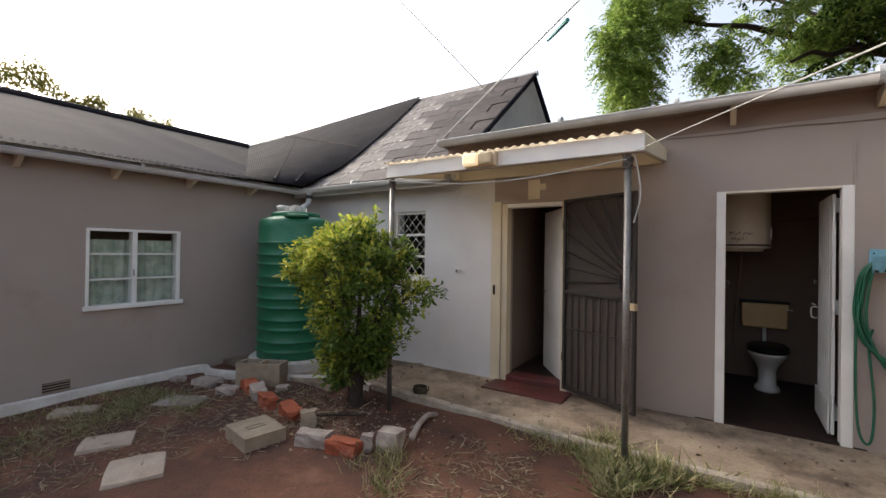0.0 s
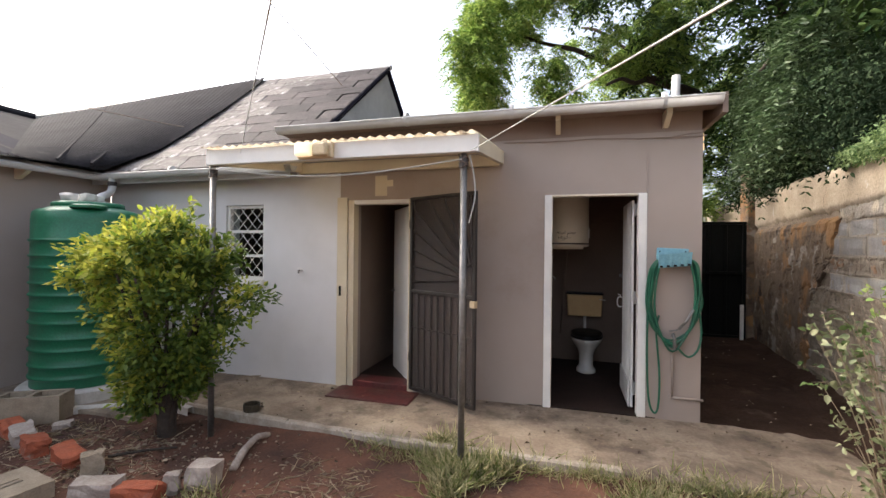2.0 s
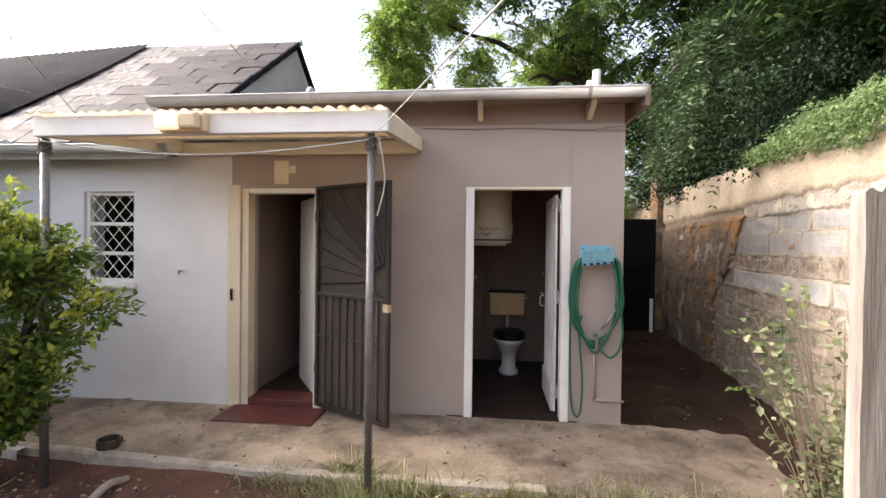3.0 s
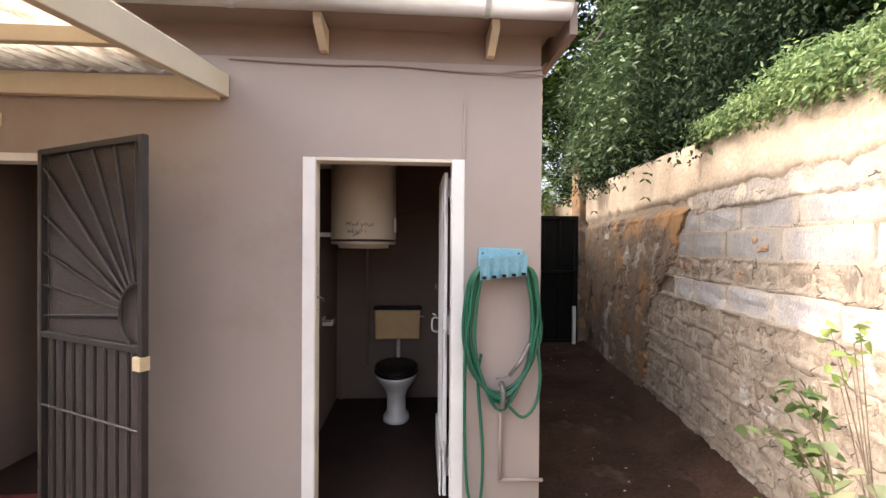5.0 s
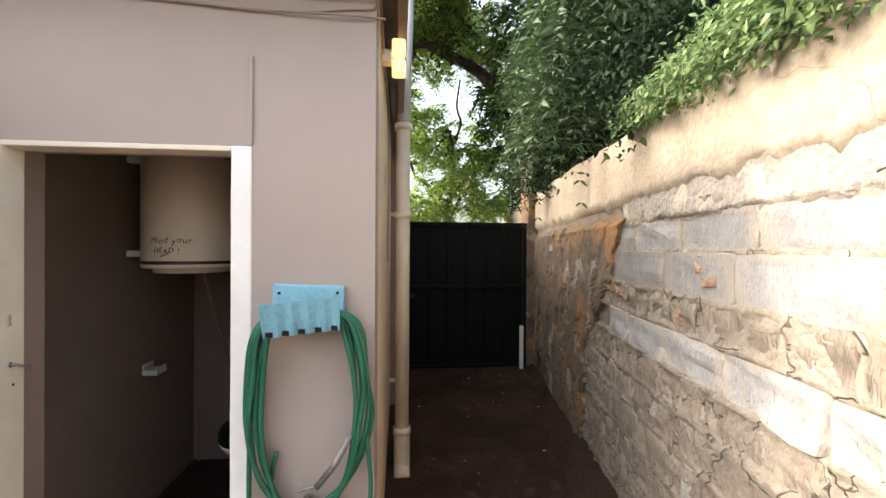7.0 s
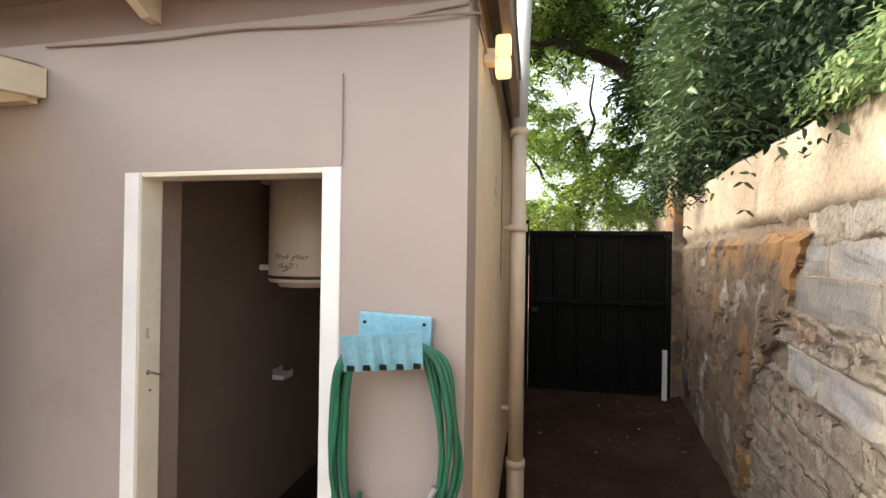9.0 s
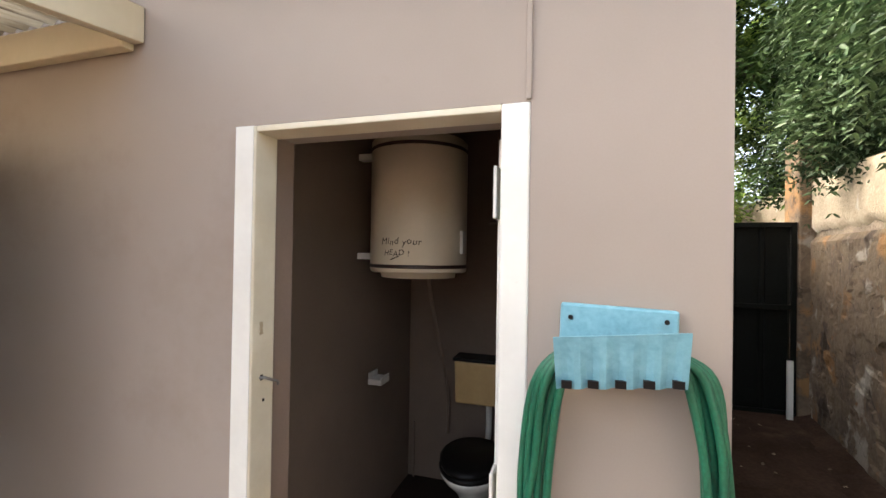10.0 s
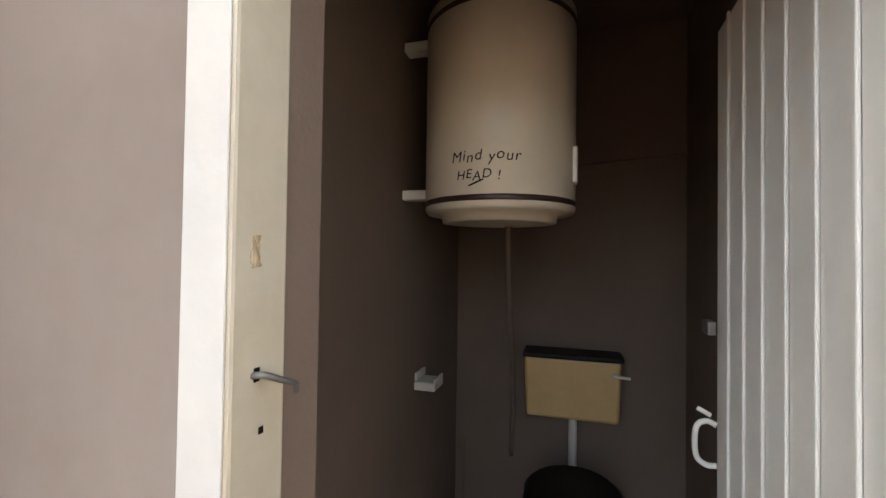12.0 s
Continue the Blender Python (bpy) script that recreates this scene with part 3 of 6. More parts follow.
def ochre_coat():
    """Old plaster that peels in layers: terraces, blisters and a broken edge."""
    bm = bmesh.new()
    g = []
    ns, nz = 130, 64
    for i in range(ns + 1):
        col = []
        for k in range(nz + 1):
            z = 0.02 + 1.885 * k / nz
            a = ochre_edge(z)
            s = a + (8 - a) * (i / ns) ** 1.7
            edge = min(1, i / 2) * min(1, (nz - k) / 2)
            p = Vector((s * 2.1, z * 2.1, 2))
            n1 = noise.noise(p) + 0.5 * noise.noise(p * 2.3) + 0.25 * noise.noise(p * 5)
            n2 = noise.noise(p * 1.4 + Vector((7, 3, 1))) + 0.5 * noise.noise(p * 4 + Vector((2, 9, 1)))
            y = 0.05 - 0.017 * min(1, max(0, (n1 - 0.05) / 0.04)) - 0.016 * min(1, max(0, (n2 - 0.18) / 0.04)) + 0.016 * n1 + 0.004 * noise.noise(p * 14)
            col.append(bm.verts.new((s, 0.004 + y * edge, z)))
        g.append(col)
    for i in range(ns):
        for k in range(nz):
            bm.faces.new((g[i][k], g[i][k + 1], g[i + 1][k + 1], g[i + 1][k]))
    bmesh.ops.recalc_face_normals(bm, faces=bm.faces[:])
    if sum(f.normal.y for f in bm.faces) < 0:
        bmesh.ops.reverse_faces(bm, faces=bm.faces[:])
    return bm


part("plaster", ochre_coat(), M_OLDPLASTER, boundary, "ochre plaster peeling in layers, with dark damp stains")

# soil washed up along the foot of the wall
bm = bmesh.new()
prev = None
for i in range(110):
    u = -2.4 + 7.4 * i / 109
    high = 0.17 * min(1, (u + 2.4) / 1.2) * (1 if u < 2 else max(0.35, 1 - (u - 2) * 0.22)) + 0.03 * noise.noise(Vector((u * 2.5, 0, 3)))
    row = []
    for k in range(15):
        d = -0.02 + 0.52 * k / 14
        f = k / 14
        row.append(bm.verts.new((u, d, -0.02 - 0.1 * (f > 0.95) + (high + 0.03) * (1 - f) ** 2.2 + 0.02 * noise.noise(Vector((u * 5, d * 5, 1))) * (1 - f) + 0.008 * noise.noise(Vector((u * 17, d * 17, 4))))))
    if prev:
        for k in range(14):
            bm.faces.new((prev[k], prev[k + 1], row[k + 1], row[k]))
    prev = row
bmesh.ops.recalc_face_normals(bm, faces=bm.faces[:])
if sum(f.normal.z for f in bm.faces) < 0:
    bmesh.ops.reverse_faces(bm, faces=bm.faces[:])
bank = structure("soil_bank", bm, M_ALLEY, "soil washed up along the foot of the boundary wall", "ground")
bank.matrix_basis = WALL_M

# main house roof: slate slope, black sheets to the west, gable end
EAVE, RIDGE = Vector((0, 4.2, 2.42)), Vector((0, 7.0, 4.62))
GABLE_X = -2.72


def slope(x, f):
    """A point on the house's front roof slope; f runs from eave to ridge."""
    p = EAVE.lerp(RIDGE, f)
    return Vector((x, p.y, p.z - max(0, -x - 5.5) * 0.04 * f))


house_roof = thing("house_roof", "weathered slate house roof patched with black sheets", "roof", kind="structure")
bm = bmesh.new()
box(bm, -12, GABLE_X + 0.02, 4.2, 4.22, 2.3, 2.4)
part("fascia", bm, M_GUTTER, house_roof)
bm = bmesh.new()
q = [slope(-5.4, 0), slope(GABLE_X, 0), slope(GABLE_X, 1), slope(-11.3, 1)]
bm.faces.new([bm.verts.new(p - Vector((0, 0, 0.05))) for p in q])
part("underlay", bm, M_BLACKROOF, house_roof)
bm = bmesh.new()
vs = [bm.verts.new(p) for p in (slope(-11.3, 1), slope(GABLE_X, 1), (GABLE_X, 9.8, 2.42), (-11.3, 9.8, 2.42))]
bm.faces.new(vs)
part("back_slope", bm, M_BLACKROOF, house_roof)
bm = bmesh.new()
g0 = [(GABLE_X - 0.06, 4.25, 2.36), (GABLE_X - 0.06, 9.7, 2.36), (GABLE_X - 0.06, 7.0, 4.55)]
a = [bm.verts.new(p) for p in g0]
b = [bm.verts.new((p[0] - 0.2, p[1], p[2])) for p in g0]
bm.faces.new(a)
bm.faces.new(b[::-1])
for i in range(3):
    bm.faces.new((a[i], b[i], b[(i + 1) % 3], a[(i + 1) % 3]))
structure("wall_gable", bm, mat("grey_gable_plaster", (0.5, 0.5, 0.48), None, 2, 0.9, 0.2, 50), "grey plastered gable end", "wall")
bm = tube(bmesh.new(), [slope(-11.4, 1) + Vector((0, 0, 0.02)), slope(GABLE_X + 0.03, 1) + Vector((0, 0, 0.02))], 0.05, 8)
part("ridge_cap", bm, M_GUTTER, house_roof)
bm = tube(bmesh.new(), [slope(GABLE_X, 0) + Vector((0, 0, 0.02)), slope(GABLE_X, 1) + Vector((0, 0, 0.02))], 0.025, 6)
part("verge", bm, M_BLACKROOF, house_roof)


def patch_edge(f):
    """Where the black sheets stop on the slope."""
    return -4.9 - 0.3 * f + 0.12 * math.sin(f * 3.1)


# black corrugated sheets over the western half of the slope and the valley
bm = bmesh.new()
rows = []
for j in range(9):
    f = j / 8
    left = Vector((-5.33, 3.2, 2.45)).lerp(slope(-11.3, 1), f)
    right = slope(patch_edge(f), f) + Vector((0, 0, 0.095))
    if j == 0:
        right = Vector((-5.2, 4.05, 2.45))
    n = 150
    rows.append([bm.verts.new(left.lerp(right, i / n) + Vector((0, -0.3, 0.9)) * 0.012 * math.sin(i * 2.1)) for i in range(n + 1)])
for p, q in zip(rows, rows[1:]):
    for i in range(len(p) - 1):
        bm.faces.new((p[i], p[i + 1], q[i + 1], q[i]))
part("black_sheet", bm, M_FELT, house_roof, "black-painted corrugated roof sheets", True)
for k in (0.35, 0.62):
    pts = [Vector((-5.33, 3.2, 2.47)).lerp(slope(-11.3, 1), j / 8).lerp(slope(patch_edge(j / 8), j / 8) + Vector((0, 0, 0.045)), k) for j in range(9)]
    part("sheet_seam", tube(bmesh.new(), pts, 0.02, 5), M_FELT, house_roof)

wing_roof = thing("wing_roof", "black-painted low-pitched wing roof", "roof", kind="structure")
part("sheet", corrugated((-5.36, -9, 2.44), (0, 13.15, 0), (-5.95, 0, 1.94), 0.85, 0.004), M_BLACKROOF, wing_roof, smooth=True)
part("eave_sheet", corrugated((-5.31, -9, 2.45), (0, 13.0, 0), (-0.12, 0, 0.04), 0.076, 0.011), M_BLACKROOF, wing_roof, "dark corrugated sheet ends over the gutter", True)
bm = bmesh.new()
bm.faces.new([bm.verts.new(p) for p in ((-5.3, 4.2, 2.425), (-5.36, 3.0, 2.43), (-11.31, 3.0, 4.365), (-11.31, 7, 4.365))])
part("valley_sheet", bm, M_FELT, wing_roof)
part("ridge_cap", tube(bmesh.new(), [(-11.33, -9, 4.4), (-11.33, 7, 4.4)], 0.09, 8), M_FELT, wing_roof)
bm = bmesh.new()
bm.faces.new([bm.verts.new(p) for p in ((-11.33, -9, 4.38), (-11.33, 7, 4.38), (-17, 7, 2.5), (-17, -9, 2.5))])
part("far_slope", bm, M_BLACKROOF, wing_roof)
part("fascia", boxed(-5.482, -5.458, -9, 4.43, 2.355, 2.462), M_GUTTER, wing_roof, "grey eave board behind the gutter")
part("wall_plate", boxed(-5.83, -5.6, -9, 4.43, 2.35, 2.47), M_BROWN, wing_roof)
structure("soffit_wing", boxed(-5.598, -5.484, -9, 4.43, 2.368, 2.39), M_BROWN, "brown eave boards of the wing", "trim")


def gutter(name, a, b, r=0.06, label="", brackets=()):
    g = thing(name, label, "gutter", kind="structure")
    a, b = Vector(a), Vector(b)
    d = (b - a).normalized()
    s = Vector((-d.y, d.x, 0)).normalized()
    bm = bmesh.new()
    for off in (0, 0.006):
        rr = r - off
        ra, rb = [], []
        for k in range(13):
            t = math.pi * k / 12
            o = s * math.cos(t) * rr + Vector((0, 0, -math.sin(t) * rr))
            ra.append(bm.verts.new(a + o))
            rb.append(bm.verts.new(b + o))
        for k in range(12):
            bm.faces.new((ra[k], ra[k + 1], rb[k + 1], rb[k]))
        if off == 0:
            bm.faces.new(ra)
            bm.faces.new(rb[::-1])
    part("trough", bm, M_GUTTER, g, smooth=True)
    for sgn in (1, -1):
        part("bead", tube(bmesh.new(), [a + s * r * sgn, b + s * r * sgn], 0.009, 6), M_GUTTER, g)
    for t in brackets:
        p = a + d * t
        part("joint_band", tube(bmesh.new(), [p - d * 0.015, p + d * 0.015], r + 0.006, 12), M_GUTTER, g)
    return g


gutter("gutter", (-2.85, 4.2, 2.83), (1.44, 4.2, 2.83), 0.065, "white-grey half-round gutter along the outbuilding eave", (1.5, 2.55, 3.85))
gutter("gutter", (-5.42, 4.12, 2.40), (-2.6, 4.12, 2.40), 0.06, "weathered grey gutter under the slate roof", (1.2,))
gutter("gutter", (-5.40, -9, 2.39), (-5.40, 4.2, 2.39), 0.055, "weathered grey gutter along the wing eave", (8.5, 11.0))

shed_roof = thing("shed_roof", "old corrugated iron roof of the outbuilding", "roof", kind="structure")
part("sheet", corrugated((-2.7, 4.21, 2.842), (4.2, 0, 0), (0, 3.4, 0.2), 0.076, 0.006), M_IRON, shed_roof, smooth=True)
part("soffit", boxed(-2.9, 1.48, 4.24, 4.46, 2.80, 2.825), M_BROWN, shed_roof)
part("barge_board", boxed(1.45, 1.49, 4.22, 7.5, 2.7, 2.87, m=None), M_BROWN, shed_roof)


def eave_bracket(x, y, z, axis):
    """A short painted rafter end with a sloping nose."""
    bm = bmesh.new()
    prof = [(0, 0.0), (0, 0.13), (-0.2, 0.13), (-0.2, 0.08), (-0.05, 0.0)]
    a = [bm.verts.new((-0.022, p, q)) for p, q in prof]
    b = [bm.verts.new((0.022, p, q)) for p, q in prof]
    bm.faces.new(a)
    bm.faces.new(b[::-1])
    for i in range(len(prof)):
        k = (i + 1) % len(prof)
        bm.faces.new((a[i], b[i], b[k], a[k]))
    bmesh.ops.recalc_face_normals(bm, faces=bm.faces[:])
    ob = part("rafter_end", bm, M_CREAM)
    ob.matrix_basis = pose(x, y, z, 0, 0, axis)
    return tagged(ob, "cream-painted timber rafter end under the eave", "rafter", "rafter ends", "structure")


for x in (0.12, 1.06):
    eave_bracket(x, 4.46, 2.655, 0)
for y in (-0.6, 0.2, 1.03, 1.81, 2.6, 3.42):
    eave_bracket(-5.598, y, 2.25, 90)


# ---- openings ----
def door_frame(name, x0, x1, z0, z1, w, depth, mats, label, head=0.045):
    e = thing(name, label, "door frame", kind="structure")
    y0 = HOUSE_Y - 0.004
    part("jamb", boxed(x0, x0 + w, y0, y0 + depth, z0, z1, 0.006), mats[0], e)
    part("jamb", boxed(x1 - w, x1, y0, y0 + depth, z0, z1, 0.006), mats[1], e)
    part("lintel", boxed(x0 + w, x1 - w, y0 + 0.003, y0 + depth, z1 - head, z1, 0.004), mats[2], e)
    return e


M_FRAME = mat("aged_white_paint", (0.74, 0.68, 0.56), (0.66, 0.59, 0.46), 4, 0.5, 0.08, 50, stain=(0.5, 0.4, 0.28), stain_scale=3, stain_at=0.68, speckle=0.1)
frame_t = door_frame("door_frame", 0.0, 0.92, 0.0, 2.07, 0.075, 0.105, (M_FRAME, M_WHITE, M_FRAME), "cream and white timber frame of the toilet doorway", 0.02)
part("white_face", boxed(0.002, 0.07, HOUSE_Y - 0.0085, HOUSE_Y - 0.0045, 0.0, 2.068, 0.002), M_WHITE, frame_t, "white-painted front of the jamb")
part("striker_hole", boxed(0.0752, 0.0765, 4.498, 4.506, 1.192, 1.201), M_DARK, frame_t)
part("striker_hole", boxed(0.0752, 0.0765, 4.487, 4.497, 1.262, 1.28), M_DARK, frame_t)
part("latch_hook", tube(bmesh.new(), curve_pts([(0.07, 4.485, 1.27), (0.088, 4.49, 1.272), (0.1, 4.51, 1.262), (0.104, 4.535, 1.25), (0.1, 4.54, 1.238)], 4), 0.0045, 8), M_STEEL, frame_t, "bent steel latch hook", True)
drip = part("paint_drip", rough_block(0.0008, 0.014, 0.04, 0.006, 301), mat("tan_stain", (0.58, 0.47, 0.32), None, 20), frame_t, "brown drip stain")
drip.matrix_basis = pose(0.0755, 4.486, 1.41)
# dark strip added over the taupe wall to shade the hinge gap
structure("door_reveal_hinge", boxed(0.908, 0.919, 4.553, 4.679, 0.0, 2.07), M_INSIDE, "dark brown strip put behind the door as the hinge gap's shade", "trim")
structure("door_reveal", boxed(0.0, 0.045, 4.545, 4.679, 0.0, 2.07), M_BROWN, "brown plaster reveal inside the frame", "trim")
frame_p = door_frame("door_frame", -2.12, -1.34, 0.0, 2.06, 0.07, 0.12, (M_CREAM, M_CREAM, M_WHITE), "cream timber frame of the passage doorway")
part("side_board", boxed(-2.245, -2.122, 4.425, 4.449, 0.0, 2.09, 0.004), M_CREAM, frame_p, "wide cream cover board")
part("lock_plate", boxed(-2.215, -2.19, 4.415, 4.4245, 1.0, 1.11, 0.003), M_DARK, frame_p, "black lock plate")

# seam beside the plaster patch over the toilet doorway
structure("trim_seam", boxed(0.908, 0.922, 4.442, 4.4495, 2.075, 2.4, 0.002), M_TAUPE, "raised plaster seam over the doorway", "trim")


def toilet_door():
    """The boarded door, swung inward on the right jamb."""
    d = thing("door_toilet", "white-painted boarded toilet door, open inward", "door", (0.823, 4.548, 0.02), 89.2, kind="structure")
    w, h = 0.74, 2.0
    n = 7
    for i in range(n):
        a, b = 0.055 + (w - 0.055) * i / n, 0.055 + (w - 0.055) * (i + 1) / n
        part("board", boxed(a + 0.0015, b - 0.0015, -0.012, 0.012, 0.01, h, 0.004), M_WHITE, d)
    for i in range(1, n):
        part("cover_bead", boxed(0.055 + (w - 0.055) * i / n - 0.006, 0.055 + (w - 0.055) * i / n + 0.006, 0.0125, 0.019, 0.01, h, 0.003), M_WHITE, d)
    for z in (0.12, 1.0, 1.85):
        part("ledge", boxed(0.08, w - 0.03, -0.036, -0.0125, z, z + 0.12, 0.004), M_WHITE, d)
    part("kick_board", boxed(0.06, w - 0.01, 0.0195, 0.032, 0.01, 0.26, 0.004), M_WHITE, d)
    hd = part("pull_handle", tube(bmesh.new(), curve_pts([(0.71, 0.02, 0.995), (0.72, 0.04, 1.0), (0.725, 0.06, 0.985), (0.725, 0.065, 0.945), (0.725, 0.06, 0.905), (0.72, 0.04, 0.89), (0.71, 0.02, 0.895)], 5), 0.007, 10), M_WHITE, d, "white-painted pull handle", True)
    part("lever", tube(bmesh.new(), [(0.72, 0.03, 1.015), (0.725, 0.06, 1.03)], 0.006, 8), M_WHITE, d)
    part("barrel_bolt", boxed(0.69, 0.745, 0.026, 0.045, 1.22, 1.255, 0.004), M_STEEL, d, "small steel bolt")
    for z in (0.2, 0.89, 1.76):
        part("hinge", boxed(-0.005, 0.07, 0.004, 0.0145, z, z + 0.15, 0.003), M_WHITE, d, "white-painted hinge plate")


toilet_door()


def passage_door():
    d = thing("door_passage", "white-painted flush passage door, open inward", "door", (-1.43, 4.6, 0.065), 126, kind="structure")
    part("leaf", boxed(0, 0.7, -0.02, 0.02, 0, 1.94, 0.004), M_WHITE, d)
    part("door_handle", tube(bmesh.new(), [(0.64, 0.02, 0.95), (0.64, 0.06, 0.95), (0.54, 0.06, 0.95)], 0.009, 8), M_STEEL, d)


passage_door()


def bar(bm, a, b, r=0.007):
    return tube(bm, [a, b], r, 6)


def security_gate():
    """Steel gate with straight bars below and a fan of rays above, backed by mesh."""
    hx, hy = -1.375, 4.43
    fx, fy = -0.59, 4.02
    ang = math.degrees(math.atan2(fy - hy, fx - hx))
    w = math.hypot(fx - hx, fy - hy)
    g = thing("security_gate", "dark brown steel security gate with sunburst top, swung open", "gate", (hx, hy, 0.05), ang)
    h, mid = 2.02, 1.02
    sq = lambda x0, x1, z0, z1: boxed(x0, x1, -0.016, 0.016, z0, z1, 0.003)
    part("stile", sq(0, 0.032, 0, h), M_DARKSTEEL, g)
    part("stile", sq(w - 0.032, w, 0, h), M_DARKSTEEL, g)
    part("rail", sq(0.032, w - 0.032, h - 0.032, h), M_DARKSTEEL, g)
    part("rail", sq(0.032, w - 0.032, mid, mid + 0.032), M_DARKSTEEL, g)
    part("rail", sq(0.032, w - 0.032, 0, 0.032), M_DARKSTEEL, g)
    for i in range(8):
        x = 0.032 + (w - 0.064) * (i + 1) / 9
        part("bar", bar(bmesh.new(), (x, 0, 0.03), (x, 0, mid), 0.009), M_DARKSTEEL, g)
    part("rail", bar(bmesh.new(), (0.03, -0.012, 0.66), (w - 0.03, -0.012, 0.66), 0.006), M_DARKSTEEL, g, "thin worn cross bar")
    cx, cz, r0 = w - 0.04, mid + 0.17, 0.15
    for k in range(9):
        a = math.radians(92 + 11.5 * k)
        dx, dz = math.cos(a), math.sin(a)
        t = min((h - 0.03 - cz) / dz if dz > 0.01 else 9, (cx - 0.03) / -dx if dx < -0.01 else 9)
        part("ray", bar(bmesh.new(), (cx + dx * r0, 0, cz + dz * r0), (cx + dx * t, 0, cz + dz * t), 0.008), M_DARKSTEEL, g)
    part("hub_arc", tube(bmesh.new(), [(cx + r0 * math.cos(math.radians(a)), 0, cz + r0 * math.sin(math.radians(a))) for a in range(90, 250, 12)], 0.009, 6), M_DARKSTEEL, g)
    screens = []
    for nm, c1, c2, clear in (("brown_insect_mesh", (0.07, 0.052, 0.046), (0.055, 0.042, 0.037), 0.35), ("grey_brown_insect_mesh", (0.12, 0.095, 0.085), (0.1, 0.08, 0.07), 0.5)):
        m = mat(nm, c1, c2, 4, 0.6, 0.1, 200)
        n, l = m.node_tree.nodes, m.node_tree.links
        tr, mx = n.new("ShaderNodeBsdfTransparent"), n.new("ShaderNodeMixShader")
        mx.inputs["Fac"].default_value = clear
        l.new(n["Principled BSDF"].outputs["BSDF"], mx.inputs[1])
        l.new(tr.outputs["BSDF"], mx.inputs[2])
        l.new(mx.outputs["Shader"], n["Material Output"].inputs["Surface"])
        screens.append(m)
    bm = boxed(0.03, w - 0.03, 0.018, 0.0185, mid + 0.03, h - 0.03)
    part("mesh_sheet", bm, screens[0], g, "brown see-through insect mesh")
    bm = boxed(0.03, w - 0.03, 0.018, 0.0185, 0.03, mid - 0.003)
    part("mesh_sheet", bm, screens[1], g, "grey-brown see-through insect mesh")
    lk = part("lock_box", boxed(w - 0.055, w + 0.003, -0.026, 0.022, mid - 0.08, mid - 0.015, 0.004), M_LAMPBOX, g, "pale worn lock box")
    for z in (0.3, 1.7):
        part("hinge", tube(bmesh.new(), [(-0.01, 0, z), (-0.01, 0, z + 0.08)], 0.012, 8), M_DARKSTEEL, g)


security_gate()


def window_wing():
    """Steel casement in the wing: frame, mullion, two sashes with glazing bars, sill and curtains."""
    e = thing("window_wing", "white steel casement window with pale curtains", "window", (WING_X + 0.0, 0, 0), kind="structure")
    y0, y1, z0, z1 = 1.58, 2.52, 0.84, 1.70
    X0, X1 = -0.09, 0.015
    part("window_sill", boxed(-0.1, 0.04, y0 - 0.02, y1 + 0.03, z0 - 0.03, z0 + 0.02, 0.006), M_WHITE, e)
    part("window_frame", boxed(X0, X1, y0, y0 + 0.03, z0 + 0.021, z1, 0.004), M_WHITE, e)
    part("window_frame", boxed(X0, X1, y1 - 0.045, y1, z0 + 0.021, z1, 0.004), M_WHITE, e)
    part("window_frame", boxed(X0, X1, y0 + 0.031, y1 - 0.046, z1 - 0.03, z1, 0.004), M_WHITE, e)
    ym = 2.03
    part("mullion", boxed(X0, X1, ym - 0.025, ym + 0.025, z0 + 0.021, z1 - 0.031, 0.004), M_WHITE, e)
    for a, b in ((y0 + 0.031, ym - 0.026), (ym + 0.026, y1 - 0.046)):
        for z in (z0 + 0.3, z0 + 0.58):
            part("glazing_bar", boxed(-0.055, -0.02, a, b, z - 0.009, z + 0.009, 0.002), M_WHITE, e)
        for za, zb in ((z0 + 0.022, z0 + 0.29), (z0 + 0.31, z0 + 0.57), (z0 + 0.59, z1 - 0.032)):
            pane = part("pane", boxed(-0.042, -0.038, a, b, za, zb), M_GLASS, e)
            pane.visible_shadow = False
    part("catch", tube(bmesh.new(), [(0.01, ym - 0.015, z0 + 0.4), (0.035, ym - 0.015, z0 + 0.4), (0.035, ym - 0.015, z0 + 0.33)], 0.006, 6), M_STEEL, e)
    bm = bmesh.new()
    n = 120
    lo = [bm.verts.new((-0.13 + 0.022 * math.sin(i * 0.75) + 0.01 * noise.noise(Vector((i * 0.3, 0, 0))), 1.3 + 1.5 * i / n, 0.4)) for i in range(n + 1)]
    hi = [bm.verts.new((-0.13 + 0.018 * math.sin(i * 0.75 + 0.3), 1.3 + 1.5 * i / n, 1.58)) for i in range(n + 1)]
    for i in range(n):
        bm.faces.new((lo[i], lo[i + 1], hi[i + 1], hi[i]))
    c = part("curtain", bm, M_CURTAIN, None, smooth=True)
    c.matrix_basis = pose(WING_X, 0, 0)
    tagged(c, "pale patterned curtain hanging behind the window", "curtain")
    structure("wall_wing_room", boxed(-8.4, -8.2, -1, 4.4, -0.1, 2.35), M_INSIDE, "plain wall of the room behind the window", "wall")
    structure("ceiling_wing_room", boxed(-8.2, -5.84, -1, 4.4, 2.3, 2.34), M_INSIDE, "plain ceiling of the room behind the window", "ceiling")


window_wing()


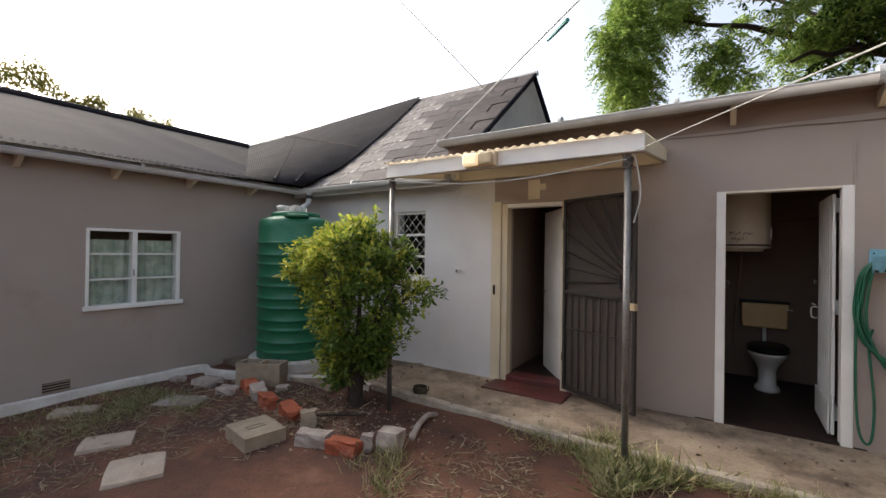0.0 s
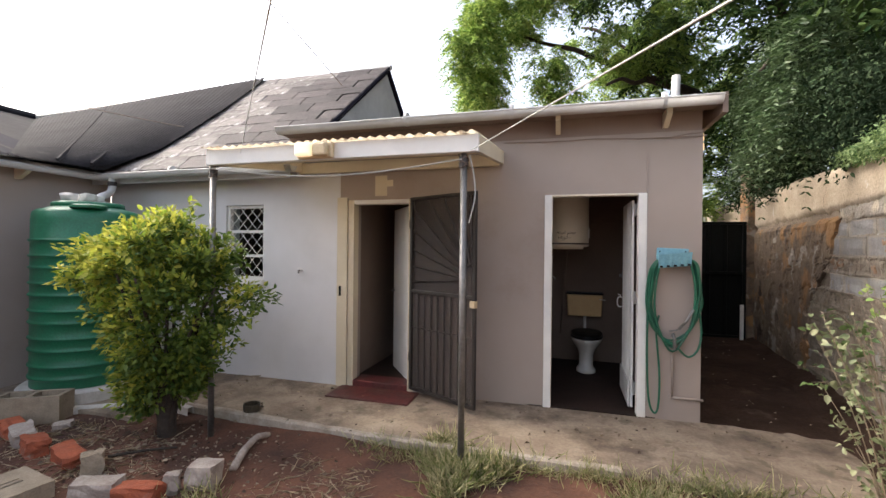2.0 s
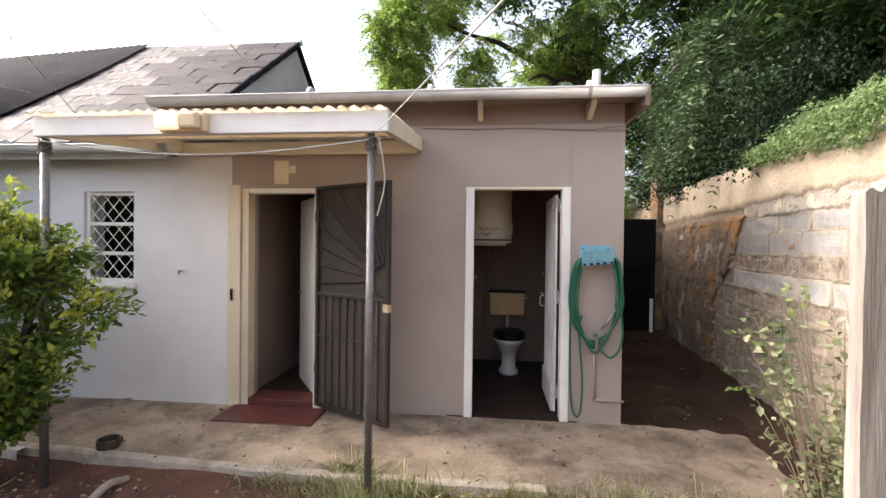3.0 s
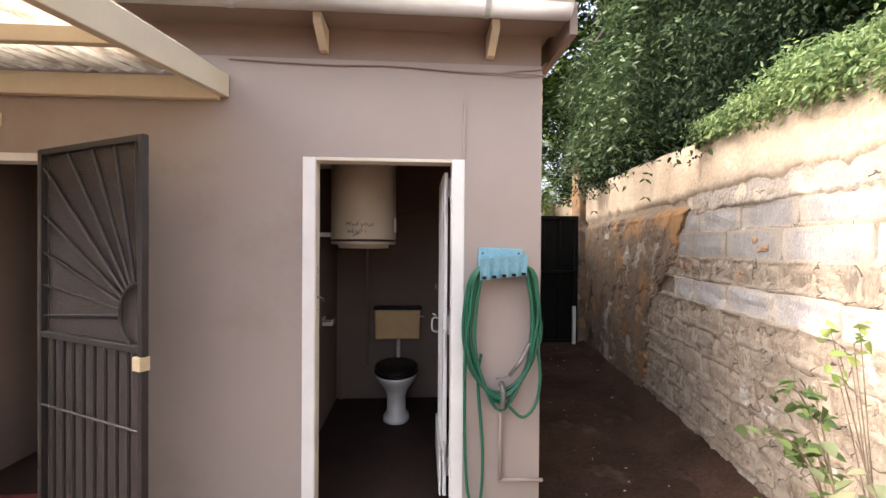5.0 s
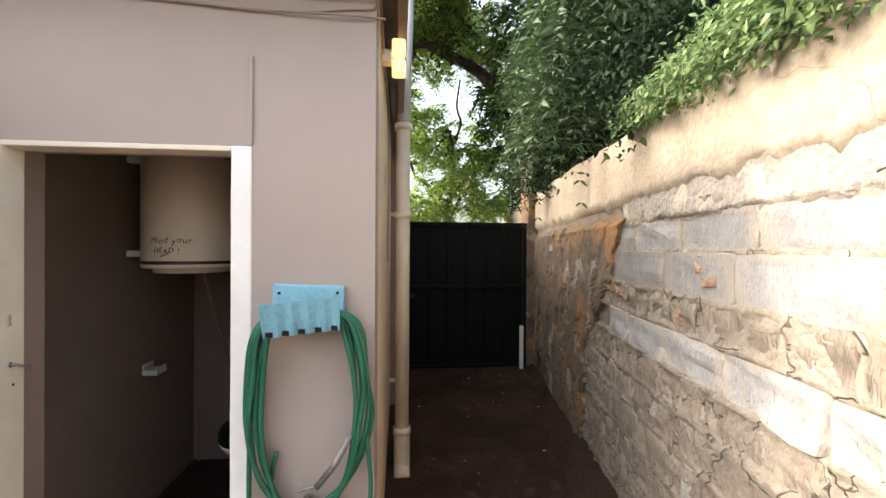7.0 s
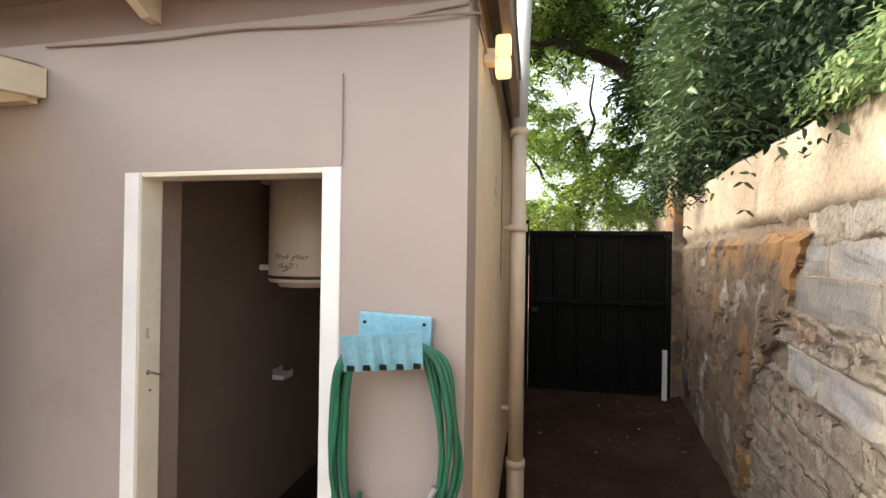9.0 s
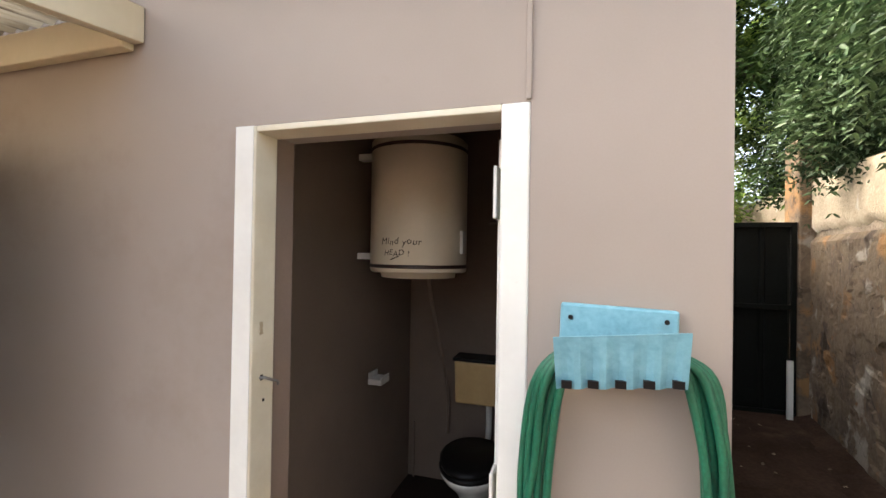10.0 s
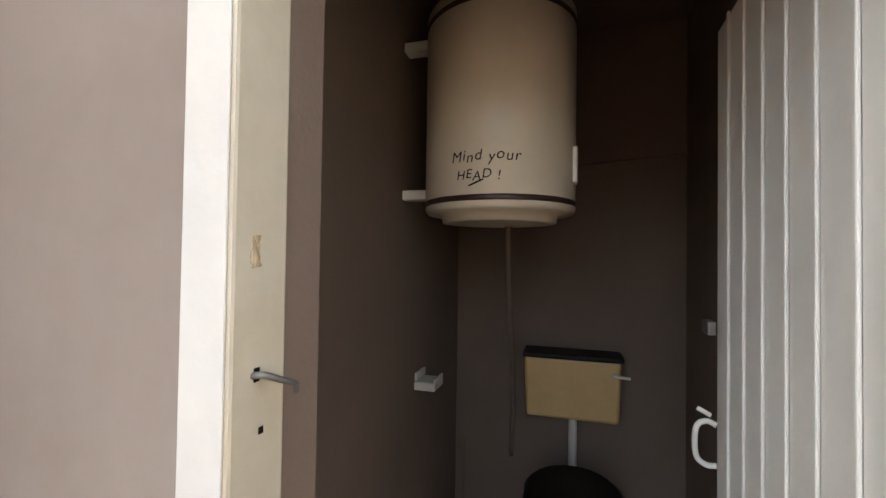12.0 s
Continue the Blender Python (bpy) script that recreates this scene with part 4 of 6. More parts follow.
def window_house():
    e = thing("window_house", "white window with diamond burglar bars", "window", (0, HOUSE_Y, 0), kind="structure")
    x0, x1, z0, z1 = -3.76, -3.22, 1.14, 2.03
    part("window_sill", boxed(x0 - 0.03, x1 + 0.02, -0.05, 0.09, z0 - 0.05, z0 + 0.005, 0.006), M_WHITE, e)
    for a, b in ((x0, x0 + 0.035), (x1 - 0.035, x1)):
        part("window_frame", boxed(a, b, 0.03, 0.09, z0 + 0.006, z1, 0.004), M_WHITE, e)
    for z in (z0 + 0.006, z0 + 0.27, z0 + 0.56, z1 - 0.035):
        part("window_frame", boxed(x0 + 0.036, x1 - 0.036, 0.032, 0.088, z, z + 0.032, 0.004), M_WHITE, e)
    part("pane", boxed(x0 + 0.03, x1 - 0.03, 0.1, 0.104, z0, z1), M_GLASS, e).visible_shadow = False
    bars = [((x, z), (x + s * 0.13, z + 0.145)) for x in np.arange(x0 + 0.04, x1 - 0.1, 0.13) for z in np.arange(z0 + 0.02, z1 - 0.12, 0.145) for s in (1,)]
    for (xa, za), (xb, zb) in bars:
        part("burglar_bar", tube(bmesh.new(), [(xa, 0.02, za), (xb, 0.02, zb)], 0.0035, 5), M_WHITE, e)
        part("burglar_bar", tube(bmesh.new(), [(xb, 0.012, za), (xa, 0.012, zb)], 0.0035, 5), M_WHITE, e)
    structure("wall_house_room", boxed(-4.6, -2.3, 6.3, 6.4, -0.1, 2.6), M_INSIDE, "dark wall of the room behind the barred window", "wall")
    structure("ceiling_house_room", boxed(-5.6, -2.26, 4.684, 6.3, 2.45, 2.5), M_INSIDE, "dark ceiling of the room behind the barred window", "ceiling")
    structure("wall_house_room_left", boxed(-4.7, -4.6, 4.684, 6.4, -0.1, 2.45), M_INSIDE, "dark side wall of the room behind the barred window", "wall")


window_house()


# ---- canopy over the passage door ----
def canopy():
    c = thing("canopy", "cream timber canopy with corrugated translucent sheets on pipe posts", "canopy")
    x0, x1, yf, yb = -2.72, -0.40, 3.08, 4.42
    zf, zb = 2.215, 2.385
    rise = lambda y: zf + (zb - zf) * (y - yf) / (yb - yf)
    part("front_beam", boxed(x0, x1, yf, yf + 0.045, zf, zf + 0.125, 0.005), M_WHITE, c, "white-painted front beam")
    part("wall_plate", boxed(x0, x1 - 0.046, yb - 0.02, yb + 0.026, zb - 0.02, zb + 0.1, 0.005), M_CREAM, c)
    for x in (x0, x1 - 0.045):
        bm = bmesh.new()
        box(bm, x, x + 0.045, yf + 0.046, yb + 0.026, 0, 0.125, 0.004)
        for v in bm.verts:
            v.co.z += rise(v.co.y)
        part("side_beam", bm, M_CREAM, c)
    ym = 3.75
    part("purlin", boxed(x0 + 0.046, x1 - 0.046, ym, ym + 0.04, rise(ym) + 0.055, rise(ym) + 0.12, 0.004), M_CREAM, c)
    part("roof_sheet", corrugated((x0 - 0.02, yf - 0.04, rise(yf) + 0.136), (x1 - x0 + 0.02, 0, 0), (0, yb - yf + 0.06, zb - zf), 0.076, 0.009, 3), M_SHEET, c, "stained translucent corrugated sheets", True)
    for x in (-2.695, -0.515):
        p = part("post", tube(bmesh.new(), [(x, 3.135, -0.15), (x, 3.135, 2.214)], 0.024, 12), M_STEEL, c, "galvanised pipe post", True)
        part("clamp", tube(bmesh.new(), [(x, 3.135, 2.12), (x, 3.135, 2.19)], 0.033, 12), M_DARKSTEEL, p)
        coil = [(x + 0.037 * math.cos(a * 0.9), 3.135 + 0.037 * math.sin(a * 0.9), 2.1 + 0.004 * a + 0.012 * math.sin(a * 2.3)) for a in range(26)]
        part("wire_tie", tube(bmesh.new(), coil, 0.004, 5), M_CABLE, p, "dark wire wound round the post")
    return c


M_SHEET = mat("stained_translucent_sheet", (0.74, 0.68, 0.53), (0.45, 0.37, 0.26), 5, 0.5, 0.1, 40, stain=(0.11, 0.07, 0.04), stain_scale=6, stain_at=0.48, stretch=(2.5, 0.4, 1))
n, l = M_SHEET.node_tree.nodes, M_SHEET.node_tree.links
tr, mx = n.new("ShaderNodeBsdfTranslucent"), n.new("ShaderNodeMixShader")
l.new(n["Principled BSDF"].inputs["Base Color"].links[0].from_socket, tr.inputs["Color"])
mx.inputs["Fac"].default_value = 0.62
l.new(n["Principled BSDF"].outputs["BSDF"], mx.inputs[1])
l.new(tr.outputs["BSDF"], mx.inputs[2])
l.new(mx.outputs["Shader"], n["Material Output"].inputs["Surface"])
canopy()


def bulkhead(at, turn, label):
    e = thing("bulkhead_lamp", label, "lamp", at, turn)
    part("housing", boxed(-0.15, 0.15, -0.05, 0, -0.06, 0.06, 0.012), M_LAMPBOX, e)
    part("diffuser", boxed(-0.14, 0.0, -0.11, -0.051, -0.052, 0.052, 0.02), M_LAMP, e, "glowing yellowed diffuser")
    part("diffuser_end", boxed(0.004, 0.13, -0.1, -0.051, -0.052, 0.052, 0.02), M_LAMPBOX, e)
    return e


bulkhead((-1.66, 3.079, 2.275), 0, "yellowed bulkhead lamp, lit, on the canopy beam")


def spot_lamp():
    e = thing("wall_lamp", "lit yellow twin lamp on a bracket at the corner", "lamp", (1.372, 4.86, 2.6))
    part("bracket", boxed(0.0, 0.05, -0.03, 0.03, -0.03, 0.03, 0.005), M_PIPE, e)
    part("lamp_body", boxed(0.05, 0.115, -0.035, 0.035, 0.01, 0.085, 0.012), M_AMBER, e, "glowing yellow glass")
    part("lamp_body", boxed(0.05, 0.115, -0.035, 0.035, -0.085, -0.01, 0.012), M_AMBER, e, "glowing yellow glass")


spot_lamp()
cab = part("power_cable", tube(bmesh.new(), curve_pts([(-0.4, 4.44, 2.6), (0.1, 4.44, 2.585), (0.5, 4.44, 2.59), (0.9, 4.44, 2.57), (1.36, 4.44, 2.565), (1.385, 4.6, 2.6), (1.38, 5.2, 2.62)], 6), 0.0045, 6), M_BROWN)
tagged(cab, "thin brown cable clipped along the wall top", "cable")
cab = part("power_cable", tube(bmesh.new(), curve_pts([(1.12, 4.445, 2.572), (1.25, 4.445, 2.59), (1.36, 4.445, 2.6), (1.385, 4.5, 2.64), (1.38, 5.4, 2.66), (1.38, 5.9, 2.5), (1.378, 5.95, 1.6)], 6), 0.004, 6), M_BROWN)
tagged(cab, "thin brown cable clipped along the wall top", "cable")
pt = part("paint_patch", boxed(-1.8, -1.66, 4.444, 4.4492, 2.1, 2.32, 0.002), M_CREAM)
tagged(pt, "cream paint patch over the passage door", "patch", kind="structure")
structure("paint_patch_side", boxed(-1.659, -1.59, 4.4445, 4.4492, 2.2, 2.27, 0.002), M_CREAM, "cream paint patch over the passage door", "patch")


def wall_tap():
    e = thing("wall_tap", "small white tap stub on the house wall", "tap", (-2.7, 4.45, 1.27))
    part("stub", tube(bmesh.new(), [(0, 0, 0), (0, -0.06, 0)], 0.012, 8), M_WHITE, e)
    part("spout", tube(bmesh.new(), curve_pts([(0, -0.06, 0), (0.01, -0.085, 0.0), (0.012, -0.09, -0.03)], 4), 0.01, 8), M_STEEL, e)
    part("wheel", tube(bmesh.new(), [(-0.03, -0.055, 0.025), (0.03, -0.055, 0.025)], 0.006, 6), M_WHITE, e)


wall_tap()


def air_vent():
    e = thing("air_brick", "dark louvred vent low in the wing wall", "vent", (WING_X + 0.001, 1.36, 0.07))
    part("backing", boxed(0, 0.004, -0.11, 0.11, -0.05, 0.05), M_DARK, e)
    for k in range(4):
        part("slat", boxed(0.0045, 0.014, -0.11, 0.11, -0.048 + k * 0.027, -0.036 + k * 0.027), M_BROWN, e)


air_vent()


# ---- tank corner ----
def tank():
    t = thing("water_tank", "ribbed green plastic rainwater tank on a concrete plinth", "water tank", (-4.72, 3.56, 0.0))
    r, prof = 0.46, [(0.46, 0.12)]
    z = 0.14
    for k in range(11):
        prof += [(r, z), (r, z + 0.062), (r + 0.006, z + 0.068), (r + 0.018, z + 0.078), (r + 0.018, z + 0.088), (r + 0.006, z + 0.098), (r, z + 0.104)]
        z += 0.153 if k % 2 else 0.118
    prof += [(r, 1.78), (r - 0.01, 1.86), (r - 0.04, 1.89), (0.3, 1.93)]
    part("body", lathe(bmesh.new(), prof, 48), M_TANK, t, smooth=True)
    part("lid", lathe(bmesh.new(), [(0.3, 1.925), (0.31, 1.93), (0.31, 1.965), (0.29, 1.98), (0.05, 1.995)], 40), M_TANK, t, "green screw lid", True)
    part("inlet_collar", lathe(bmesh.new(), [(0.14, 1.9), (0.15, 1.905), (0.15, 1.93), (0.12, 1.94)], 24, (0.28, -0.2, 0)), M_TANK, t)
    part("plinth", lathe(bmesh.new(), [(0.56, -0.15), (0.56, 0.1), (0.54, 0.119)], 36), M_KERB, t, "pale concrete plinth ring")
    for x, y, s in ((-0.1, -0.12, 0.07), (0.12, -0.1, 0.06), (0.03, 0.05, 0.06)):
        bm = rough_block(s * 2.2, s * 1.7, s * 1.3, 0.03, int(s * 1000) + int(x * 50))
        ob = part("white_stone", bm, M_KERB, None, smooth=True)
        ob.matrix_basis = pose(-4.72 + x, 3.56 + y, 1.985)
        tagged(ob, "pale stone weighing down the tank lid", "stone", "stones on the lid")


tank()
dp = thing("downpipe", "white plastic downpipe from the gutter into the tank", "pipe", kind="structure")
part("pipe", tube(bmesh.new(), curve_pts([(-5.15, 4.12, 2.36), (-5.15, 4.12, 2.25), (-5.1, 4.05, 2.16), (-4.85, 3.75, 2.06), (-4.82, 3.72, 1.94)], 6), 0.04, 12), M_GUTTER, dp, smooth=True)
part("collar", tube(bmesh.new(), [(-5.15, 4.12, 2.26), (-5.15, 4.12, 2.31)], 0.048, 12), M_DARKSTEEL, dp)

kerb_pts = [(-5.52, -6.0), (-5.53, 0.9), (-5.53, 2.62), (-5.2, 2.72), (-4.72, 2.86), (-4.2, 3.12), (-3.75, 3.38), (-3.45, 3.44), (-3.2, 3.42)]
bm = bmesh.new()
kp = curve_pts([(*p, 0) for p in kerb_pts], 6)
prev = None
for i, p in enumerate(kp):
    d = (kp[min(i + 1, len(kp) - 1)] - kp[max(i - 1, 0)]).normalized()
    s = Vector((-d.y, d.x, 0)) * (0.03 + 0.008 * noise.noise(p * 2))
    zt = 0.015 + 0.012 * noise.noise(p * 3)
    ring = [bm.verts.new(q) for q in (p - s + Vector((0, 0, -0.2)), p - s + Vector((0, 0, zt - 0.012)), p - s * 0.8 + Vector((0, 0, zt)), p + s * 0.8 + Vector((0, 0, zt)), p + s + Vector((0, 0, zt - 0.012)), p + s + Vector((0, 0, -0.2)))]
    if prev:
        for k in range(5):
            bm.faces.new((prev[k], prev[k + 1], ring[k + 1], ring[k]))
    prev = ring
bmesh.ops.recalc_face_normals(bm, faces=bm.faces[:])
structure("kerb", bm, M_KERB, "whitewashed concrete kerb round the tank apron", "kerb")


# ---- side passage ----
def alley_gate():
    g = thing("sheet_gate", "tall dark green ribbed steel gate, shut", "gate", (1.55, 8.78, 0.012))
    w, h = 1.72, 2.05
    for a, b, c, d in ((0, 0.05, 0, h), (w - 0.05, w, 0, h)):
        part("stile", boxed(a, b, -0.02, 0.02, c, d, 0.004), M_GATEGREEN, g)
    for z in (0, 1.12, h - 0.05):
        part("rail", boxed(0.051, w - 0.051, -0.025, 0.02, z, z + 0.05, 0.004), M_GATEGREEN, g)
    bm = bmesh.new()
    n = 96
    prof = lambda i: -0.005 + (0.018 if (i % 16) in (0, 1, 2) else 0)
    lo = [bm.verts.new((0.05 + (w - 0.1) * i / n, 0.03 - prof(i), 0.02)) for i in range(n + 1)]
    hi = [bm.verts.new((0.05 + (w - 0.1) * i / n, 0.03 - prof(i), h - 0.01)) for i in range(n + 1)]
    for i in range(n):
        bm.faces.new((lo[i], lo[i + 1], hi[i + 1], hi[i]))
    part("ribbed_sheet", bm, M_GATEGREEN, g)
    part("hasp", boxed(0.04, 0.12, -0.05, -0.026, 1.0, 1.05, 0.004), M_DARKSTEEL, g)


alley_gate()
structure("gate_pillar", boxed(3.28, 3.62, 8.75, 9.1, -0.2, 2.95, 0.02), M_OLDPLASTER, "stained ochre plaster pillar beside the gate", "pillar")
# added filler wall, raised so no sun leaks between shed and gate
structure("wall_passage_end", boxed(1.15, 1.5, 7.41, 8.75, -0.2, 3.1), M_BROWN, "plain added wall beside the gate, tall enough to stop stray sun", "wall")
structure("gate_post", boxed(1.47, 1.545, 8.74, 8.82, -0.2, 2.2, 0.005), M_GATEGREEN, "dark steel gate post", "post")
wp = part("white_plank", boxed(3.14, 3.19, 8.62, 8.66, 0.0, 0.62, 0.004, None), M_WHITE)
tagged(wp, "short white plank leaning by the gate", "plank")


def soil_pipe():
    e = thing("soil_pipe", "cream-painted soil and vent pipe with collars", "pipe", (1.488, 6.05, 0), kind="structure")
    part("pipe", tube(bmesh.new(), [(0, 0, 0.3), (0, 0, 2.62)], 0.052, 16), M_PIPE, e, smooth=True)
    part("vent_pipe", tube(bmesh.new(), [(0, 0, 2.62), (0.03, 0.02, 3.72)], 0.05, 16), M_GUTTER, e, "pale grey vent pipe", True)
    for z in (0.3, 1.92, 2.58):
        part("collar", tube(bmesh.new(), [(0, 0, z), (0, 0, z + 0.05)], 0.066, 16), M_PIPE, e, smooth=True)
    for z in (1.95, 0.7):
        part("bracket", boxed(-0.1, -0.04, -0.012, 0.012, z - 0.012, z + 0.012), M_PIPE, e)
    part("gully_bend", tube(bmesh.new(), curve_pts([(0, 0, 0.31), (0, 0, 0.15), (0.0, -0.02, 0.05), (0, -0.1, 0.0)], 5), 0.06, 14), M_PIPE, e, smooth=True)


soil_pipe()
for k, (dy, dz, ly, lz) in enumerate(((0, 0, 0.02, 0.012), (0.04, 0.01, 0.03, 0.008), (0.0, 0.05, 0.012, 0.04), (0.05, 0.06, 0.012, 0.05), (0.1, 0.04, 0.012, 0.06), (0.02, 0.12, 0.05, 0.01), (0.08, 0.14, 0.012, 0.04))):
    tagged(part("scribble_mark", boxed(1.3702, 1.3712, 5.5 + dy, 5.5 + dy + ly, 2.05 + dz, 2.05 + dz + lz), M_CABLE), "faint dark scribble on the passage wall", "mark", "scribbles")


# ---- hose corner ----
def hose_rack():
    e = thing("hose_rack", "tilted pale blue plastic hose holder screwed to the wall", "hose holder", (1.124, 4.45, 1.5))
    part("back_plate", boxed(-0.125, 0.135, -0.022, -0.002, -0.08, 0.06, 0.006, pose(0, 0, 0, 0, 2, 0)), M_BLUE, e)
    bm = bmesh.new()
    n = 20
    rows = []
    for f in np.linspace(0, 1, 8):
        row = []
        for i in range(n + 1):
            x = -0.135 + 0.268 * i / n
            flute = 0.006 * (1 if (i % 4) in (1, 2) else -1) * f
            row.append(bm.verts.new((x * (1 - 0.03 * f) + 0.003 * f, -0.148 + 0.035 * f + flute, 0.015 - 0.12 * f + x * 0.1)))
        rows.append(row)
    for a, b in zip(rows, rows[1:]):
        for i in range(n):
            bm.faces.new((a[i], a[i + 1], b[i + 1], b[i]))
    r = bmesh.ops.extrude_face_region(bm, geom=bm.faces[:])
    bmesh.ops.translate(bm, vec=(0, 0.006, 0), verts=[v for v in r["geom"] if isinstance(v, bmesh.types.BMVert)])
    bmesh.ops.recalc_face_normals(bm, faces=bm.faces[:])
    part("front_tray", bm, M_BLUE, e, "fluted pale blue front")
    part("saddle", boxed(-0.12, 0.125, -0.118, -0.02, -0.06, -0.045, 0.004), M_BLUE, e)
    for i in range(5):
        part("slot", boxed(-0.117 + i * 0.055, -0.095 + i * 0.055, -0.128, -0.118, -0.112 + i * 0.0055, -0.096 + i * 0.0055), M_DARK, e)
    for x in (-0.1, 0.11):
        part("screw", lathe(bmesh.new(), [(0.006, 0), (0.006, 0.003)], 8), M_DARK, e).matrix_basis = pose(x, -0.0225, 0.03, 90, 0, 0)


hose_rack()


def hose():
    e = thing("garden_hose", "coiled green garden hose hanging on the wall", "hose")
    rnd = random.Random(3)
    for k in range(6):
        o = (k - 2.5) * 0.012
        j = lambda a=0.012: rnd.uniform(-a, a)
        y = 4.405 - 0.014 * (k % 3)
        lowz = 0.74 - 0.02 * k + j(0.02)
        pts = [(1.14, y - 0.0, 1.475 + j(0.004)), (1.03 + o * 0.4, y - 0.015, 1.46), (0.975 + o, y - 0.02, 1.38), (0.95 + o + j(), y, 1.2), (0.945 + o + j(), y + 0.01, 1.02), (0.985 + o * 0.6 + j(), y + 0.012, 0.84), (1.12 + j(), y + 0.012, lowz), (1.27 - o * 0.6 + j(), y + 0.012, 0.84), (1.325 - o + j(), y + 0.01, 1.05), (1.32 - o + j(), y, 1.22), (1.295 - o, y - 0.015, 1.4), (1.25 - o * 0.4, y - 0.02, 1.46), (1.14, y - 0.0, 1.476)]
        part("coil", tube(bmesh.new(), curve_pts(pts, 5), 0.0095, 8, caps=False), M_HOSE, e, smooth=True)
    pts = [(0.96, 4.41, 1.36), (0.93, 4.41, 1.1), (0.925, 4.42, 0.6), (0.94, 4.42, 0.2), (0.98, 4.41, 0.07), (1.02, 4.42, 0.12), (1.03, 4.42, 0.4), (1.0, 4.42, 0.8), (1.02, 4.42, 0.95)]
    part("tail", tube(bmesh.new(), curve_pts(pts, 6), 0.009, 8), M_HOSE, e, smooth=True)
    pts = [(1.16, 4.36, 0.68), (1.25, 4.38, 0.6), (1.33, 4.4, 0.66), (1.36, 4.41, 0.8), (1.345, 4.41, 1.0)]
    part("tail", tube(bmesh.new(), curve_pts(pts, 6), 0.009, 8), M_HOSE, e, smooth=True)
    part("connector", tube(bmesh.new(), [(1.17, 4.37, 0.84), (1.235, 4.365, 0.92), (1.29, 4.38, 1.02)], 0.012, 10), M_STEEL, e, "grey hose connector", True)


hose()


def standpipe():
    e = thing("standpipe_tap", "steel tap on a thin painted pipe up the wall", "tap", (1.135, 4.45, 0))
    part("pipe", tube(bmesh.new(), [(0, -0.02, 0.22), (0, -0.02, 0.78)], 0.011, 10), M_TAUPE, e, smooth=True)
    part("elbow_pipe", tube(bmesh.new(), [(-0.01, -0.02, 0.215), (0.25, -0.02, 0.21)], 0.011, 10), M_TAUPE, e, smooth=True)
    part("tap_body", tube(bmesh.new(), curve_pts([(0, -0.02, 0.77), (0, -0.05, 0.79), (-0.005, -0.085, 0.78), (0.0, -0.095, 0.74), (0.0, -0.095, 0.66)], 4), 0.014, 10), M_STEEL, e, "worn steel tap", True)
    part("tap_handle", tube(bmesh.new(), [(-0.035, -0.05, 0.815), (0.035, -0.05, 0.83)], 0.007, 8), M_STEEL, e)


standpipe()


# ---- toilet room ----
def geyser():
    g = thing("water_heater", "cream enamelled wall-hung water heater with dark bands", "water heater", (0.212, 5.55, 1.575))
    R = 0.262
    part("shell", lathe(bmesh.new(), [(0.16, -0.03), (0.2, -0.028), (0.205, 0.0), (R - 0.01, 0.0), (R, 0.012), (R, 0.688), (R - 0.015, 0.704), (0.06, 0.726)], 56), M_GEYSER, g, smooth=True)
    for z in (0.024, 0.638):
        part("band", lathe(bmesh.new(), [(R + 0.001, z), (R + 0.003, z + 0.002), (R + 0.003, z + 0.016), (R + 0.001, z + 0.018)], 56), M_BANDDARK, g, "dark brown band", True)
    for z in (0.08, 0.64):
        part("wall_bracket", boxed(-0.361, -0.25, -0.03, 0.03, z - 0.018, z + 0.018, 0.004), M_WHITE, g, "white mounting bracket")
    part("access_cover", boxed(R - 0.02, R + 0.006, -0.07, 0.0, 0.1, 0.22, 0.006), M_WHITE, g)
    part("pipe", tube(bmesh.new(), curve_pts([(0.02, 0.1, -0.02), (0.0, 0.3, -0.3), (-0.03, 0.7, -0.85), (-0.05, 0.79, -1.2)], 6), 0.012, 8), M_INSIDE, g, smooth=True)
    # hand-written warning, wrapped on the shell
    for text, w, z, size in (("Mind your", -0.215, 0.143, 0.047), ("HEAD !", -0.195, 0.088, 0.04)):
        edge, a0 = -1.0, math.radians(-72)
        for k, ch in enumerate(text):
            if ch == " ":
                continue
            cu = bpy.data.curves.new("letter", "FONT")
            cu.body, cu.size, cu.space_character = text[:k + 1], size, 1.12
            tmp = bpy.data.objects.new("letter", cu)
            scene.collection.objects.link(tmp)
            me = bpy.data.meshes.new_from_object(tmp.evaluated_get(bpy.context.evaluated_depsgraph_get()))
            bpy.data.objects.remove(tmp)
            bm = bmesh.new()
            bm.from_mesh(me)
            bmesh.ops.delete(bm, geom=[v for v in bm.verts if v.co.x < edge + 0.0008], context="VERTS")
            edge = max(v.co.x for v in bm.verts)
            for v in bm.verts:
                ang = a0 + (v.co.x + v.co.y * 0.15 + w + 0.02) / R
                v.co = Vector(((R + 0.002) * math.cos(ang), (R + 0.002) * math.sin(ang), z + v.co.y + 0.004 * math.sin(k * 2.3)))
            part("letter", bm, M_DARK, g, "black hand-written letter")
    part("underline", tube(bmesh.new(), [((R + 0.002) * math.cos(a), (R + 0.002) * math.sin(a), 0.068 + 0.009 * k) for k, a in enumerate(np.radians([-101, -96, -91]))], 0.0025, 5), M_DARK, g)


geyser()


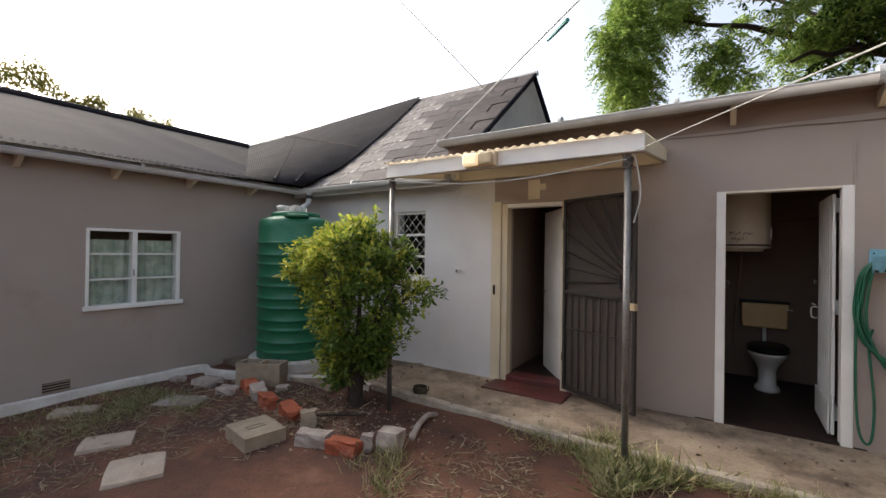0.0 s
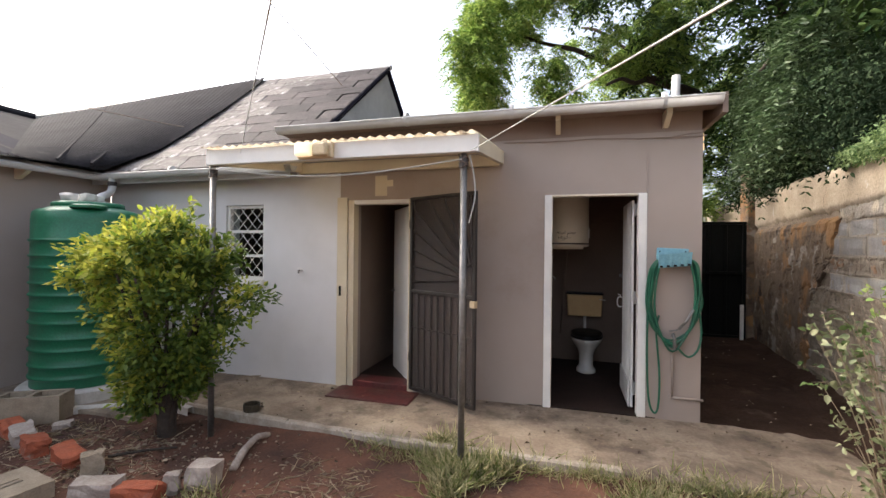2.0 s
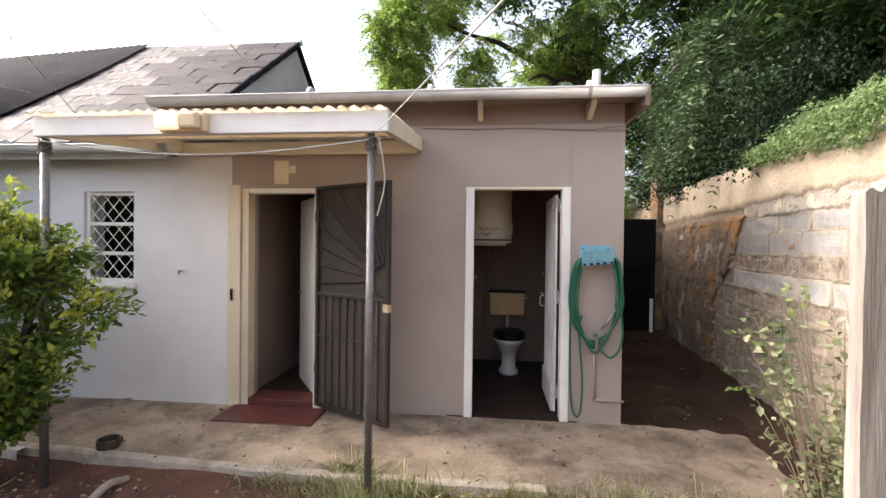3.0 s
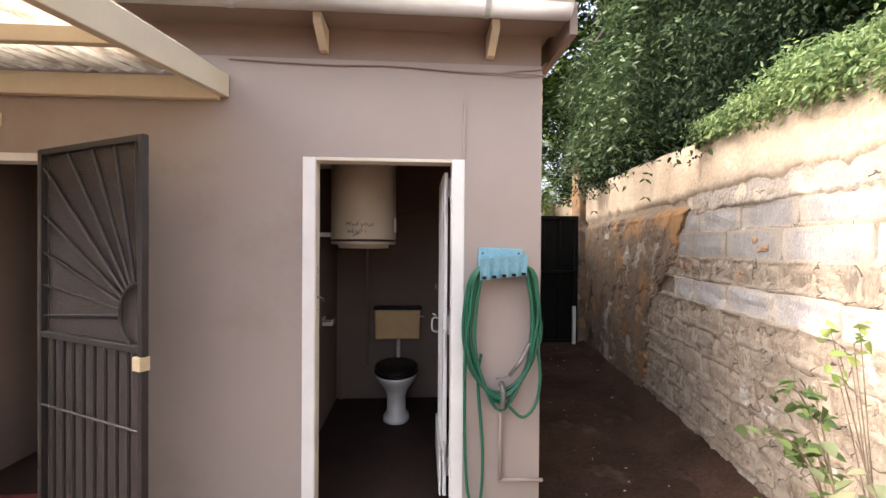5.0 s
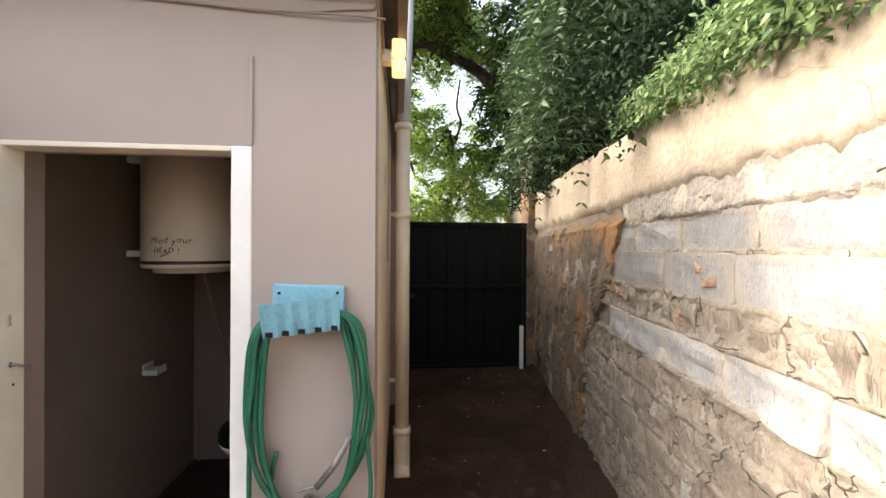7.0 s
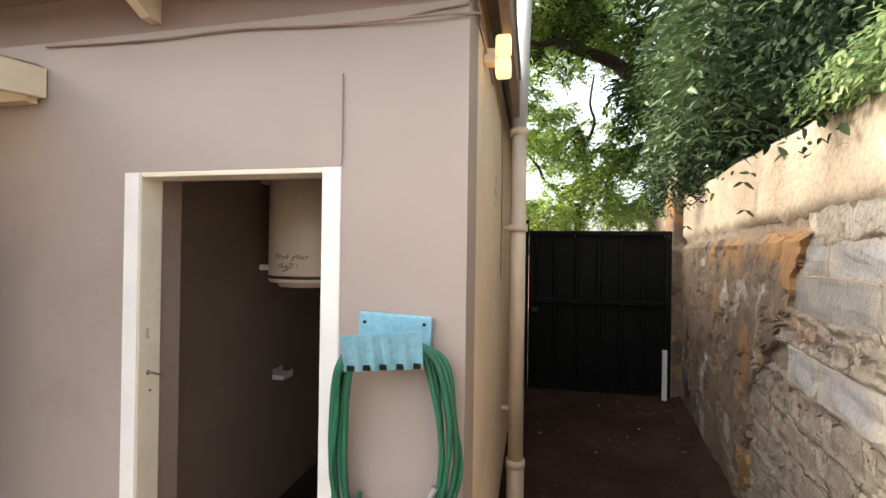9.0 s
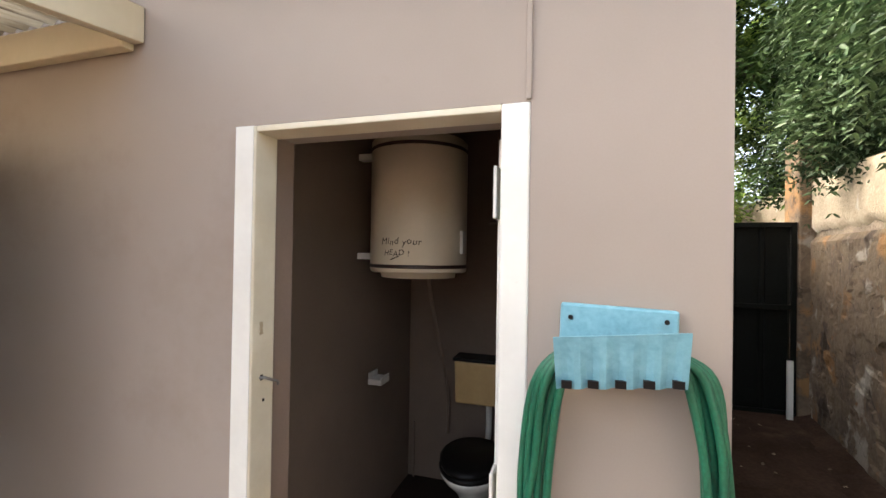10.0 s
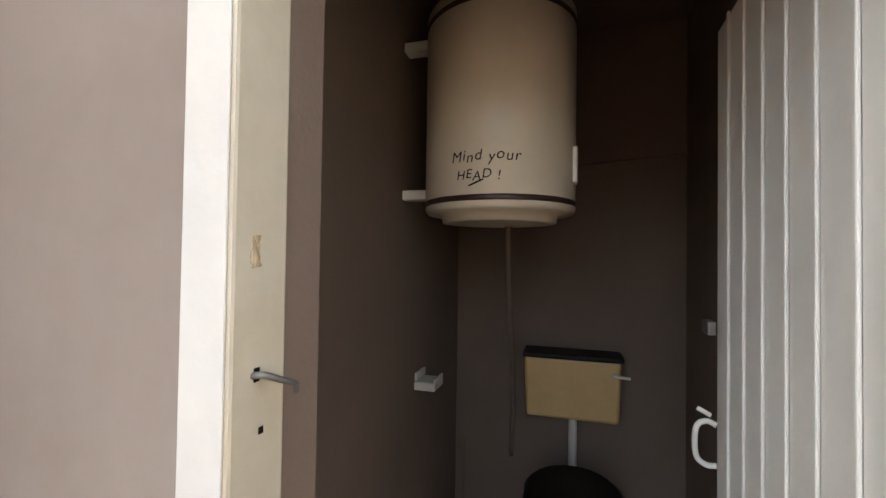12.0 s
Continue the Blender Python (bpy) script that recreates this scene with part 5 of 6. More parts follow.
def toilet():
    t = thing("toilet", "white porcelain toilet with closed black seat and lid", "toilet", (0.475, 5.86, 0.012))

    def ring_loft(secs, seg=28):
        bm = bmesh.new()
        rings = []
        for z, rx, ryf, ryb, oy in secs:
            ring = []
            for k in range(seg):
                a = 2 * math.pi * k / seg
                s = math.sin(a)
                ring.append(bm.verts.new((rx * math.cos(a), oy + (ryb if s > 0 else ryf) * s, z)))
            rings.append(ring)
        for a, b in zip(rings, rings[1:]):
            for k in range(seg):
                bm.faces.new((a[k], a[(k + 1) % seg], b[(k + 1) % seg], b[k]))
        bm.faces.new(rings[0][::-1])
        bm.faces.new(rings[-1])
        return bm

    t.matrix_basis = t.matrix_basis @ Matrix.Diagonal((1, 1, 1.09, 1))
    part("pedestal", ring_loft([(0, 0.12, 0.16, 0.2, 0), (0.03, 0.115, 0.15, 0.19, 0), (0.06, 0.085, 0.1, 0.16, 0), (0.2, 0.085, 0.1, 0.15, 0), (0.27, 0.115, 0.16, 0.17, -0.01), (0.34, 0.165, 0.23, 0.2, -0.03), (0.385, 0.185, 0.27, 0.2, -0.04), (0.4, 0.185, 0.27, 0.2, -0.04), (0.4, 0.14, 0.22, 0.16, -0.04), (0.3, 0.1, 0.15, 0.12, -0.03)]), M_PORCELAIN, t, smooth=True)
    part("seat", ring_loft([(0.402, 0.19, 0.27, 0.2, -0.04), (0.41, 0.195, 0.275, 0.2, -0.04), (0.425, 0.19, 0.27, 0.2, -0.04), (0.428, 0.13, 0.2, 0.15, -0.04)]), M_DARK, t, "black plastic seat", True)
    lid = part("lid", ring_loft([(0, 0.185, 0.265, 0.2, 0), (0.02, 0.19, 0.27, 0.2, 0), (0.035, 0.17, 0.24, 0.18, 0)]), M_DARK, t, "black plastic lid, closed", True)
    lid.matrix_basis = pose(0, -0.04, 0.43, 1.5, 0, 0)
    part("flush_pipe", tube(bmesh.new(), curve_pts([(0, 0.43, 0.66), (0, 0.43, 0.5), (0, 0.4, 0.36), (0, 0.2, 0.33)], 5), 0.022, 10), M_PORCELAIN, t, smooth=True)


toilet()


def cistern():
    c = thing("cistern", "beige plastic low-level cistern on the back wall", "cistern", (0.468, 6.37, 0.645))
    bm = boxed(-0.228, 0.228, -0.165, -0.002, 0.0, 0.29, 0.015)
    for v in bm.verts:
        v.co.x *= 0.95 + 0.05 * v.co.z / 0.29
    part("tank", bm, M_CISTERN, c)
    part("lid", boxed(-0.236, 0.236, -0.175, -0.002, 0.291, 0.315, 0.006), M_DARK, c, "dark lid")
    part("flush_lever", tube(bmesh.new(), [(0.19, -0.165, 0.235), (0.19, -0.19, 0.235), (0.26, -0.195, 0.23)], 0.007, 8), M_PORCELAIN, c, "pale flush lever")


cistern()


def soap_dish():
    s = thing("soap_dish", "small white porcelain dish on the wall", "soap dish", (-0.15, 5.74, 0.88))
    bm = bmesh.new()
    box(bm, 0, 0.09, -0.06, 0.06, 0, 0.035, 0.006)
    part("tray", bm, M_PORCELAIN, s)
    part("back", boxed(0, 0.012, -0.055, 0.055, 0.036, 0.07, 0.004), M_PORCELAIN, s)
    part("rim", boxed(0.08, 0.09, -0.055, 0.055, 0.0355, 0.05, 0.003), M_PORCELAIN, s)


soap_dish()
wpipe = part("water_pipe", tube(bmesh.new(), [(-0.1, 6.35, 0.0), (-0.1, 6.35, 0.42)], 0.008, 8), M_INSIDE)
tagged(wpipe, "thin pale pipe up the toilet wall", "pipe")
wp2 = part("water_pipe", tube(bmesh.new(), [(0.45, 6.355, 1.9), (1.0, 6.355, 1.94)], 0.011, 8), M_INSIDE)
tagged(wp2, "thin painted pipe along the back wall", "pipe")


# ---- plants ----
def sphere_dirs(rng, n):
    v = rng.normal(size=(n, 3))
    return v / np.linalg.norm(v, axis=1, keepdims=True)


def bush():
    """Shrub of separate leafy clumps on a short dark trunk, wide above the middle, with tips lightened towards the sun.
    """
    at = (-3.04, 3.02, -0.1)
    b = thing("shrub", "leafy green garden shrub with bright yellow-green tips", "shrub", at)
    rng = np.random.default_rng(5)
    stems = bmesh.new()
    for k in range(11):
        a = k * 2.4
        e = 0.3 + 0.14 * (k % 3)
        pts = [(0.035 * math.cos(a), 0.035 * math.sin(a), -0.05), (0.06 * math.cos(a), 0.06 * math.sin(a), 0.3), (0.2 * math.cos(a + 0.3), 0.18 * math.sin(a + 0.3), 0.75), (e * math.cos(a + 0.4), e * math.sin(a + 0.4), 1.2 + 0.1 * (k % 4))]
        tube(stems, curve_pts(pts, 4), 0.034, 7, 0.007)
    part("stem", stems, M_BARK, b, "short dark trunk dividing into thin stems", True)
    heights = (0.28, 0.48, 0.75, 1.02, 1.3, 1.55, 1.75, 1.88)
    radii = (0.1, 0.27, 0.48, 0.66, 0.68, 0.56, 0.36, 0.12)
    old, brighter = [[], [], []], [[], [], []]
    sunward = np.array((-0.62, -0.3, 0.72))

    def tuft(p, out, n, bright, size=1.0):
        side = brighter if bright else old
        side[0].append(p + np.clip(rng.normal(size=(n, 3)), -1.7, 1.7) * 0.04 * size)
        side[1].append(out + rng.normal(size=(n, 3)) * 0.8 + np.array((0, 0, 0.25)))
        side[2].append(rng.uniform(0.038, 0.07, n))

    for k in range(108):
        z = rng.uniform(0.33, 1.8)
        rad = float(np.interp(z, heights, radii))
        a = k * 2.39996 + rng.normal() * 0.3
        lump = 1 + 0.3 * noise.noise(Vector((math.cos(a) * 1.4, math.sin(a) * 1.4, z * 1.7)))
        r = rad * lump * math.sqrt(rng.uniform(0.12, 1.0))
        c = np.array((r * math.cos(a), r * 0.86 * math.sin(a), z))
        out = np.array((math.cos(a), math.sin(a), (z - 0.9) * 0.9))
        out /= np.linalg.norm(out)
        size = rng.uniform(0.09, 0.17)
        for q in range(13):
            d = sphere_dirs(rng, 1)[0]
            p = c + d * size * np.array((1, 1, 0.8)) * rng.uniform(0.4, 1)
            # sunlight is put into the colour: sun-facing tufts take the lighter leaves
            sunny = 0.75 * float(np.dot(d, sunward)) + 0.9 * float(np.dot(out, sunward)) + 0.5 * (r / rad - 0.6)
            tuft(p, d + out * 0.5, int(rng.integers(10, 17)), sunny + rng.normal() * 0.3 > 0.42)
    # stray shoots past the outline
    for sx, sy, hz in ((0.16, 0.05, 2.0), (0.2, 0.03, 1.93), (-0.12, 0, 1.9), (0.8, 0.0, 1.3), (0.84, -0.05, 1.08), (0.72, 0.0, 0.86), (-0.78, 0, 1.16), (-0.74, -0.1, 1.34), (0.3, -0.2, 1.84), (0.55, 0.1, 1.68)):
        for t in np.linspace(0.68, 1, 7):
            tuft(np.array((sx, sy, hz)) * t + (1 - t) * np.array((0, 0, 0.5)), np.array((sx, sy, 0.5)), 8, rng.uniform() < 0.55, 0.7)
    for name, (P, D, S), m, lab in (("crown", old, L_BUSH, "dense small dark green leaves"), ("bright_leaves", brighter, L_BUSH_LIT, "yellow-green leaves lightened for the sunward side")):
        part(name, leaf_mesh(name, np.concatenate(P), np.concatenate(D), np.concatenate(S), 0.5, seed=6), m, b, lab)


bush()


def fronds(rng, centres, rosettes, spread, length, leaflets=7, leaf=0.09, droop=0.35, per=9):
    """Feathered leaves radiating from twig ends: positions, directions and sizes of all leaflets."""
    P, D, S = [], [], []
    each = max(1, rosettes // len(centres))
    tips = np.concatenate([np.array(c) + np.clip(rng.normal(size=(each, 3)), -1.8, 1.8) * spread for c in centres])
    base = np.repeat(tips, per, 0) + rng.normal(size=(len(tips) * per, 3)) * 0.025
    head = rng.normal(size=base.shape) * np.array((1, 1, 0.55)) + np.array((0, 0, 0.1))
    head /= np.linalg.norm(head, axis=1, keepdims=True)
    side = np.cross(head, np.array((0, 0, 1.0)) + rng.normal(size=base.shape) * 0.25)
    side /= np.linalg.norm(side, axis=1, keepdims=True)
    L = rng.uniform(0.7, 1.2, (len(base), 1)) * length
    for k in range(leaflets):
        f = (k + 1) / leaflets
        p = base + head * L * f + np.array((0, 0, -droop)) * L * f * f * 1.6
        for s in (1, -1):
            P.append(p)
            D.append(side * s + head * 0.6 + np.array((0, 0, -0.3)))
            S.append(np.full(len(base), leaf) * (1.15 - 0.6 * abs(f - 0.45)))
    return np.concatenate(P), np.concatenate(D), np.concatenate(S)


def limb_path(a, b, sag, rnd, n=6):
    a, b = Vector(a), Vector(b)
    return curve_pts([a.lerp(b, i / n) + Vector((rnd.uniform(-1, 1), rnd.uniform(-1, 1), rnd.uniform(-1, 1))) * 0.12 * (0 < i < n) + Vector((0, 0, sag * math.sin(math.pi * i / n))) for i in range(n + 1)], 3)


def big_tree():
    """Old tree behind the boundary wall: heavy dark limbs, feathered leaves in separate clumps."""
    base = Vector((5.6, 11.5, -0.15))
    t = thing("shade_tree", "large spreading shade tree with feathery green leaves", "tree", base)
    rnd, rng = random.Random(11), np.random.default_rng(11)
    wood = bmesh.new()
    tube(wood, limb_path((0, 0, 0), (-0.5, -0.2, 3.6), 0, rnd), 0.42, 12, 0.3)
    part("trunk", wood, M_BARK, t, "dark rough trunk", True)
    limbs = bmesh.new()
    forks = [((-0.5, -0.2, 3.5), (-3.2, -0.8, 5.4), 0.24, 0.09), ((-3.2, -0.8, 5.4), (-6.4, -1.4, 6.6), 0.1, 0.03), ((-0.5, -0.2, 3.5), (-1.4, -1.6, 6.8), 0.22, 0.06),
             ((-0.5, -0.2, 3.5), (1.4, -1.2, 6.5), 0.24, 0.06), ((-0.5, -0.2, 3.5), (-1.8, -3.4, 4.8), 0.16, 0.05), ((-3.2, -0.8, 5.4), (-4.6, -2.2, 5.0), 0.07, 0.025),
             ((-1.4, -1.6, 6.8), (-3.6, -3.4, 7.6), 0.07, 0.03), ((-3.2, -0.8, 5.4), (-5.0, 0.2, 7.4), 0.08, 0.03), ((-1.8, -3.4, 4.8), (-2.8, -4.4, 4.2), 0.05, 0.02), ((1.4, -1.2, 6.5), (1.0, -4.5, 6.6), 0.08, 0.03)]
    for a, b, r0, r1 in forks:
        tube(limbs, limb_path(a, b, 0.15, rnd), r0, 9, r1)
    part("limb", limbs, M_BARK, t, "dark bare limbs", True)
    light, dark = [], []
    for k in range(120):
        a = rng.uniform(0, 1)
        c = np.array((-7.6 + 4.6 * a, -3.0 + 2.6 * rng.uniform(), 5.1 + 1.2 * a + rng.uniform(-0.5, 2.6)))
        if noise.noise(Vector(c) * 0.75) > 0.03 and math.hypot(c[0] + 6.15, c[2] - 6.0) > 0.7 and math.hypot(c[0] + 4.5, c[2] - 5.0) > 0.8:
            light.append(c)
    for c in ((-7.5, -2.4, 5.6), (-7.2, -2.3, 5.1), (-6.9, -2.2, 5.9), (-7.0, -2.4, 6.6), (-6.4, -2.2, 6.9), (-5.8, -2.4, 5.2), (-5.6, -2.5, 4.9), (-5.5, -2.3, 5.4), (-6.1, -2.0, 7.6), (-7.3, -2.5, 6.1)):
        light.append(np.array(c))
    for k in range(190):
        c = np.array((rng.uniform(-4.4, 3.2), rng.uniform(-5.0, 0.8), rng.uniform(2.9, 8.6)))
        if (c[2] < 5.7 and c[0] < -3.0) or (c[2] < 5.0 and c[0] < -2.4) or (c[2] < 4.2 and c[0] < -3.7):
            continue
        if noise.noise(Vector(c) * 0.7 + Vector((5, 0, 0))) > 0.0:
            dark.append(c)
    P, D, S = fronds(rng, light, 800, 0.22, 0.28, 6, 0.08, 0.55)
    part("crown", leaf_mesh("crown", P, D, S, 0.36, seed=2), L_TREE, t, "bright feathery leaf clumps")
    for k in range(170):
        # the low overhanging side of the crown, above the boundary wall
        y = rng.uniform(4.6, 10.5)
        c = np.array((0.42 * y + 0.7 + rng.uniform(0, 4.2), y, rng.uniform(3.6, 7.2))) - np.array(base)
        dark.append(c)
    # inner and overhanging clumps get the leaf colour with shade in it
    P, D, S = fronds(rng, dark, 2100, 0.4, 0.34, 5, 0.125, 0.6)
    part("shaded_crown", leaf_mesh("shaded_crown", P, D, S, 0.36, seed=3), L_TREE_SHADED, t, "dense inner leaves, coloured dark as in shade")


big_tree()


def passage_tree():
    """Lighter feathery tree beyond the gate."""
    base = Vector((2.6, 13.5, -0.15))
    t = thing("feathery_tree", "light green feathery tree beyond the gate", "tree", base)
    rnd, rng = random.Random(21), np.random.default_rng(21)
    wood = bmesh.new()
    tube(wood, limb_path((0, 0, 0), (0.1, 0, 3.0), 0, rnd), 0.12, 8, 0.08)
    for b in ((-1.4, -0.6, 4.4), (1.2, -0.8, 4.6), (0.2, -1.2, 5.6), (-0.4, -0.5, 3.4)):
        tube(wood, limb_path((0.1, 0, 2.6), b, 0.1, rnd), 0.06, 7, 0.02)
    part("trunk", wood, M_BARK, t, "", True)
    cs = [np.array((rng.uniform(-2.4, 2.2), rng.uniform(-2.2, 0.5), rng.uniform(1.6, 7.4))) for k in range(150)]
    cs = [c for c in cs if noise.noise(Vector(c) * 0.8) > -0.12]
    P, D, S = fronds(rng, cs, 540, 0.3, 0.34, 6, 0.11, 0.5)
    part("crown", leaf_mesh("crown", P, D, S, 0.34, seed=4), L_TREE, t, "light feathery leaves")
    n = 220
    P = np.array((0.38, -0.6, 3.5)) + rng.normal(size=(n, 3)) * np.array((0.12, 0.12, 0.2))
    part("blossom", leaf_mesh("blossom", P, rng.normal(size=(n, 3)), rng.uniform(0.05, 0.1, n), 0.7, seed=5), L_YELLOW, t, "yellow blossom")


passage_tree()


def far_tree(at, h, r, seed):
    t = thing("roadside_tree", "thin-leaved tree behind the roof", "tree", at)
    rnd, rng = random.Random(seed), np.random.default_rng(seed)
    wood = tube(bmesh.new(), limb_path((0, 0, 0), (0.2, 0, h * 0.8), 0, rnd), 0.22, 8, 0.05)
    for k in range(6):
        a = k * 1.1
        tube(wood, limb_path((0.1, 0, h * 0.55), (r * math.cos(a) * 0.8, r * math.sin(a) * 0.8, h * rnd.uniform(0.75, 1)), 0.2, rnd), 0.06, 6, 0.015)
    part("trunk", wood, M_BARK, t, "", True)
    cs = [np.array((*(sphere_dirs(rng, 1)[0][:2] * r * rng.uniform(0.3, 1)), h * rng.uniform(0.6, 1.0))) for k in range(34)]
    P = np.concatenate([c + np.clip(rng.normal(size=(230, 3)), -1.8, 1.8) * 0.2 for c in cs])
    part("crown", leaf_mesh("crown", P, rng.normal(size=P.shape), rng.uniform(0.07, 0.13, len(P)), 0.5, seed=seed), leaf_mat("sunlit_leaf", (0.1, 0.12, 0.02), (0.3, 0.26, 0.06), 0.35), t, "sunlit olive leaves")


far_tree((-20.5, 4.2, -0.15), 7.9, 1.9, 31)
far_tree((-20.8, 6.3, -0.15), 7.6, 1.2, 33)
far_tree((-21.0, 8.3, -0.15), 7.5, 1.5, 32)


def creeper():
    """Creeper spilling over the boundary wall and dark ivy hanging behind it."""
    c = thing("creeper", "creeper spilling over the top of the boundary wall", "creeper", kind="stuff")
    c.matrix_basis = WALL_M
    rng = np.random.default_rng(41)
    P, D, S = [], [], []
    for k in range(2300):
        s = rng.uniform(-3.5, 1.05)
        top = wall_top(s)
        grow = min(1, max(0.15, (1.1 - s) / 0.7)) * (0.85 + 0.5 * noise.noise(Vector((s * 2.3, 0, 0))))
        u = rng.uniform(-0.6, 0.13)
        if u > 0:
            hang = (0.05 + 0.16 * max(0, noise.noise(Vector((s * 3.1, 6, 0))) + (0.3 if s < -0.1 else 0.0))) * grow
            z = top + rng.uniform(-hang, 0.16 * grow)
        else:
            z = top + rng.uniform(0.0, 0.24) * grow + min(0.3, -u) * 0.25
        n = 36
        P.append(np.array((s, u, z)) + np.clip(rng.normal(size=(n, 3)), -1.6, 1.6) * 0.045)
        D.append(rng.normal(size=(n, 3)) * 0.8 + np.array((0, 0.9, -0.7)))
        S.append(rng.uniform(0.02, 0.044, n))
    part("creeper_leaves", leaf_mesh("creeper_leaves", np.concatenate(P), np.concatenate(D), np.concatenate(S), 0.4, seed=42), L_CREEPER, c)
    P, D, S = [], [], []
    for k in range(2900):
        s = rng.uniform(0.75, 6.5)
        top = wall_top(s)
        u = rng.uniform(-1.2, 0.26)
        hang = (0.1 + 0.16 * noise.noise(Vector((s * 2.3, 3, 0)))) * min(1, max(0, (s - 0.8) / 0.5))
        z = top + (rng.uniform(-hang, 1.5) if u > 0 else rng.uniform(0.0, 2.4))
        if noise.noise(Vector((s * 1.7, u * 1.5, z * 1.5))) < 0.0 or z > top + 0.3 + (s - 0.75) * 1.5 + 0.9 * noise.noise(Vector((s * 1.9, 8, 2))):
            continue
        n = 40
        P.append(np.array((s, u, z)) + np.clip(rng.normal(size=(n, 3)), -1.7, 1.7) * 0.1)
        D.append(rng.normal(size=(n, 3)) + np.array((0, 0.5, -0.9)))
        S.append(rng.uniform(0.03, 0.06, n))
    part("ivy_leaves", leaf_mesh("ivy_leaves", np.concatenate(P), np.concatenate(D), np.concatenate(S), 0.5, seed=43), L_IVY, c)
    # drooping sprays that catch the light
    tips = [np.array((s, rng.uniform(0.0, 0.35), wall_top(s) + rng.uniform(0.25, 1.9))) for s in rng.uniform(1.3, 4.6, 70)]
    P, D, S = fronds(rng, tips, 140, 0.1, 0.3, 6, 0.085, 0.9, 6)
    part("spray_leaves", leaf_mesh("spray_leaves", P, D, S, 0.3, seed=44), L_SPRAY, c)


creeper()


def sprig_plant():
    """Straggly pale shrub by the boundary wall."""
    at = (1.74, 2.6, -0.1)
    p = thing("straggly_shrub", "straggly pale-leaved shrub beside the boundary wall", "shrub", at)
    rng, rnd = np.random.default_rng(51), random.Random(51)
    stems, P, D, S = bmesh.new(), [], [], []
    for k in range(24):
        a = rnd.uniform(0, 6.28)
        r = rnd.uniform(0.08, 0.24)
        h = rnd.uniform(0.6, 1.4)
        e = Vector((r * math.cos(a) - 0.15 * h, min(0.08, r * math.sin(a) - 0.04), h))
        pts = curve_pts([(0.03 * math.cos(a), 0.03 * math.sin(a), 0), e * 0.5 + Vector((0, 0, 0.12)), e], 5)
        tube(stems, pts, 0.004, 5, 0.0015)
        n = 36
        t = rng.uniform(0.35, 1, n)
        q = np.array([tuple(pts[min(len(pts) - 1, int(x * (len(pts) - 1)))]) for x in t])
        q = q + np.clip(rng.normal(size=(n, 3)), -1.5, 1.5) * 0.04
        q[:, 1] = np.minimum(q[:, 1], 0.1)
        P.append(q)
        D.append(rng.normal(size=(n, 3)) * np.array((1, 1, 0.6)) + np.array((0, 0, 0.2)))
        S.append(rng.uniform(0.026, 0.05, n))
    part("leaves", leaf_mesh("leaves", np.concatenate(P), np.concatenate(D), np.concatenate(S), 0.6, seed=52), L_PALE, p, "small pale leaves")
    P, D, S = [], [], []
    for q in ((0.2, 0.56, 1.45), (0.16, 0.54, 1.4), (0.1, 0.55, 1.43), (0.2, 0.58, 1.32), (0.14, 0.56, 1.28)):
        tube(stems, curve_pts([(0.3, 0.5, 0), (0.26, 0.56, q[2] * 0.6), q], 4), 0.004, 5, 0.0015)
        n = 5
        P.append(np.array(q) + rng.normal(size=(n, 3)) * 0.022)
        D.append(rng.normal(size=(n, 3)))
        S.append(rng.uniform(0.028, 0.045, n))
    G, GD, GS = [], [], []
    for q in ((-0.26, 0.42, 1.18), (-0.16, 0.47, 1.3), (-0.3, 0.4, 1.0), (-0.2, 0.46, 0.9), (-0.08, 0.5, 1.1), (0.04, 0.56, 1.22), (0.12, 0.62, 1.05), (0.18, 0.68, 1.2)):
        pts = curve_pts([(0.24, 0.52, 0), (0.22, 0.6, q[2] * 0.55), (q[0] * 0.5 + 0.1, q[1] * 0.6 + 0.26, q[2] * 0.94), q], 5)
        tube(stems, pts, 0.0045, 5, 0.0015)
        for e in pts[8::2]:
            n = 3
            G.append(np.array(e) + rng.normal(size=(n, 3)) * 0.014)
            GD.append(rng.normal(size=(n, 3)) * np.array((1, 1, 0.5)))
            GS.append(rng.uniform(0.032, 0.055, n))
    part("green_leaves", leaf_mesh("green_leaves", np.concatenate(G), np.concatenate(GD), np.concatenate(GS), 0.65, seed=54), L_SHOOT, p, "rounded mid-green leaves")
    part("stem", stems, M_STRAWSTEM, p, "pale thin stems")
    part("bright_leaves", leaf_mesh("bright_leaves", np.concatenate(P), np.concatenate(D), np.concatenate(S), 0.6, seed=53), L_LIME, p, "lime-green young leaves")


M_STRAWSTEM = mat("pale_stem", (0.3, 0.24, 0.17), None, 20, 0.8, 0.1, 60)
sprig_plant()


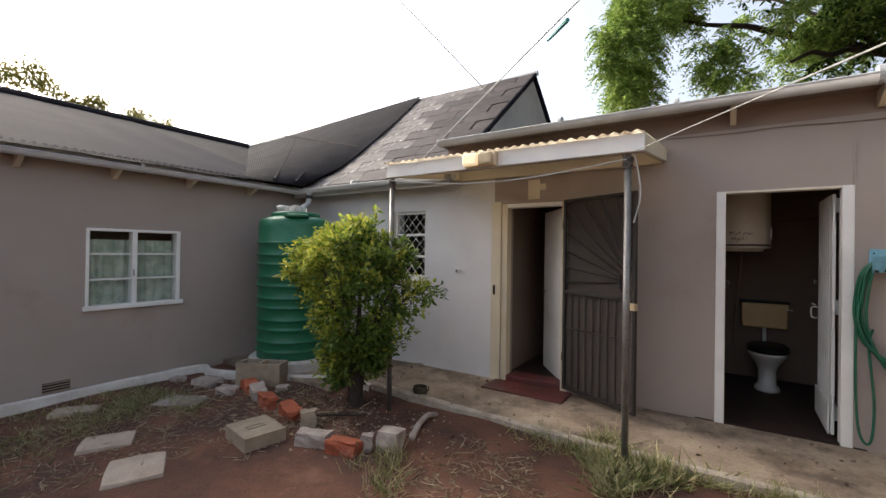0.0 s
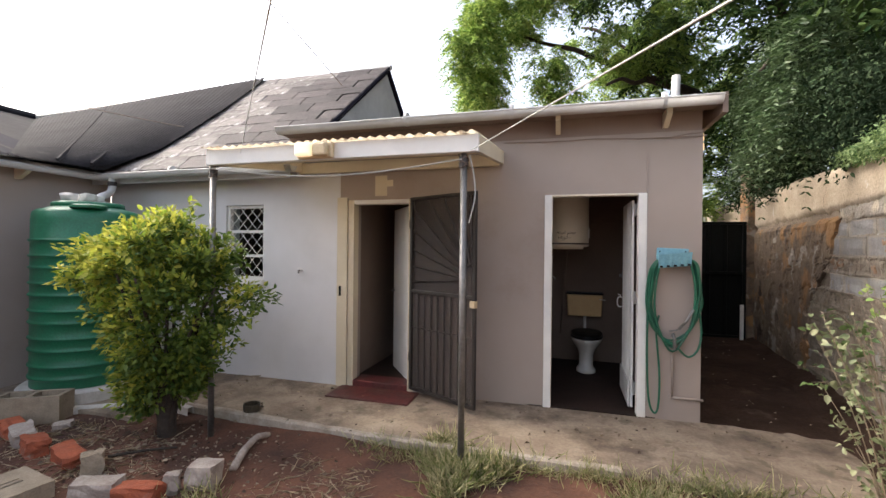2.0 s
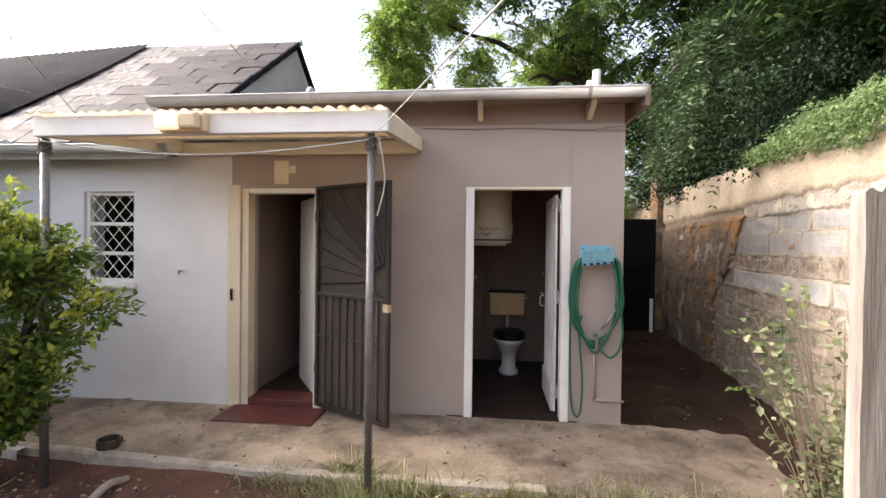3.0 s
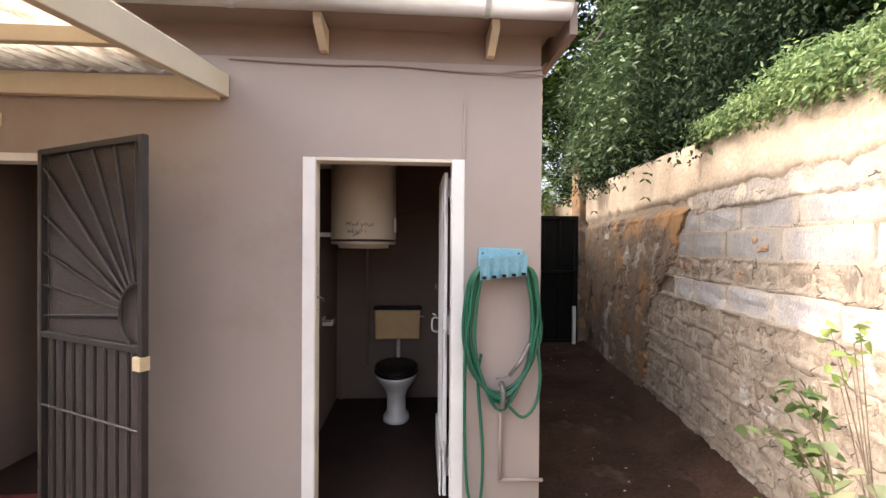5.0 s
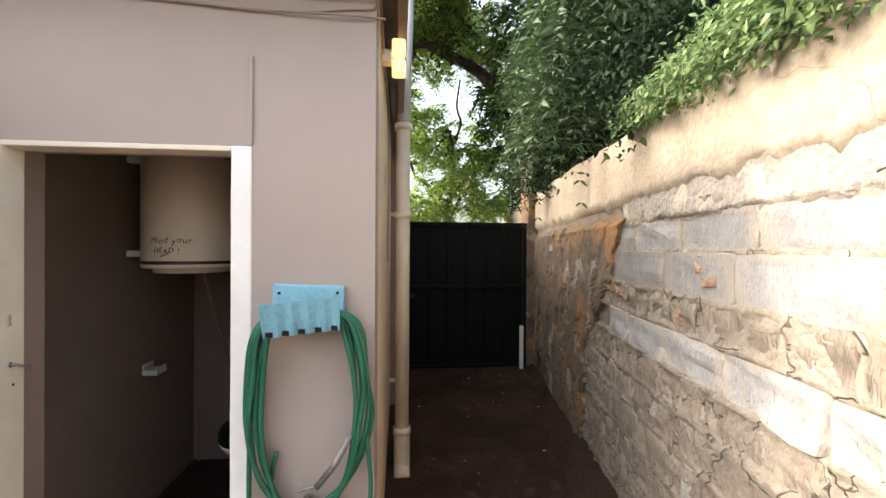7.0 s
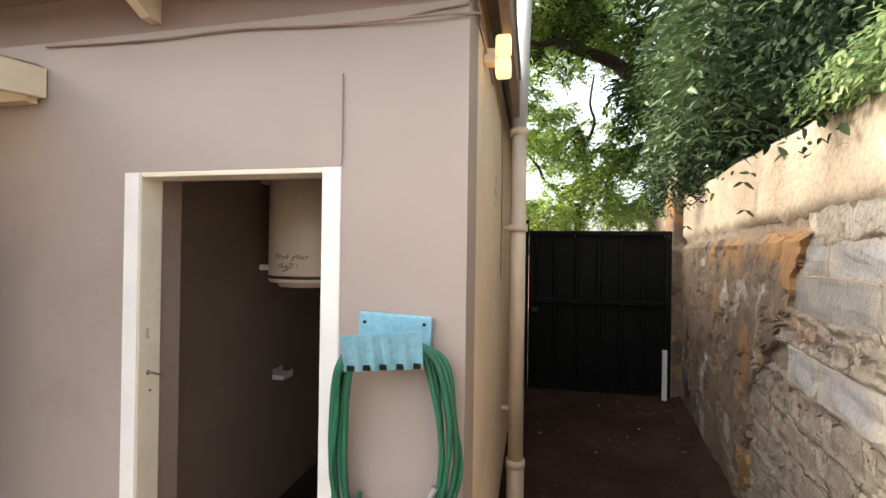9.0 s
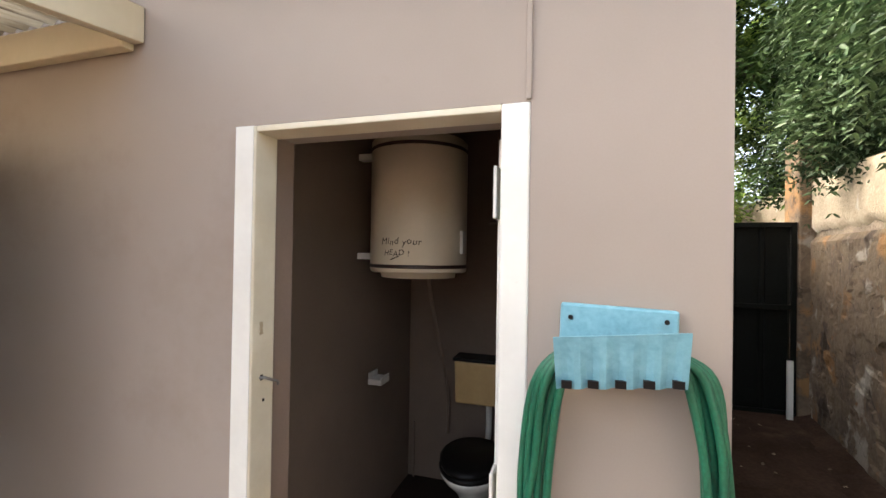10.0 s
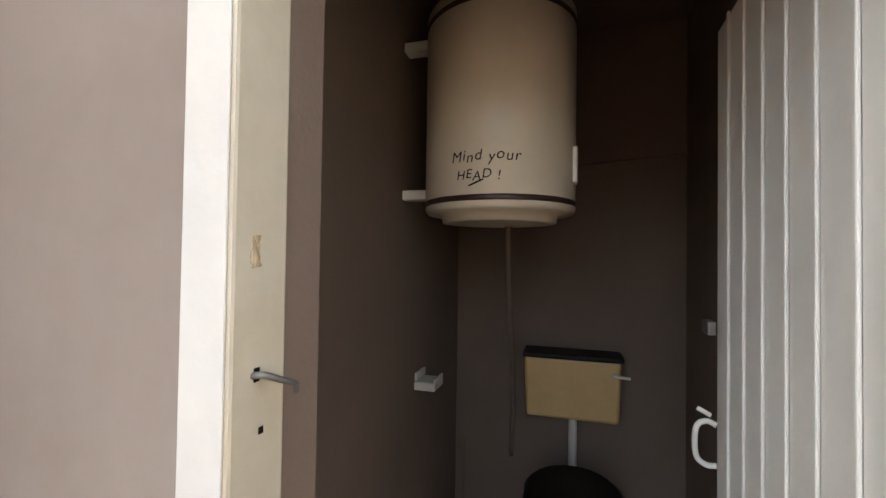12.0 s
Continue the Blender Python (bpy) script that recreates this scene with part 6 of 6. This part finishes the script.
def grass():
    """Tufts of grass along the walkway edge and in the yard, with dry straw on the earth."""
    g = thing("grass", "patchy grass tufts and dry stalks on the earth", "grass", kind="stuff")
    rng = np.random.default_rng(61)

    def blades(spots, per, height, spread, seed, material, lean=0.5):
        P, D, S = [], [], []
        for x, y, k in spots:
            n = int(per * k)
            q = np.column_stack((x + rng.normal(size=n) * spread, y + rng.normal(size=n) * spread * 0.7, np.zeros(n)))
            q[:, 2] = [ground_height(a, b) if b < slab_front(a) else -0.01 for a, b in q[:, :2]]
            P.append(q)
            D.append(rng.normal(size=(n, 3)) * np.array((lean, lean, 0.1)) + np.array((0, 0, 1)))
            S.append(rng.uniform(0.4, 1.1, n) * height * (0.6 + 0.4 * k))
        me = leaf_mesh("grass_blades", np.concatenate(P), np.concatenate(D), np.concatenate(S), 0.03, seed=seed)
        part("grass_blades", me, material, g)

    edge = [(x, slab_front(x) - 0.1 + rng.normal() * 0.07, max(0.05, rng.uniform(0.1, 1.0) + 1.2 * noise.noise(Vector((x * 2.1, 3, 1))))) for x in np.arange(-1.3, 2.1, 0.09)]
    edge += [(-0.5 + rng.normal() * 0.14, 3.08 + rng.normal() * 0.1, 1.6) for k in range(12)]
    edge += [(0.3 + rng.uniform(0, 1.6), 3.0 + rng.normal() * 0.1, 1.0) for k in range(14)]
    blades(edge, 75, 0.16, 0.08, 62, L_GRASS, 0.7)
    left = [(rng.uniform(-5.4, -4.2), rng.uniform(0.5, 2.1), rng.uniform(0.15, 1.1)) for k in range(44)]
    blades(left, 100, 0.12, 0.12, 63, L_GRASS, 0.8)
    mid = [(-2.02, 2.36, 1.0), (-1.9, 2.2, 0.8), (-2.15, 2.15, 0.5), (-1.8, 2.0, 1.0), (-1.6, 1.85, 0.8)]
    blades(mid, 60, 0.17, 0.08, 64, L_GRASS)
    n = 7500
    q = np.column_stack((rng.uniform(-5.2, 1.0, n), rng.uniform(0.4, 3.0, n), np.zeros(n)))
    keep = np.array([noise.noise(Vector((a * 1.1, b * 1.1, 9))) + (0.45 if a < -3 else 0) > 0.12 for a, b in q[:, :2]])
    q = q[keep]
    q[:, 2] = [ground_height(a, b) + 0.006 for a, b in q[:, :2]]
    D = rng.normal(size=q.shape) * np.array((1, 1, 0.12))
    # leaf litter and chips in the flower bed, on the walkway and before the sheet gate
    w = np.concatenate([np.column_stack((rng.normal(-2.9, 0.7, 900), rng.normal(2.75, 0.3, 900), np.zeros(900))), np.column_stack((rng.uniform(-3.4, 2.2, 160), rng.uniform(3.45, 4.4, 160), np.zeros(160))), np.column_stack((rng.uniform(1.6, 3.0, 90), rng.uniform(4.6, 8.6, 90), np.zeros(90)))])
    w[:, 2] = [(ground_height(a, b) + 0.006) if b < slab_front(a) - 0.05 else 0.016 for a, b in w[:, :2]]
    part("leaf_litter", leaf_mesh("leaf_litter", w, rng.normal(size=w.shape) * np.array((1, 1, 0.15)), rng.uniform(0.015, 0.045, len(w)), 0.6, seed=66), L_LITTER, g)
    part("dry_straw", leaf_mesh("dry_straw", q, D, rng.uniform(0.05, 0.22, len(q)), 0.035, seed=65), L_STRAW, g)


grass()


# ---- loose things in the yard ----
def loose(name, label, category, bm, material, x, y, turn, z=None, tilt=(0, 0), group="", smooth=False):
    ob = part(name, bm, material, None, smooth=smooth)
    zz = ground_height(x, y) - 0.012 if z is None else z
    ob.matrix_basis = pose(x, y, zz, tilt[0], tilt[1], turn)
    return tagged(ob, label, category, group)


def hollow_block(x, y, turn):
    bm = wall((-0.26, 0.26), (-0.11, 0.11), [(-0.225, -0.018, -0.075, 0.075), (0.018, 0.225, -0.075, 0.075)], lambda u, v, d: (u, v, 0.26 - d), 0.26)
    loose("hollow_block", "brown cement building block with two hollow cores", "building block", bm, M_BLOCK, x, y, turn)


hollow_block(-4.4, 2.88, 28)
slot = wall((-0.17, 0.17), (-0.2, 0.2), [(-0.075, 0.075, 0.015, 0.035), (-0.075, 0.075, -0.035, -0.015)], lambda u, v, d: (u, v, 0.115 - d), 0.115)
loose("slotted_block", "tan cement block with two slots in its top", "building block", slot, M_BLOCK, -3.22, 2.03, 80)

BR = "bricks edging the flower bed"
for i, (x, y, turn, m, tx, lab) in enumerate((
        (-4.27, 2.66, -20, M_BRICK, 4, "worn red clay brick half sunk in the earth"), (-4.03, 2.6, -24, M_STONE, 8, "pale mortar-crusted brick in the bed edging"),
        (-3.76, 2.5, -22, M_BRICK, -6, "broken red clay brick with white mortar"), (-3.34, 2.48, -16, M_BRICK, 8, "bright red clay brick lying askew"),
        (-3.03, 2.42, 50, M_BLOCK, 0, "small tan brick standing on end"), (-2.74, 2.24, 20, M_STONE, 0, "grey-topped brick in the bed edging"), (-2.42, 2.27, 12, M_BRICK, -5, "long red clay brick, chipped"))):
    short = i in (4,)
    bm = rough_block(0.13 if short else 0.28, 0.1 if short else 0.14, 0.16 if short else 0.12, 0.026, 70 + i, 3)
    loose("brick", lab, "brick", bm, m, x, y, turn, tilt=(tx, tx / 2), group=BR)
for i, (x, y, lx, ly, lz, turn, lab) in enumerate((
        (-2.3, 2.4, 0.1, 0.06, 0.15, 20, "pointed pale stone standing in the bed edging"), (-2.15, 2.52, 0.19, 0.14, 0.17, 10, "chunky pale rough stone"), (-4.95, 2.55, 0.3, 0.22, 0.07, 10, "flat white stone slab"),
        (-5.35, 2.42, 0.16, 0.1, 0.06, 30, "small flat pale stone"), (-4.45, 2.5, 0.22, 0.14, 0.08, 15, "grey flat stone by the kerb"), (-3.98, 2.85, 0.13, 0.09, 0.06, 50, "small grey stone under the shrub"), (-4.6, 2.08, 0.46, 0.26, 0.05, 32, "broken pale paving slab, half overgrown"))):
    loose("stone", lab, "stone", rough_block(lx, ly, lz, 0.03, 90 + i), M_STONE, x, y, turn, group="loose stones", smooth=False)
for i, (x, y, lx, ly, turn) in enumerate(((-4.1, 1.29, 0.36, 0.3, 62), (-3.42, 1.23, 0.36, 0.4, 64), (-5.08, 1.36, 0.36, 0.2, 55))):
    loose("paving_slab", "pale grey paving slab laid in the grass" if i < 2 else "pale paving slab half hidden by grass", "paving slab", rough_block(lx, ly, 0.06, 0.008, 110 + i, 3), M_PAVER, x, y, turn, ground_height(x, y) - 0.032, group="stepping slabs")
root = tube(bmesh.new(), curve_pts([(-2.1, 2.72, -0.07), (-2.14, 2.85, -0.03), (-2.2, 2.98, -0.04), (-2.2, 3.1, -0.01), (-2.2, 3.24, -0.05)], 5), 0.03, 9, 0.024)
tagged(part("bent_branch", root, M_STONE, None, smooth=True), "bleached bent branch lying on the earth", "branch")
stick = tube(bmesh.new(), curve_pts([(-3.1, 2.58, -0.05), (-2.9, 2.72, -0.04), (-2.75, 2.86, -0.06)], 5), 0.012, 7, 0.008)
tagged(part("stick", stick, M_BARK, None, smooth=True), "dark stick lying in the flower bed", "stick")


strip = bmesh.new()
prev = None
for k in range(96):
    x = -3.5 + k * 0.043
    y0 = slab_front(x) - 0.035 + 0.012 * noise.noise(Vector((x * 4, 2, 0)))
    zt = 0.012 + 0.008 * noise.noise(Vector((x * 6, 5, 0)))
    w = 0.075 + 0.018 * noise.noise(Vector((x * 3, 9, 0)))
    ring = [strip.verts.new((x, y0 + a, b)) for a, b in ((0, -0.15), (0.004, zt - 0.014), (0.018, zt), (w - 0.012, zt), (w, zt - 0.02))]
    if prev:
        for q in range(4):
            strip.faces.new((prev[q], ring[q], ring[q + 1], prev[q + 1]))
    prev = ring
tagged(part("kerb_strip", strip, M_EDGE), "pale worn cement edging along the walkway", "kerb", kind="structure")


def tin():
    e = thing("rusty_tin", "small rusty open tin on the walkway", "tin", (-2.6, 3.52, 0.006))
    m = mat("rusty_tin_metal", (0.11, 0.09, 0.055), (0.06, 0.045, 0.03), 20, 0.6, 0.2, 60, metal=0.3)
    bm = lathe(bmesh.new(), [(0.07, 0), (0.075, 0.01), (0.075, 0.07), (0.066, 0.07), (0.066, 0.012)], 20)
    part("can_body", bm, m, e, smooth=False)
    part("handle", tube(bmesh.new(), [(0.075, 0, 0.05), (0.11, 0, 0.05), (0.11, 0, 0.09)], 0.006, 6), m, e)


tin()
twig = tube(bmesh.new(), curve_pts([(-3.5, 4.36, 0.01), (-3.35, 4.33, 0.03), (-3.2, 4.4, 0.03)], 4), 0.008, 6)
tagged(part("dry_twig", twig, M_STRAWSTEM, None), "dry twig on the walkway", "twig")
wpole = thing("timber_post", "split whitewashed timber post beside the path", "post", (1.455, 2.075, -0.06))
for k, (x0, x1, z1, tw) in enumerate(((-0.11, 0.0, 1.81, -2), (0.006, 0.19, 1.87, 1))):
    bm = bmesh.new()
    bmesh.ops.create_cube(bm, size=1)
    bmesh.ops.subdivide_edges(bm, edges=bm.edges[:], cuts=9, use_grid_fill=True)
    for v in bm.verts:
        c = v.co.copy()
        z = (c.z + 0.5) * z1
        wob = noise.noise_vector(Vector((c.x * 2 + k * 5, c.y * 2, z * 3.5))) * 0.009
        top = (0.03 * noise.noise(Vector((c.x * 4, k, 0))) - 0.04 * c.x * (1 if k else -1)) if c.z > 0.49 else 0
        v.co = Vector(((x0 + x1) / 2 + c.x * (x1 - x0) + wob.x, c.y * 0.05 + wob.y, z + top))
    part("plank", bm, M_WOOD, wpole)
part("nail_wire", tube(bmesh.new(), curve_pts([(-0.02, -0.036, 1.7), (0.0, -0.04, 1.5), (0.02, -0.038, 1.3), (-0.01, -0.04, 1.1)], 5), 0.004, 5), M_DARKSTEEL, wpole)


# ---- wires ----
def wire(a, b, sag, r, material, label):
    a, b = Vector(a), Vector(b)
    pts = [a.lerp(b, i / 14) - Vector((0, 0, sag * math.sin(math.pi * i / 14))) for i in range(15)]
    w = part("wire", tube(bmesh.new(), pts, r, 5), material)
    return tagged(w, label, "wire")


wire((-0.5, 3.2, 2.24), (1.9, -3.2, 1.28), 0.0, 0.0026, M_WIRE, "pale washing line tied to the canopy post")
wire((-2.69, 3.1, 2.19), (-0.52, 3.1, 2.17), 0.09, 0.005, M_WIRE, "slack pale wire between the canopy posts")
wire((-3.3, 4.12, 2.46), (1.5, -1.26, 1.64), 0.0, 0.0018, M_WIRE, "pale line running from the eave over the yard")
wire((-3.2, 6.3, 4.08), (-9.0, 6.0, 10.6), 0.0, 0.008, M_CABLE, "dark service cable rising from the slate roof")
M_TEAL = mat("teal_rope", (0.1, 0.35, 0.3), (0.07, 0.26, 0.22), 30, 0.8, 0.2, 200)
rope = part("frayed_rope", tube(bmesh.new(), curve_pts([(-0.25, 0.738, 1.948), (-0.215, 0.7, 1.944), (-0.185, 0.665, 1.94)], 5), 0.0022, 6, 0.0045), M_TEAL)
tagged(rope, "frayed green rope knotted on the line", "rope")
wire((-13.0, 3.0, 5.6), (-4.0, 5.4, 3.05), 0.3, 0.008, M_CABLE, "dark overhead cable across the roofs")
tail = tube(bmesh.new(), curve_pts([(-0.47, 3.12, 2.2), (-0.44, 3.13, 2.05), (-0.43, 3.13, 1.9), (-0.47, 3.12, 1.72)], 5), 0.005, 6)
tagged(part("hanging_string", tail, M_WIRE), "pale string hanging beside the canopy post", "string")


# ---- pieces of walls and roofs ----
def roof_slates():
    shared = []
    for k in range(5):
        me = mesh_of(rough_block(0.608, 0.03, 0.28, 0.006, 200 + k, 2), "slate")
        me.materials.append(M_SHINGLE)
        shared.append(me)
    run = RIDGE - EAVE
    tilt = math.degrees(math.atan2(run.z, run.y))
    rnd = random.Random(8)
    courses = 11
    for j in range(courses):
        f = j / courses
        x = GABLE_X - (0.3 if j % 2 else 0.31 + 0.29)
        if not j % 2:
            half = part("slate", shared[j % 5], None, house_roof)
            p = slope(GABLE_X - 0.145, f) + Vector((0, -0.012, 0.012))
            half.matrix_basis = pose(p.x, p.y, p.z, tilt - 90 + 2, 0, 0) @ Matrix.Diagonal((0.46, 1, 1, 1))
        while x > patch_edge(f) - 0.28:
            p = slope(x, f) + Vector((0, -0.012, 0.02))
            ob = part("slate", rnd.choice(shared), None, house_roof)
            ob.matrix_basis = pose(p.x, p.y, p.z, tilt - 90 + rnd.uniform(2, 4.5), 0, rnd.uniform(-0.9, 0.9))
            if noise.noise(Vector((x * 0.9, j * 0.35, 2))) + (-x - 3.9) * 0.9 > 0:
                ob.material_slots[0].link = "OBJECT"
                ob.material_slots[0].material = M_PALESHINGLE
            x -= 0.603


roof_slates()


def wall_pieces():
    """Courses of blocks and stones in the near, unplastered stretch of the boundary wall."""
    rnd = random.Random(17)
    courses = [(0.0, 0.2, 0.42, M_RUBBLE), (0.21, 0.19, 0.46, M_RUBBLE), (0.41, 0.17, 0.36, M_RUBBLE), (0.59, 0.19, 0.5, M_RUBBLE), (0.79, 0.17, 0.4, M_RUBBLE), (0.97, 0.17, 0.33, M_RUBBLE),
               (1.15, 0.17, 0.46, M_WHITEBLOCK), (1.33, 0.16, 0.16, M_RUBBLE), (1.5, 0.185, 0.55, M_GREYBLOCK), (1.69, 0.155, 0.53, M_GREYBLOCK)]
    for z, h, w, m in courses:
        shared = []
        for k in range(4):
            bm = rough_block(1, 0.05, h + 0.002, 0.012 if m is M_GREYBLOCK else 0.018, int(z * 100) + k * 7, 4)
            me = mesh_of(bm, "block")
            me.materials.append(m)
            shared.append(me)
        s = -2.04 + (rnd.uniform(0, 0.3) if m is M_RUBBLE else 0.0)
        end = ochre_edge(z + h / 2) + 0.05 if m is not M_WHITEBLOCK else 1.52
        while s < end:
            ww = min(w * (rnd.uniform(0.6, 1.5) if m is M_RUBBLE else rnd.uniform(0.97, 1.03)), end - s)
            if ww < 0.05:
                break
            ob = part("wall_block", rnd.choice(shared), None, boundary)
            proud = -0.006 + rnd.uniform(-0.01, 0.004) + (0.006 if m is M_WHITEBLOCK else 0)
            ob.matrix_basis = Matrix.LocRotScale((s + ww / 2, proud, z + (rnd.uniform(-0.02, 0.012) if m is M_RUBBLE else rnd.uniform(-0.004, 0.004))), Euler((0, radians(rnd.uniform(-2, 2)) if m is M_RUBBLE else 0, radians(rnd.uniform(-1.2, 1.2)))), (ww - 0.004, 1, 1))
            s += ww

    # pointing: lumpy mortar that laps over the rims of the pieces, ridged round small stones in the rubble courses
    joints = sorted({z for z, h, w, m in courses} | {1.84})
    bm = bmesh.new()
    ns, nz = 236, 122
    verts = []
    for i in range(ns + 1):
        col = []
        for k in range(nz + 1):
            z = 0.01 + 1.9 * k / nz
            s = -2.0 + (ochre_edge(z) + 2.06) * i / ns
            band = 0.0
            for z0, h, w, m in courses:
                if z0 <= z < z0 + h + 0.01:
                    band = {M_GREYBLOCK.name: -0.009, M_WHITEBLOCK.name: -0.011}.get(m.name, 0.0)
            d = min(abs(z - 0.012 * noise.noise(Vector((s * 5, q, 0))) - q) for q in joints)
            y = 0.012 + band + 0.013 * noise.noise(Vector((s * 5, z * 7, 3))) + 0.009 * noise.noise(Vector((s * 21, z * 24, 8)))
            y += 0.016 * max(0, 1 - d / 0.022)
            if band == 0.0:
                near = noise.voronoi(Vector((s * 9 + 0.5 * noise.noise(Vector((s * 6, z * 6, 1))), z * 12, 4)))[0]
                y += 0.013 * max(0, 1 - (near[1] - near[0]) / 0.16)
            col.append(bm.verts.new((s, y, z)))
        verts.append(col)
    for i in range(ns):
        for k in range(nz):
            bm.faces.new((verts[i][k], verts[i + 1][k], verts[i + 1][k + 1], verts[i][k + 1]))
    bmesh.ops.reverse_faces(bm, faces=[f for f in bm.faces])
    pointing = part("pointing", bm, M_MORTAR, boundary, "crumbling grey-brown mortar between the stones", True)
    tagged(pointing, "crumbling grey-brown mortar between the stones", kind="stuff")
    chips = mat("weathered_brick_fragment", (0.34, 0.2, 0.12), (0.36, 0.28, 0.21), 14, 0.95, 0.6, 60, piece=0.15)
    for s, z, w in ((0.36, 1.55, 0.1), (0.43, 1.6, 0.08), (0.6, 1.36, 0.07), (1.28, 1.4, 0.13), (1.4, 1.37, 0.11), (1.47, 1.43, 0.1)):
        ob = part("brick", rough_block(w, 0.03, 0.075, 0.018, int(s * 100), 3), chips, boundary, "weathered orange brick fragment")
        ob.matrix_basis = pose(s, 0.008, z, 0, 4, 0)


wall_pieces()
